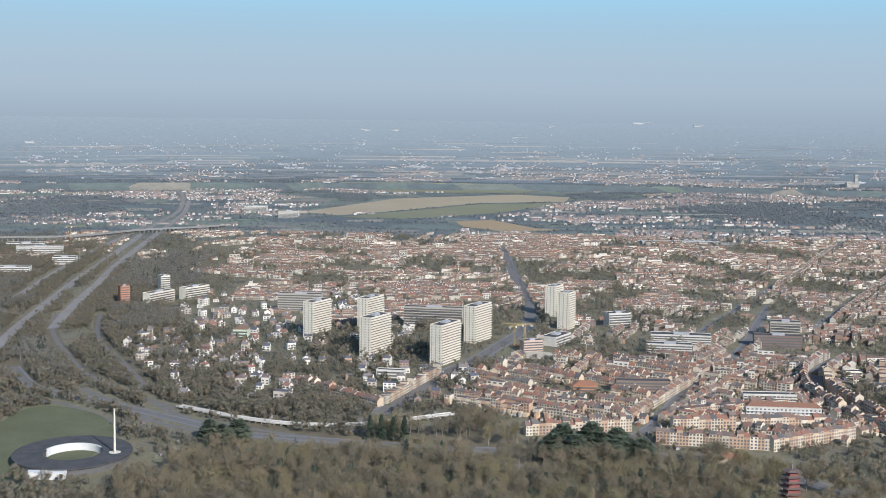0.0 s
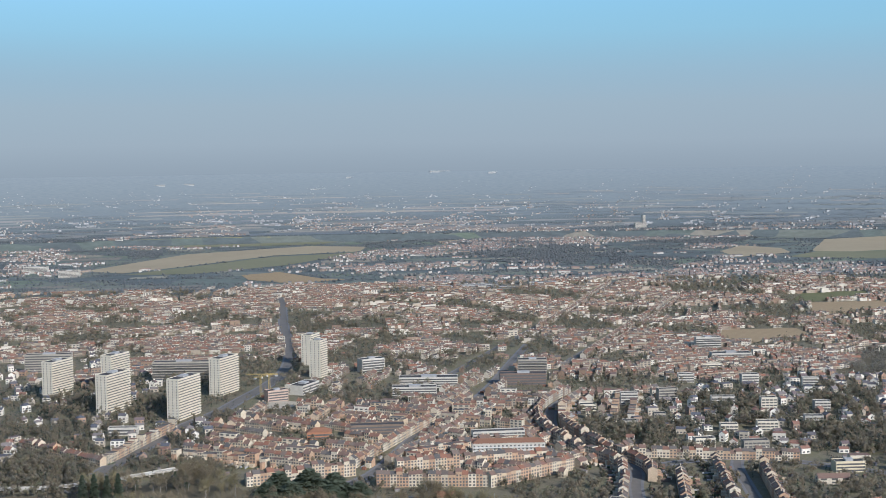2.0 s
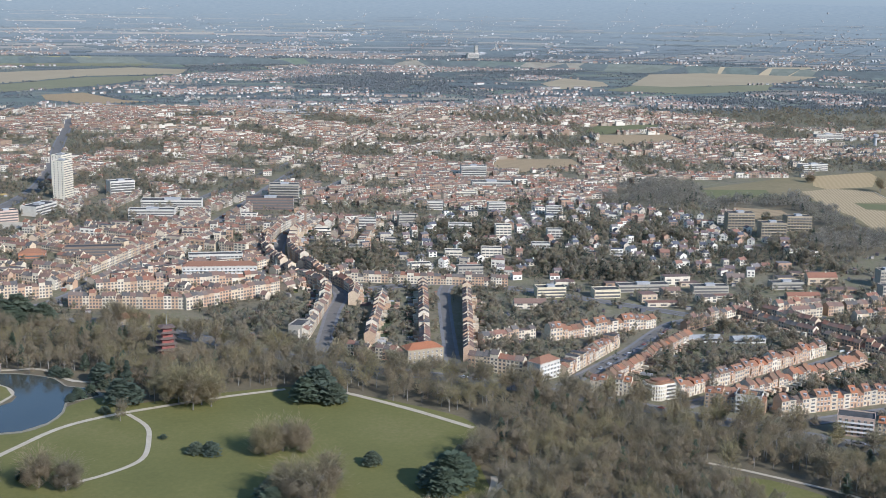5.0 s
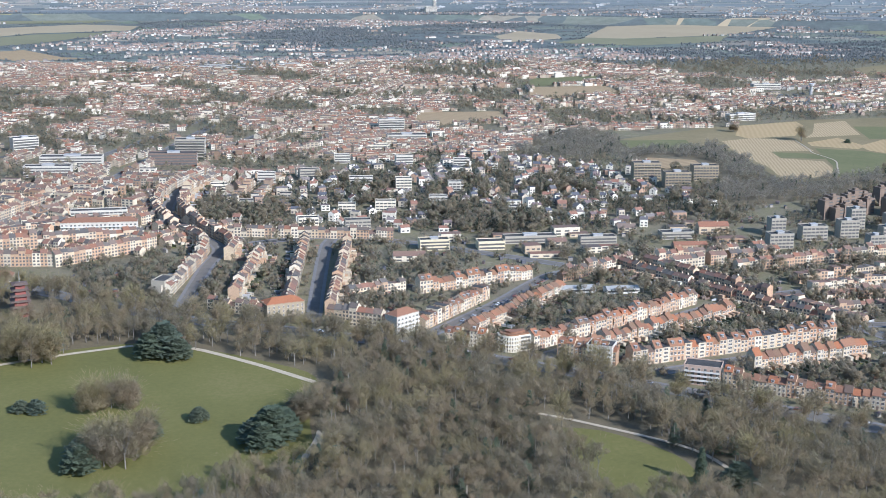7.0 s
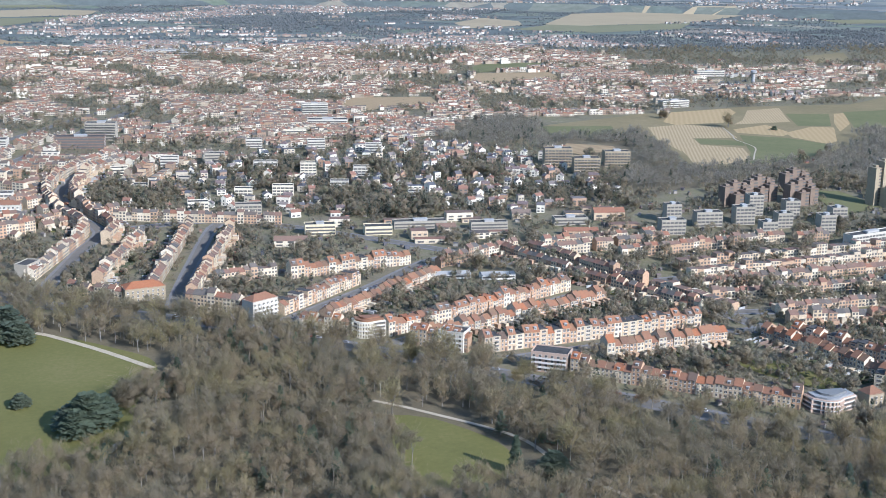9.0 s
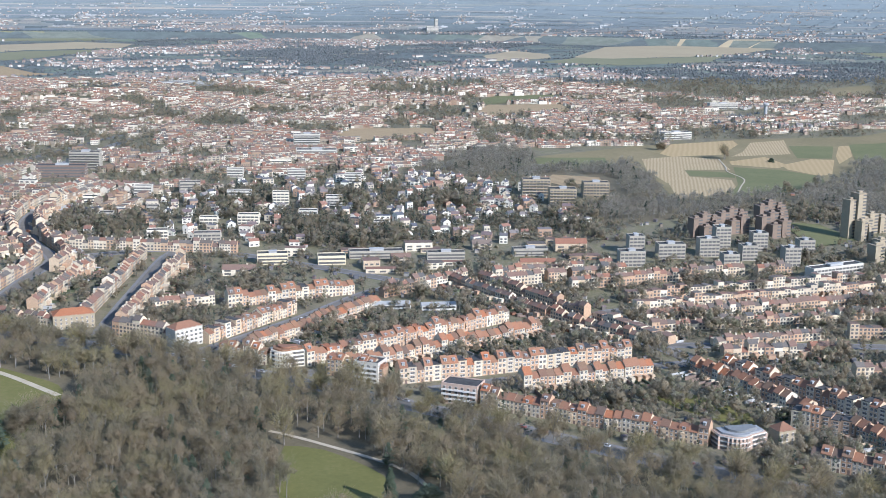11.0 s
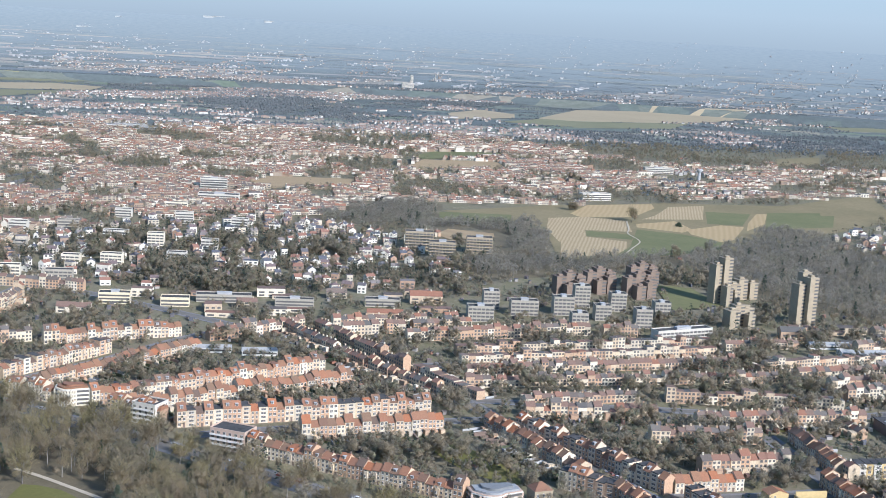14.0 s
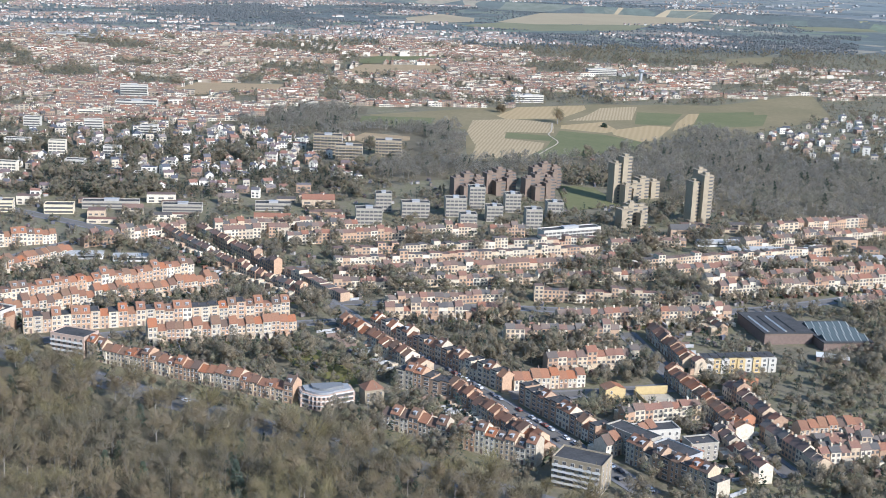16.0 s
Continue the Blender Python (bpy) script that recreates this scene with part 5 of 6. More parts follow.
def add_row(bd, x0, y0, x1, y1, r, storeys=(2, 3), force=False, wins=2):
    """Terraced houses with their fronts on a line, standing to its left, where the ground is free."""
    length, a = math.hypot(x1 - x0, y1 - y0), math.atan2(y1 - y0, x1 - x0)
    s, nx, ny = 0.0, -math.sin(a), math.cos(a)
    level, depth, flats = r.choice(storeys), r.uniform(5.6, 7.2), r.random() < .14
    k = 1.0 if y0 < 1100 else max(.8, 1 - (y0 - 1100) * .0011)
    built = []
    while s < length:
        w = r.uniform(4.0, 5.4) * (k if y0 < 1120 else k * 1.15)
        big = not force and r.random() < (.035 if y0 < 1120 else .06)
        if big:
            w *= r.uniform(2.2, 3.6)
        x, y = x0 + math.cos(a) * (s + w / 2), y0 + math.sin(a) * (s + w / 2)
        s += w
        if not force and grove(x, y):
            continue
        if not force and not (free(x + nx * 1, y + ny * 1) and free(x + nx * 7, y + ny * 7)):
            continue
        if not force and r.random() < .03:
            continue
        garden_wall(x, y, a, w, .8) if y < 1150 else None
        h = max(2, level + r.choice((0, 0, 0, 0, 0, 0, 0, 0, 1, -1))) * (2.15 if y0 < 1120 else 1.85) * k + r.uniform(.0, 1.1) + (2 if big else 0)
        add_house(bd, x, y, a, w + .05, depth * k + r.uniform(-.4, .4), h, 2 if flats or big or r.random() < .04 else 0, r, wins=wins, wall=3 if y0 > 1120 else 0)
        if y < 1250:
            tf, q, g = on(place(x + nx * 6.5, y + ny * 6.5, math.degrees(a))), r.uniform(1.5, 4.5), r.uniform(2.2, 4.6)
            bd.box(-w * .45, -.5, -1, w * r.uniform(-.1, .4), q, g, 0, tf, False)
            if r.random() < .5:
                c = r.uniform(-1.5, .8)
                bd.box(c, q + 3, -1, c + r.uniform(1.5, 3), q + 5 + r.uniform(0, 2), r.uniform(1.8, 2.4), r.choice((0, 1, 1)), tf, False)
        built.append((x + nx * 3.5, y + ny * 3.5))
    for x, y in built:
        mark(x, y, 4 if y < 1150 else 2)
        if y > 1150:
            mark(x - nx * 3, y - ny * 3, 2)


LONG_ROWS = [(444, 1690, 728, 2355), (452, 1700, 600, 2038), (431, 1390, 750, 2057), (757, 2050, 441, 1386), (516, 1280, 565, 1330), (465, 1255, 519, 1300), (236, 1142, 269, 1198), (226, 982, 288, 999)]
town = Build()
tr = random.Random(21)
for row in ((303, 782, 333, 876, 0), (338, 773, 368, 880, 1), (374, 740, 410, 902, 0), (392, 728, 431, 879, 1), (323, 750, 354, 729, 0), (390, 710, 421, 688, 0),
            (354, 939, 472, 910, 0), (62, 898, 137, 914, 0), (141, 935, 266, 1166, 0), (165, 945, 277, 1130, 1), (152, 882, 231, 871, 0), (231, 868, 300, 908, 0),
            (181, 954, 287, 998, 0), (195, 985, 300, 1025, 1), (-43, 979, 0, 1090, 0), (-121, 1055, -51, 979, 0), (170, 915, 290, 935, 0),
            (731, 627, 797, 632, 0), (715, 732, 895, 749, 0), (715, 716, 890, 731, 1), (933, 650, 1058, 662, 0), (933, 636, 1058, 648, 1), (817, 631, 918, 611, 0), (730, 612, 800, 606, 1), (820, 590, 918, 590, 1),
            (866, 501, 866, 505, 0), (802, 385, 844, 421, 0), (655, 705, 690, 644, 1), (617, 797, 655, 703, 1), (632, 800, 672, 703, 0), (561, 770, 625, 804, 0),
            (680, 700, 705, 640, 0), (854, 420, 858, 380, 0), (838, 415, 838, 376, 1), (800, 440, 835, 444, 0), (870, 402, 930, 400, 1), (780, 560, 840, 556, 0), (790, 520, 836, 522, 1), (860, 470, 862, 428, 0),
            (690, 770, 820, 782, 0), (700, 800, 740, 806, 0), (905, 690, 1050, 715, 0), (1000, 735, 1120, 760, 0), (854, 404, 896, 405, 0), (868, 392, 905, 393, 1)):
    x0, y0, x1, y1, fl = row
    if fl:
        x0, y0, x1, y1 = x1, y1, x0, y0
    add_row(town, x0, y0, x1, y1, tr, (3, 3, 4) if x0 < 480 and y0 < 1000 else (2, 3, 3), True)

VILLAS = [(363, 975), (476, 930), (671, 905), (765, 949), (783, 992), (751, 1180), (623, 1297), (430, 1150), (365, 1060)]
WOODS = [[(780, 960), (920, 985), (1000, 1060), (960, 1062), (900, 1048), (850, 1052), (800, 1035)], [(660, 1290), (751, 1384), (848, 1411), (830, 1350), (825, 1270), (900, 1270), (925, 1295), (917, 1190), (880, 1083), (832, 1054), (850, 1140), (802, 1130), (773, 1212), (738, 1208)],
         [(1000, 900), (975, 1035), (1083, 1120), (1215, 1285), (1240, 1220), (1190, 1100), (1240, 1030), (1340, 1060), (1600, 1200), (1700, 1000), (1300, 750), (1100, 780)],
         [(-469, 1357), (-421, 1377), (-365, 1237), (-290, 1100), (-330, 1050), (-420, 1120)], [(-385, 1417), (-310, 1454), (-255, 1265), (-235, 1130), (-205, 1020), (-225, 1015), (-300, 1150), (-345, 1269)], [(-640, 1740), (-526, 1650), (-470, 1430), (-520, 1330), (-640, 1500)],
         [(-446, 1640), (-450, 2010), (-355, 2020), (-322, 1690), (-365, 1640)],
         [(-150, 866), (60, 858), (62, 882), (30, 940), (-30, 905), (-110, 915), (-150, 930)]]


OPEN_LAND = [(790, 1140), (860, 1130), (880, 1045), (950, 1045), (1110, 1130), (1300, 1290), (1440, 1400), (1540, 1640), (1330, 1500), (1160, 1495), (1000, 1440), (820, 1400)]


def in_wood(x, y):
    return inside(OPEN_LAND, x, y) or any(inside(p, x, y) for p in WOODS)


def fill(x0, y0, x1, y1, angle, period, keep, storeys, poly=None):
    """Street after street of back-to-back terraces at one angle over a district."""
    ca, sa = math.cos(radians(angle)), math.sin(radians(angle))
    cx, cy = (x0 + x1) / 2, (y0 + y1) / 2
    half = math.hypot(x1 - x0, y1 - y0) / 2
    v, k = -half, 0
    while v < half:
        k += 1
        for side in (0, 1):
            u = -half
            while u < half:
                seg = tr.uniform(50, 140)
                b0, b1 = u, u + seg
                u += seg + tr.uniform(8, 16)
                vv = v if side == 0 else v - 9
                p = [(cx + ca * q - sa * vv, cy + sa * q + ca * vv) for q in (b0, b1)]
                mx, my = (p[0][0] + p[1][0]) / 2, (p[0][1] + p[1][1]) / 2
                if not (x0 < mx < x1 and y0 < my < y1) or tr.random() > keep or in_wood(mx, my) or inside(VILLAS, mx, my):
                    continue
                if side:
                    p = p[::-1]
                add_row(town, *p[0], *p[1], tr, storeys, False, 1 if my > 1500 else 2)
        v += period * tr.uniform(.85, 1.2)


def districts(x0, y0, x1, y1, size, base, period, keep, storeys, ways=(0, 8, -56, -62, -66, -70, -74, -60, -78, 92)):
    """Blocks of streets, each district turned its own way."""
    x = x0
    while x < x1:
        y = y0
        while y < y1:
            a = base + tr.choice(ways)
            fill(x, y, min(x + size, x1), min(y + size, y1), a, period * tr.uniform(.85, 1.15), keep * tr.uniform(.75, 1.15), storeys)
            y += size
        x += size


for q in LONG_ROWS:
    add_row(town, *q, tr, (3, 4), True, 2)
for q in ((705, 664, 905, 668), (712, 690, 890, 702), (925, 676, 1060, 690), (905, 742, 960, 746)):
    add_row(town, *q, tr, (2, 2, 3), True)
districts(40, 925, 330, 1090, 120, 40, 27, .95, (2, 3, 3))
districts(40, 1090, 140, 1240, 100, 62, 30, .6, (2, 3))
districts(90, 1090, 420, 1330, 120, 63, 27, .95, (2, 3, 3))
districts(-90, 1330, 420, 1540, 150, 63, 29, .95, (2, 3, 3))
districts(-220, 1540, 420, 1750, 165, 63, 29, .95, (2, 3, 3))
districts(400, 1150, 1000, 1800, 150, 72, 30, .9, (2, 2, 3), (-56, -62, -66, -70, -74, -60, -78, -50))
districts(-300, 1750, 1150, 2450, 180, 70, 32, .85, (2, 2, 3))
districts(1000, 1530, 1260, 2300, 130, 0, 34, .8, (2, 2), (-8, 0, 6, 12, 18))
districts(1260, 1560, 1760, 2080, 120, 0, 40, .5, (2, 2), (-8, 4, 14, 24))
fill(380, 950, 560, 1150, 30, 44, .5, (2, 3))
fill(-700, 1900, -300, 2450, 50, 52, .5, (2,))
for q in ((405, 752, 452, 768), (452, 768, 405, 752), (640, 800, 740, 815), (830, 778, 900, 772), (640, 785, 690, 792), (905, 560, 905, 600), (1000, 600, 1090, 618), (1060, 560, 1100, 600), (920, 715, 960, 690), (1085, 700, 1160, 690), (1040, 780, 1130, 800)):
    add_row(town, *q, tr, (2, 3))

# houses along the curving street
bend = curve_points([(330, 850), (344, 905), (325, 965), (315, 1040), (334, 1125), (372, 1190)], 14)
for (x0, y0), (x1, y1) in zip(bend[2:], bend[3:]):
    d = math.hypot(x1 - x0, y1 - y0)
    nx, ny = -(y1 - y0) / d * 7, (x1 - x0) / d * 7
    add_row(town, x0 + nx, y0 + ny, x1 + nx, y1 + ny, tr, (3, 3, 4), True)
    add_row(town, x1 - nx, y1 - ny, x0 - nx, y0 - ny, tr, (3, 4), True)

# low flat-roofed school and workshop buildings between the streets and the villas
for k in range(70):
    x, y = tr.uniform(470, 735), tr.uniform(835, 908)
    if k > 45:
        x, y = tr.uniform(960, 1090), tr.uniform(690, 790)
    if free(x, y) and free(x + 8, y + 3) and free(x - 8, y + 3):
        add_house(town, x, y, radians(-5 + tr.uniform(-4, 4)), tr.uniform(12, 26), tr.uniform(7, 11), tr.choice((2.6, 3.2, 4.6, 6.4)), 2 if tr.random() < .8 else 0, tr)
        for i in (-8, 0, 8):
            mark(x + i, y + 4, 5)
tagged(town.make("town_houses", [M_WALLS, M_ROOFS, M_GLASS, M_STREET]), "rows of brick and rendered terraced houses with red roofs", "houses", kind="stuff")

# detached villas among gardens: the nearest are things of their own
vil = Build()
RISE = [(1215, 1095), (1250, 1215), (1320, 1300), (1480, 1400), (1560, 1300), (1340, 1070)]


def villa(x, y, a, w, d, h, roof):
    bd = Build()
    add_house(bd, x, y, a, w, d, h, roof, tr)
    m = place(x, y, math.degrees(a))
    root = thing("villa", m, "detached pale villa with a dark roof among winter gardens" if roof != 2 else "flat-roofed pale villa among winter gardens", "house", "detached villas among gardens")
    back = m.inverted()
    for k, (name, mat) in enumerate((("wall", M_VILLA), ("roof", M_VROOF), ("window", M_GLASS))):
        b = Build()
        for f, q in zip(bd.f, bd.m):
            if q == k:
                b.face([tuple(back @ Vector(bd.v[i])) for i in f])
        ob = b.make("glazing" if k == 2 else name, [mat], root)
        if k == 2:
            tagged(ob, kind="stuff")
        weld = bmesh.new()
        weld.from_mesh(ob.data)
        bmesh.ops.remove_doubles(weld, verts=weld.verts, dist=.001)
        weld.to_mesh(ob.data)
        weld.free()


near_villas = 0
for k in range(4150):
    if k < 2900:
        x, y = tr.uniform(350, 800), tr.uniform(900, 1320)
        ok = inside(VILLAS, x, y)
    elif k < 3800:
        x, y = tr.uniform(-300, 40), tr.uniform(985, 1600)
        ok = tr.random() < .85 and x < 300 - .25 * y
    else:
        x, y = tr.uniform(1200, 1560), tr.uniform(1070, 1400)
        ok = inside(RISE, x, y)
    if ok and not (k < 3800 and grove(x * 1.6, y * 1.6)) and free(x, y) and free(x + 5, y + 5) and free(x - 5, y + 4):
        big = tr.random() < .05
        w, d = (tr.uniform(9, 14), tr.uniform(7, 9)) if big else (tr.uniform(5, 8.5), tr.uniform(5, 6.8))
        a, h, roof = radians(tr.choice((0, 90, 20, -20, 60)) + tr.uniform(-12, 12)), tr.choice((3.2, 4.2, 4.6, 5.2, 6.4)) + (2 if big else 0), 2 if big else tr.choice((0, 0, 0, 0, 1, 0, 2))
        if k < 2900 and y < 985 and near_villas < 17:
            near_villas += 1
            villa(x, y, a, w, d, h, roof)
        else:
            add_house(vil, x, y, a, w, d, h, roof, tr)
        mark(x, y + 3, 8 if big else tr.choice((4, 4, 8)))
tagged(vil.make("villas", [M_VILLA, M_VROOF, M_GLASS]), "white and cream detached villas among winter gardens", "houses", kind="stuff")

# villages and estates across the plain
M_FARWALL = palette("far_walls", [(.42, .385, .33), (.28, .24, .20), (.58, .54, .47), (.24, .195, .155), (.34, .265, .20), (.50, .46, .39)], False)
M_FARROOF = palette("far_roofs", [(.18, .155, .135), (.25, .175, .14), (.16, .15, .14), (.22, .175, .15), (.27, .18, .14)], False)
# farthest houses, walls and roofs alike: haze put into the base colour
M_FARHAZE = palette("hazed_far_houses", [(.27, .26, .245), (.33, .32, .30), (.40, .39, .37), (.24, .235, .225)], False)
far = Build()


def far_house(bd, x, y, a, w, d, h, r, pale=None):
    wall, roof = (0, 1) if pale is None else (pale, pale)
    tf = on(place(x, y, math.degrees(a)))
    w, g = w / 2, h + d * r.uniform(.2, .4)
    bd.solid([tf(-w, 0, -1), tf(w, 0, -1), tf(w, 0, h), tf(-w, 0, h)], [(0, 1, 2, 3)], wall)
    bd.solid([tf(w, 0, -1), tf(w, d, -1), tf(w, d, h), tf(w, d / 2, g), tf(w, 0, h)], [(0, 1, 2, 3, 4)], wall)
    bd.solid([tf(-w, d, -1), tf(-w, 0, -1), tf(-w, 0, h), tf(-w, d / 2, g), tf(-w, d, h)], [(0, 1, 2, 3, 4)], wall)
    bd.solid([tf(-w, -.2, h), tf(w, -.2, h), tf(w, d / 2, g), tf(-w, d / 2, g)], [(0, 1, 2, 3)], roof)
    bd.solid([tf(w, d, h), tf(-w, d, h), tf(-w, d / 2, g), tf(w, d / 2, g)], [(0, 1, 2, 3)], roof)


VILLAGES = ((320, 2813, 81, 282), (491, 2973, 92, 181), (654, 2802, 73, 192), (538, 4300, 119, 142), (843, 4280, 95, 153), (1016, 4300, 77, 121), (1216, 4380, 117, 79),
            (1637, 4290, 77, 56), (1725, 4102, 174, 113), (1963, 4026, 91, 121), (2175, 4044, 112, 58), (1998, 3166, 117, 60), (2405, 3385, 126, 70), (1318, 1839, 36, 60),
            (1427, 1825, 47, 60), (1275, 1560, 44, 59), (1705, 1990, 59, 66), (1758, 1969, 45, 54), (2515, 4017, 75, 40), (2701, 3733, 146, 79), (973, 4530, 137, 30),
            (-1366, 4250, 91, 40), (-1175, 4290, 69, 40), (-1035, 4350, 80, 30), (-1210, 3807, 61, 132), (-1146, 3454, 36, 210), (-890, 3577, 37, 133), (-754, 3962, 77, 214),
            (-593, 4015, 87, 239), (-571, 3329, 56, 287), (-672, 4450, 113, 30), (-524, 4450, 86, 40), (-383, 4500, 98, 40), (-146, 4560, 139, 30), (195, 4580, 161, 30),
            (163, 4500, 69, 30), (514, 4430, 108, 71), (693, 4330, 106, 137), (889, 4270, 105, 186), (487, 3491, 78, 216), (118, 2883, 57, 60), (272, 2837, 63, 143),
            (433, 2913, 52, 195), (530, 2815, 64, 125), (1003, 3987, 95, 172), (972, 3680, 60, 311), (1445, 4360, 61, 37), (1338, 4450, 175, 37), (755, 4540, 158, 35),
            (855, 2741, 89, 95), (1004, 4490, 96, 37), (-470, 2640, 60, 90), (60, 2500, 90, 50), (700, 2560, 120, 60))
lane = []
for cx, cy, rx, ry in VILLAGES:
    streets = max(3, int(rx * ry / 1500))
    for _ in range(min(streets, 26)):
        x, y, a = cx + tr.gauss(0, .5) * rx, cy + tr.gauss(0, .5) * ry, tr.choice((0, 0, 1.2)) + tr.uniform(-.3, .3)
        for i in range(tr.randint(4, 12)):
            if tr.random() < .8:
                lane.append((x + math.cos(a) * i * 8.5 + tr.gauss(0, 3), y + math.sin(a) * i * 8.5 + tr.gauss(0, 5), a))
while len(lane) < 8000:
    y = 2400 + 2200 * tr.random()
    x = tr.uniform(-.40 * y + 100, .55 * y + 400)
    n = noise.noise((x * .0022, y * .0022, 1.7))
    if n < .05 or 2700 < y < 3300 and tr.random() < .7:
        continue
    a = tr.uniform(-.35, .35)
    for i in range(tr.randint(2, 9)):
        lane.append((x + math.cos(a) * i * 10 + tr.gauss(0, 6), y + math.sin(a) * i * 10 + tr.gauss(0, 8), a))
for x, y, a in lane:
    r = math.hypot(x - 300, y + 25)
    if r > 4662 or not free(x, y):
        continue
    k2 = .8 if r < 4250 else .8 * r / (3824 + 426 ** 2 / (426 - min(r - 4250, 421)))
    w = tr.uniform(5, 9) if tr.random() > .05 else tr.uniform(14, 34)
    far_house(far, x, y, a + tr.uniform(-.2, .2), w * k2, tr.uniform(5.5, 7.5) * k2, tr.uniform(3.5, 6) * k2, tr)
for k in range(300):
    a, far_off = tr.uniform(.9, 1.95), 1 / tr.uniform(1 / 14000, 1 / 4500)
    r = 4676 - 426 ** 2 / (far_off - 3824)
    q = r / far_off
    for i in range(tr.randint(1, 7)):
        x, y = 300 + math.cos(a) * r + i * tr.uniform(6, 16), -25 + math.sin(a) * r + tr.gauss(0, 4) * q
        far_house(far, x, y, tr.uniform(-.2, .2), tr.choice((6, 8, 10, 18)) * q, 8 * q, tr.uniform(3, 5) * q, tr, 3)
tagged(far.make("far_houses", [M_FARWALL, M_FARROOF, M_GLASS, M_FARHAZE]), "scattered far villages of pale houses on the plain", "houses", kind="stuff")


# ---- trees ----
def bare_crown(bd, r, x, y, z, h, rad, n, mat=0, wide=.16):
    """Upswept twigs filling an uneven round crown."""
    lobes = [(r.uniform(-.5, .5) * rad, r.uniform(-.5, .5) * rad, h * r.uniform(.5, .82), rad * r.uniform(.45, .75)) for _ in range(5)]
    for _ in range(n):
        lx, ly, lz, lr = r.choice(lobes)
        u, v, w = r.gauss(0, .5), r.gauss(0, .5), r.gauss(0, .55)
        px, py, pz = lx + u * lr, ly + v * lr, lz + w * lr * 1.1
        if pz < h * .22:
            continue
        l = r.uniform(.9, 2.4) * (.5 + rad * .1)
        dx, dy, dz = px * .25 + r.uniform(-.6, .6), py * .25 + r.uniform(-.6, .6), r.uniform(.1, 1.2)
        k = l / (math.sqrt(dx * dx + dy * dy + dz * dz) or 1)
        q = r.uniform(0, 6.28)
        ex, ey = math.cos(q) * wide, math.sin(q) * wide
        bd.face([(x + px - ex, y + py - ey, z + pz), (x + px + ex, y + py + ey, z + pz), (x + px + dx * k, y + py + dy * k, z + pz + dz * k)], mat)


def sprays(bd, r, x, y, z, h, rad, n, mat=0, low=.35):
    """Clumps of fine twigs: small uneven lumps through the crown, with gaps between them."""
    for i in range(n):
        a, q = r.uniform(0, 6.28), math.sqrt(r.random()) * rad * .72
        s = rad * r.uniform(.3, .55)
        cx, cy, cz = x + math.cos(a) * q, y + math.sin(a) * q, z + h * r.uniform(low, .86) - q * .25
        b = r.uniform(0, 1.57)
        pv = [(cx + math.cos(b + k * 1.57) * s * r.uniform(.7, 1.2), cy + math.sin(b + k * 1.57) * s * r.uniform(.7, 1.2), cz + r.uniform(-.3, .3) * s) for k in range(4)]
        pv += [(cx + r.uniform(-.3, .3) * s, cy + r.uniform(-.3, .3) * s, cz + s * r.uniform(.7, 1.25)), (cx, cy, cz - s * .8)]
        bd.solid(pv, [(0, 1, 4), (1, 2, 4), (2, 3, 4), (3, 0, 4), (1, 0, 5), (2, 1, 5), (3, 2, 5), (0, 3, 5)], mat)


def limbs(bd, r, x, y, z, h, rad, n, mat=0, thick=.32):
    bd.tube((x, y, z - .5), (x + r.uniform(-.3, .3), y + r.uniform(-.3, .3), z + h * .5), thick, thick * .55, 6, mat)
    for i in range(n):
        a, s = i * 2.4 + r.random(), r.uniform(.28, .5)
        b = (x + math.cos(a) * rad * r.uniform(.4, .8), y + math.sin(a) * rad * r.uniform(.4, .8), z + h * r.uniform(.65, .95))
        bd.tube((x, y, z + h * s), b, thick * .4, .05, 4, mat)


def evergreen(bd, r, x, y, z, h, rad, n, mat=0, flat_top=False):
    """Clumps of needles in drooping tiers, with gaps between."""
    for _ in range(n):
        s = r.random() ** .8
        lim = rad * ((1 - s) ** .7 if not flat_top else (1 - s * s * .75)) * (.85 + .2 * math.sin(s * 26))
        a, q = r.uniform(0, 6.28), math.sqrt(r.random())
        px, py, pz = math.cos(a) * lim * q, math.sin(a) * lim * q, h * (.08 + .92 * s)
        l = r.uniform(.5, 1.3) * (.4 + rad * .12)
        b = r.uniform(0, 6.28)
        bd.face([(x + px + math.cos(b) * l, y + py + math.sin(b) * l, z + pz - .3 * l), (x + px + math.cos(b + 2.1) * l, y + py + math.sin(b + 2.1) * l, z + pz + r.uniform(-.4, .3) * l),
                 (x + px + math.cos(b + 4.2) * l, y + py + math.sin(b + 4.2) * l, z + pz + r.uniform(-.2, .5) * l)], mat)


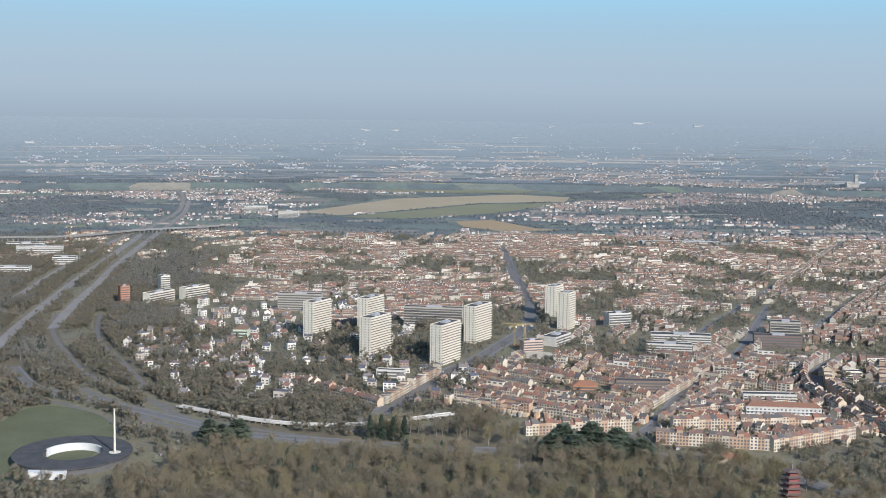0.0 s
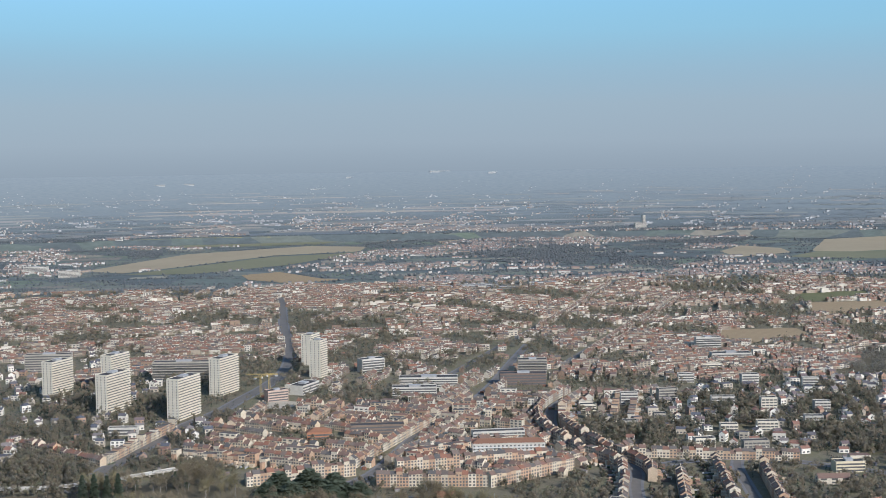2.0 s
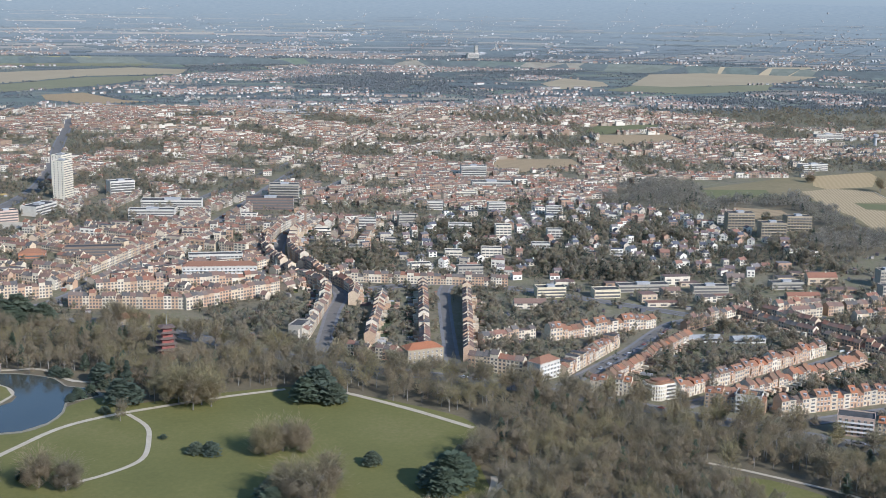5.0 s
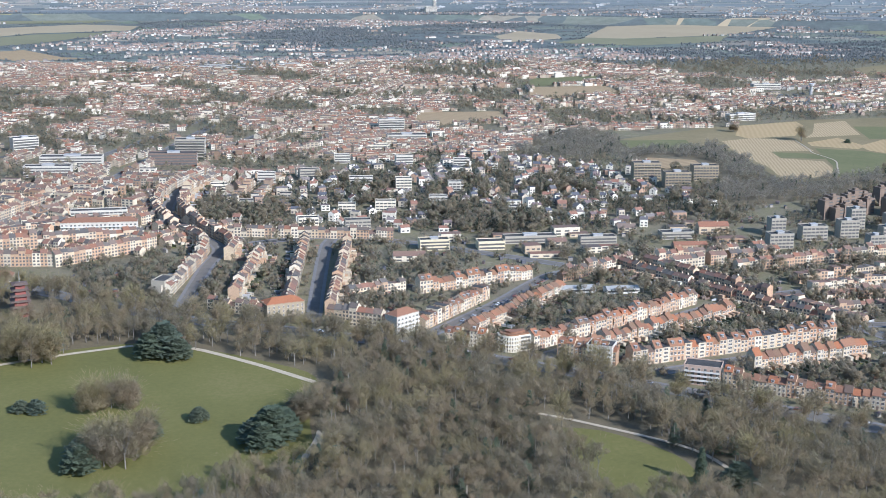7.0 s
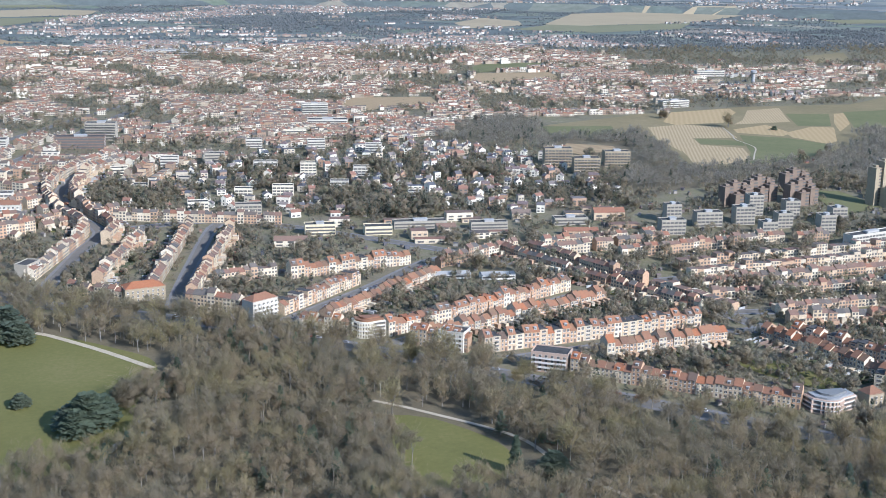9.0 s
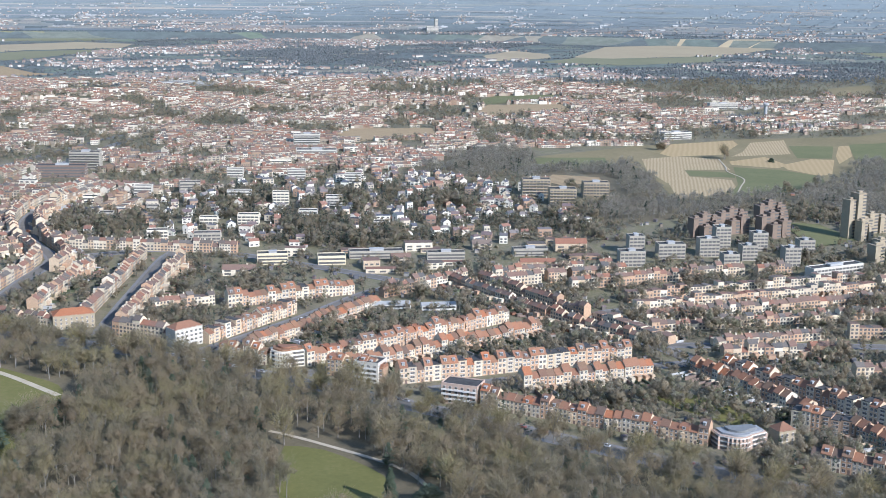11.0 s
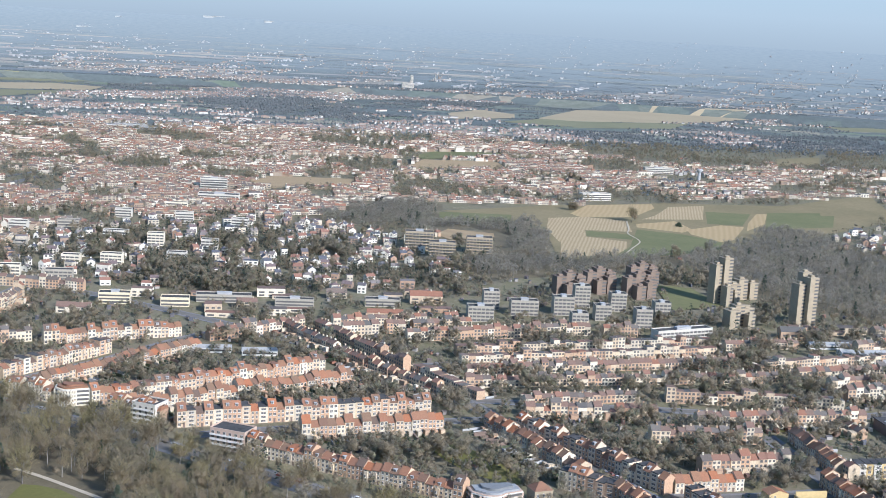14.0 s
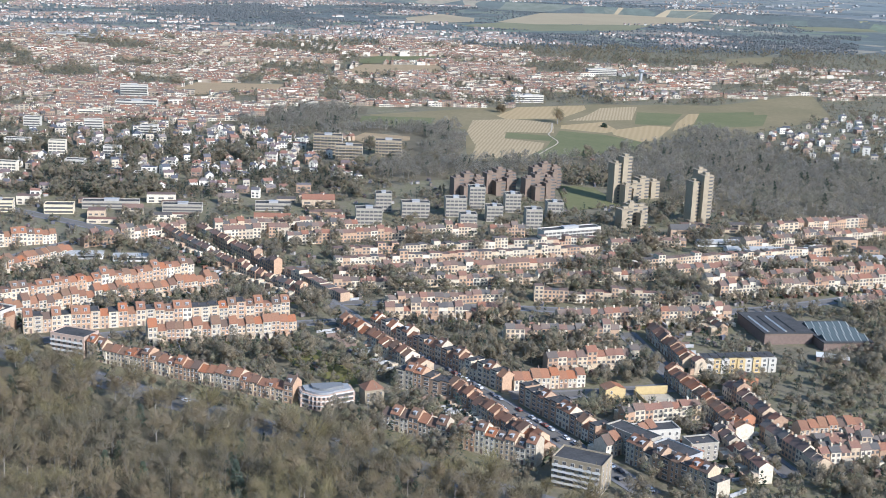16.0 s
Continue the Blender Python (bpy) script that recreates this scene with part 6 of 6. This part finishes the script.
def tree_model(kind, seed, h, rad):
    r = random.Random(seed)
    lab = {"bare": ("leafless broad-crowned tree with grey-brown twigs", "tree"), "fir": ("dark green conifer with drooping branches", "tree"),
           "cedar": ("broad dark cedar with tiers of blue-green needles", "tree"), "shrub": ("round dark evergreen shrub on the lawn", "shrub")}[kind]
    root = thing("shrub" if kind == "shrub" else "conifer" if kind in ("fir", "cedar") else "tree", pose(0, 0, -500), *lab, "park trees")
    b = Build()
    if kind == "bare":
        limbs(b, r, 0, 0, 0, h, rad, 9)
    else:
        b.tube((0, 0, -.5), (0, 0, h * (.9 if kind != "shrub" else .5)), .4, .08, 6)
    b.make("trunk", [M_BARK], root)
    c = Build()
    if kind == "bare":
        bare_crown(c, r, 0, 0, 0, h, rad, 700 if rad < 7 else 1600)
        sprays(c, r, 0, 0, 0, h, rad, 9 if rad < 7 else 28, 1)
    else:
        evergreen(c, r, 0, 0, 0 if kind != "cedar" else h * .1, h, rad, 1900 if kind == "cedar" else 1100 if kind != "shrub" else 600, 0, kind != "fir")
    c.make("crown", [M_TWIG, M_SPRAY] if kind == "bare" else [M_NEEDLE], root, smooth=kind == "bare")
    return root


TREES = {"bare": [tree_model("bare", 3 + i, h, q) for i, (h, q) in enumerate(((15, 5.5), (17, 6.5), (12, 5)))], "wide": [tree_model("bare", 31, 15, 9), tree_model("bare", 32, 13, 8)],
         "fir": [tree_model("fir", 13, 13, 3.2)], "cedar": [tree_model("cedar", 17, 10.5, 7.5), tree_model("cedar", 18, 9, 7)], "shrub": [tree_model("shrub", 19, 5, 5)]}
tree_used = set()


def plant(kind, x, y, s=1.0):
    src = rng.choice(TREES[kind])
    m = place(x, y, rng.uniform(0, 360)) @ Matrix.Diagonal((s, s, s * rng.uniform(.92, 1.1), 1))
    if src.name in tree_used:
        ob = copy_thing(src, m)
        ob.matrix_basis = m
    else:
        tree_used.add(src.name)
        src.matrix_world = m
    mark(x, y, 4)


# trees on and round the lawns
for kind, x, y, s in (("cedar", 293, 668, 1.15), ("cedar", 300, 660, .9), ("cedar", 285, 664, .9), ("cedar", 334, 530, 1.15), ("cedar", 326, 532, .85), ("shrub", 222, 596, .8), ("shrub", 229, 594, .9), ("wide", 264, 592, .75), ("shrub", 258, 597, .9),
                      ("cedar", 304, 566, .55), ("wide", 265, 533, .9), ("cedar", 252, 527, 1.0), ("wide", 274, 528, .85), ("bare", 279, 541, .9), ("wide", 260, 521, .85), ("cedar", 250, 517, .9), ("bare", 269, 516, .9), ("cedar", 281, 548, .6), ("bare", 257, 537, .9), ("wide", 255, 588, .7), ("wide", 273, 590, .75), ("cedar", 340, 538, .9), ("cedar", 329, 523, .8), ("shrub", 142, 578, .6), ("wide", 229, 669, 1.0), ("wide", 217, 673, .95),
                      ("bare", 234, 665, .9), ("bare", 224, 661, .8), ("cedar", 186, 678, .9), ("cedar", 192, 676, .8), ("shrub", 178, 664, .6), ("bare", 186, 650, .5), ("shrub", 207, 620, .35), ("wide", 150, 566, .7), ("wide", 162, 560, .7), ("shrub", 160, 688, .6), ("shrub", 164, 692, .7), ("shrub", 170, 702, .6), ("shrub", 163, 700, .5), ("shrub", 178, 706, .8), ("shrub", 150, 735, .8), ("shrub", 156, 730, .7), ("cedar", 176, 716, .8), ("fir", 182, 722, .8),
                      ("wide", 352, 556, .8), ("cedar", 348, 566, .5), ("fir", 124, 770, .9), ("fir", 505, 445, .9), ("cedar", 520, 440, .8), ("fir", 190, 700, 1), ("cedar", 110, 850, 1.0), ("cedar", 118, 842, 1.1), ("cedar", 95, 848, 1), ("cedar", 128, 850, 1),
                      ("cedar", 84, 852, 1.3), ("cedar", 104, 858, 1.3), ("cedar", 121, 852, 1.2), ("cedar", 137, 846, 1.1), ("cedar", 92, 838, 1.2), ("cedar", 76, 842, 1.1), ("bare", 470, 521, .8), ("bare", 512, 500, .85), ("bare", 521, 466, .85), ("bare", 532, 452, .9), ("bare", 533, 428, .9), ("bare", 545, 420, .9), ("bare", 1053, 1318, .8), ("bare", 1058, 1324, .8), ("bare", 1050, 1310, .8), ("shrub", 1098, 1290, .65), ("wide", 1010, 1400, .6), ("cedar", -150, 870, 1), ("cedar", -140, 880, 1), ("cedar", -160, 880, .9), ("fir", -40, 880, 1), ("fir", -32, 884, 1), ("fir", -48, 882, 1), ("fir", -24, 880, 1)):
    plant(kind, x, y, s * 1.35)
# avenue trees in two lines
al = curve_points(AVENUE, 18)
for i, (x, y) in enumerate(al[1:-1]):
    a, c = al[i], al[i + 2]
    d = math.hypot(c[0] - a[0], c[1] - a[1])
    nx, ny = -(c[1] - a[1]) / d, (c[0] - a[0]) / d
    for o in (-7, -15):
        plant("bare", x + nx * o + rng.uniform(-1.5, 1.5), y + ny * o + rng.uniform(-1.5, 1.5), rng.uniform(.85, 1.2))
    plant("bare", x + nx * 6.6, y + ny * 6.6, rng.uniform(.42, .55))

# copses of bare trees; each copse is a patch of wood
COPSE, THIN = [], []
for s in range(7):
    r = random.Random(50 + s)
    b = Build()
    for i in range(9):
        x, y, h = (i % 3 - 1) * 8 + r.uniform(-3, 3), (i // 3 - 1) * 8 + r.uniform(-3, 3), r.uniform(10, 17)
        limbs(b, r, x, y, 0, h, h * .3, 3 if s < 4 else 1, 1, .24)
        if r.random() < .12:
            evergreen(b, r, x, y, 0, h * .8, h * .25, 300 if s < 4 else 90, 2)
        else:
            bare_crown(b, r, x, y, 0, h, h * .33, 420 if s < 4 else 40, 0, .075 if s < 4 else .2)
            sprays(b, r, x, y, 0, h, h * .36, 5 if s < 4 else 7, 3)
    ob = b.make("wood", [M_TWIG, M_BARK, M_NEEDLE, M_SPRAY] if s < 4 else [M_TWIGS, M_BARK, M_NEEDLES, M_SPRAY_HAZED], smooth=True)
    (COPSE if s < 4 else THIN).append(ob.data)
    bpy.data.objects.remove(ob)


def copse(x, y, s, kinds):
    ob = new("wood", rng.choice(kinds))
    ob.matrix_world = place(x, y, rng.choice((0, 90, 180, 270)) + rng.uniform(-15, 15)) @ Matrix.Diagonal((s, s, s * rng.uniform(.85, 1.1), 1))
    tagged(ob, "bare winter wood of grey-brown leafless trees", "wood", kind="stuff")


PARK = [(-230, 690), (-150, 860), (60, 850), (170, 835), (240, 780), (301, 720), (372, 676), (430, 636), (505, 572), (552, 530), (600, 482), (650, 434), (735, 355), (800, 300), (760, 290), (520, 350), (300, 430), (100, 500)]
patch("wood_floor", PARK, M_LITTER, "brown leaf litter on the floor of the wood", "ground", 0.06, keep=False)
for poly in WOODS:
    patch("wood_floor", poly, M_LITTER, "brown leaf litter on the floor of the wood", "ground", 0.06, keep=False)
for poly, step, s in [(PARK, 22, .98)] + [(p, 20 if p[0][0] in (660, 780) else 28 if p[0][1] > 870 else 22, .75 if p[0][0] in (660, 780) else 1.0) for p in WOODS]:
    xs, ys = [p[0] for p in poly], [p[1] for p in poly]
    y = min(ys)
    while y < max(ys):
        x = min(xs)
        while x < max(xs):
            px, py = x + rng.uniform(-5, 5), y + rng.uniform(-5, 5)
            if inside(poly, px, py) and free(px, py) and sum(free(px + i * 10, py + j * 10) for i in (-1, 1) for j in (-1, 1)) > (1 if poly is PARK else 3):
                copse(px, py, s, COPSE if poly is PARK or max(ys) < 1000 else THIN)
            x += step
        y += step

M_HEDGE = mottled("clipped_hedge", [(.3, (.05, .062, .035)), (.7, (.10, .105, .06))], 0.8)
# garden trees between the houses
gt = Build()
gr = random.Random(77)


def garden_tree(x, y, n, wide):
    z, h = land(x, y), gr.uniform(3.5, 9.5) * (1.45 if grove(x, y) else 1.5 if y < 820 and noise.noise((x * .025, y * .025, 7.0)) > .02 else .9)
    if gr.random() < (.45 if inside(VILLAS, x, y) else .2 if y < 1150 else .4):
        evergreen(gt, gr, x, y, z, h, h * .26, n, 1)
    else:
        sprays(gt, gr, x, y, z, h, h * .45, 7 if y < 1150 else 3, 2, .3)
        bare_crown(gt, gr, x, y, z, h, h * .42, 8 if y < 1150 else 2, 0, wide * .6)
        gt.face([(x - .12, y, z), (x + .12, y, z), (x, y, z + h * .6)], 0)


for k in range(34000):
    y = gr.uniform(330, 1150)
    x = gr.uniform(-.35 * y - 50, .6 * y + 740)
    if free(x, y) and not in_wood(x, y) and not inside(PARK, x, y) and (y > 780 or gr.random() < .9) and (y < 780 or noise.noise((x * .02, y * .02, 2.0)) > -.22):
        garden_tree(x, y, 34, .4)
for k in range(52000):
    y = gr.uniform(1150, 2400)
    x = gr.uniform(-.35 * y - 50, .72 * y + 550)
    if free(x, y) and not in_wood(x, y) and (grove(x, y) or gr.random() < .55):
        garden_tree(x, y, 13, .9)
for k in range(9000):
    y = gr.uniform(880, 2150)
    x = gr.uniform(-.37 * y - 10, -.37 * y + (300 if y < 1000 else 230))
    if free(x, y) and noise.noise((x * .012, y * .008, 5.0)) > -.35:
        z, h = land(x, y), gr.uniform(6, 12)
        sprays(gt, gr, x, y, z, h, h * .42, 6, 2, .25)
        bare_crown(gt, gr, x, y, z, h, h * .4, 8, 0, .2)
        gt.face([(x - .15, y, z), (x + .15, y, z), (x, y, z + h * .6)], 0)
for k in range(4200):
    x, y = gr.uniform(-330, 40), gr.uniform(930, 1330)
    if free(x, y) and not in_wood(x, y):
        garden_tree(x, y, 30, .5)
for k in range(9000):
    x, y = gr.uniform(350, 800), gr.uniform(900, 1320)
    if inside(VILLAS, x, y) and free(x, y):
        garden_tree(x, y, 26, .5)
tagged(gt.make("garden_trees", [M_TWIGS, M_NEEDLES, M_SPRAYS], smooth=True), "bare trees and dark evergreens in back gardens", "trees", kind="stuff")

tagged(yards.make("garden_plots", [M_BRICK, M_HEDGE, M_SIDE, M_LAWN, M_LITTER]), "garden walls, hedges and beds behind the houses", "gardens", kind="stuff")

# huts and sheds at the ends of the gardens
hut = Build()
M_HUT = palette("weathered_boards", [(.20, .16, .12), (.28, .25, .21), (.14, .12, .10), (.34, .31, .27)], False)
for k in range(2600):
    y = gr.uniform(360, 1100)
    x = gr.uniform(-.3 * y, .6 * y + 600)
    if free(x, y) and not in_wood(x, y) and not inside(PARK, x, y):
        tf, w, h = on(place(x, y, gr.uniform(0, 180))), gr.uniform(1.6, 3.6), gr.uniform(1.7, 2.3)
        hut.box(-w / 2, -1, -.5, w / 2, 1, h, gr.choice((0, 0, 1)), tf, False)
        hut.solid([tf(-w / 2 - .15, -1.2, h), tf(w / 2 + .15, -1.2, h), tf(w / 2 + .15, 0, h + .6), tf(-w / 2 - .15, 0, h + .6)], [(0, 1, 2, 3)], 1)
        hut.solid([tf(-w / 2 - .15, 1.2, h), tf(w / 2 + .15, 1.2, h), tf(w / 2 + .15, 0, h + .6), tf(-w / 2 - .15, 0, h + .6)], [(3, 2, 1, 0)], 1)
        mark(x, y, 0)
tagged(hut.make("garden_huts", [M_HUT, M_VROOF]), "small huts and sheds in back gardens", "sheds", kind="stuff")

# strips of field far across the plain
ff = Build()
for k in range(230):
    y = 2420 + 2150 * gr.random()
    x = gr.uniform(-.42 * y + 50, .58 * y + 450)
    wide, deep, lean, c = gr.uniform(60, 240), gr.uniform(30, 130), gr.uniform(-.15, .15), gr.choice((0, 0, 1, 1, 2))
    if math.hypot(x + wide - 300, y + deep + 60) > 4240 or not (free(x, y) and free(x + wide, y) and free(x + wide / 2, y + deep) and free(x + wide / 2, y)):
        continue
    n = 6
    pv = []
    for i in range(n + 1):
        for j2 in (0, 1):
            px, py = x + wide * i / n, y + lean * wide * i / n + deep * j2 * (.6 + .4 * i / n)
            pv.append((px, py, land(px, py) + .25))
    ff.solid(pv, [(2 * i, 2 * i + 2, 2 * i + 3, 2 * i + 1) for i in range(n)], c)
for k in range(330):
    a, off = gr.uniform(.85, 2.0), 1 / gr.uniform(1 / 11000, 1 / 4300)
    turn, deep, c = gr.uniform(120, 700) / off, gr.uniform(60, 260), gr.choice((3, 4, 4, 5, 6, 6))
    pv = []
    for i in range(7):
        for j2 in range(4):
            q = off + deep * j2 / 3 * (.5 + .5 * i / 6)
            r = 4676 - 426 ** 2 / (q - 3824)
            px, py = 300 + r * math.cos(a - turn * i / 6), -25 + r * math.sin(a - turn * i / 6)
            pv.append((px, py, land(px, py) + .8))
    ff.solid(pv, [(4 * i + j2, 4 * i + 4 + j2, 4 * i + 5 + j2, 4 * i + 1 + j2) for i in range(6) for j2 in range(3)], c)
# strips muted with distance: haze mixed into base colours, most in the hazed ones
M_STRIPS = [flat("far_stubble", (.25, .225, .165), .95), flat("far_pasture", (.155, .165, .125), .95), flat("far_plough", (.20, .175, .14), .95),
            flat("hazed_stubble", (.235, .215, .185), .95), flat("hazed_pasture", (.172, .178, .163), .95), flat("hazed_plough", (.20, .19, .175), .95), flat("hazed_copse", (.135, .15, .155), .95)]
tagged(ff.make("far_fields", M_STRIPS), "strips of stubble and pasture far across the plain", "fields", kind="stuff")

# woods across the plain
# twigs turned cool grey: haze painted into the far woods' base colour
M_FARWOOD = palette("hazed_far_twigs", [(.205, .213, .208), (.225, .23, .22), (.19, .20, .198)], False, 0.95, leafy=.5)
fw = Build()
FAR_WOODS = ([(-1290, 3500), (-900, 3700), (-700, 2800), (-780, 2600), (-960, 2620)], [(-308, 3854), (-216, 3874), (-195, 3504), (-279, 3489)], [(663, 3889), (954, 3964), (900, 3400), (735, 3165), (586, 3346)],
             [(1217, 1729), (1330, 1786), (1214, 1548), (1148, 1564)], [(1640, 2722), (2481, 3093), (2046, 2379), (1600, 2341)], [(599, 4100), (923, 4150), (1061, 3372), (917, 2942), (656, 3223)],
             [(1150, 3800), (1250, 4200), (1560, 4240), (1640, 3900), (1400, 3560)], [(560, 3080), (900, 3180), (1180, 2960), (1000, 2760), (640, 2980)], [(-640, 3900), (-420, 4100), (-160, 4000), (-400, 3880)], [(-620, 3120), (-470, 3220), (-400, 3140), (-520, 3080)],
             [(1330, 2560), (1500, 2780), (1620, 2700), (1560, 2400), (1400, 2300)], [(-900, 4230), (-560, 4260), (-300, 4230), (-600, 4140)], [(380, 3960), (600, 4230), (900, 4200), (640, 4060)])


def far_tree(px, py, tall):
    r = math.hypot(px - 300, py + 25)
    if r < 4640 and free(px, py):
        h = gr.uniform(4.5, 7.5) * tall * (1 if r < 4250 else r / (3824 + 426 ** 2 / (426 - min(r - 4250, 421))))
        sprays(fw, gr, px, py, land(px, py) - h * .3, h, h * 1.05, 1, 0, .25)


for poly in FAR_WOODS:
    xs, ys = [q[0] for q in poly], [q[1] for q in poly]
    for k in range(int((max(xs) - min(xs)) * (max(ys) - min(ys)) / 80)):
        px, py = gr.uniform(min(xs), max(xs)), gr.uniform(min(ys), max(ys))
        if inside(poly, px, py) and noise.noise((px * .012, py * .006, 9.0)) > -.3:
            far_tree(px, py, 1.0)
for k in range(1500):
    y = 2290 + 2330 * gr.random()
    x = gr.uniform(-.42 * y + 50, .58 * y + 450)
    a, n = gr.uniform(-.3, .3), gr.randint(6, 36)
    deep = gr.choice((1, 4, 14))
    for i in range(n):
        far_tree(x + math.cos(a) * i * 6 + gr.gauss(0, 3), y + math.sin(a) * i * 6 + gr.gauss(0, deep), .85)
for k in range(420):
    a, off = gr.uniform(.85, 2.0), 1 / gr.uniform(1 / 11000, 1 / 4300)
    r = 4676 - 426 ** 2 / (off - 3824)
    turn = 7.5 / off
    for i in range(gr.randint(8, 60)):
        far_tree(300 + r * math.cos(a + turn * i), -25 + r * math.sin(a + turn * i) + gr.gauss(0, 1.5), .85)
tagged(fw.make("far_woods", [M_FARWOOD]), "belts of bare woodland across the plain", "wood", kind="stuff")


# ---- parked cars ----
PAINTS = [flat("car_paint", c, .3) for c in ((.6, .6, .6), (.05, .05, .055), (.25, .26, .28), (.2, .07, .055), (.09, .095, .12), (.42, .43, .45))]
CARS = []
for pm in PAINTS:
    root = thing("car", pose(0, 0, -500), "parked car with dark windows at the kerb", "car", "parked cars along the streets")
    b = Build()
    prof = [(-1.9, .3), (-1.95, .75), (-1.75, .92), (1.0, .95), (1.85, .8), (1.95, .35)]
    pv = [(u, -.82, v) for u, v in prof] + [(u, .82, v) for u, v in prof]
    b.solid(pv, [(i, (i + 1) % 6, 6 + (i + 1) % 6, 6 + i)[::-1] for i in range(6)] + [(0, 1, 2, 3, 4, 5)[::-1], (6, 7, 8, 9, 10, 11)])
    b.make("body", [pm], root)
    b = Build()
    b.solid([(-1.6, -.76, .93), (.9, -.76, .93), (.9, .76, .93), (-1.6, .76, .93), (-1.2, -.62, 1.42), (.25, -.62, 1.42), (.25, .62, 1.42), (-1.2, .62, 1.42)], [(0, 1, 5, 4), (1, 2, 6, 5), (2, 3, 7, 6), (3, 0, 4, 7)])
    b.make("glazing", [M_GLASS], root)
    b = Build()
    b.box(-1.22, -.64, 1.42, .27, .64, 1.47)
    b.make("roof", [pm], root)
    CARS.append(root)
car_used = set()


def park_along(pts, off, chance, lift=.12):
    line = curve_points(pts, 5.2)
    for (x0, y0), (x1, y1) in zip(line, line[1:]):
        if rng.random() > chance:
            continue
        a = math.atan2(y1 - y0, x1 - x0)
        x, y = x0 - math.sin(a) * off, y0 + math.cos(a) * off
        src = rng.choice(CARS)
        m = place(x, y, math.degrees(a) + rng.choice((0, 180)), land(x, y) + lift)
        if src.name in car_used:
            copy_thing(src, m)
        else:
            car_used.add(src.name)
            src.matrix_world = m


park_along([(710, 593), (743, 505), (766, 435), (785, 372)], 2.6, .5)
park_along([(710, 593), (743, 505), (766, 435), (785, 372)], -2.6, .3)
park_along(AVENUE[3:10], 3.6, .36)
park_along([(848, 501), (846, 447), (850, 380)], 2.3, .4)
park_along([(436, 668), (500, 728), (560, 790)], -2.2, .45)
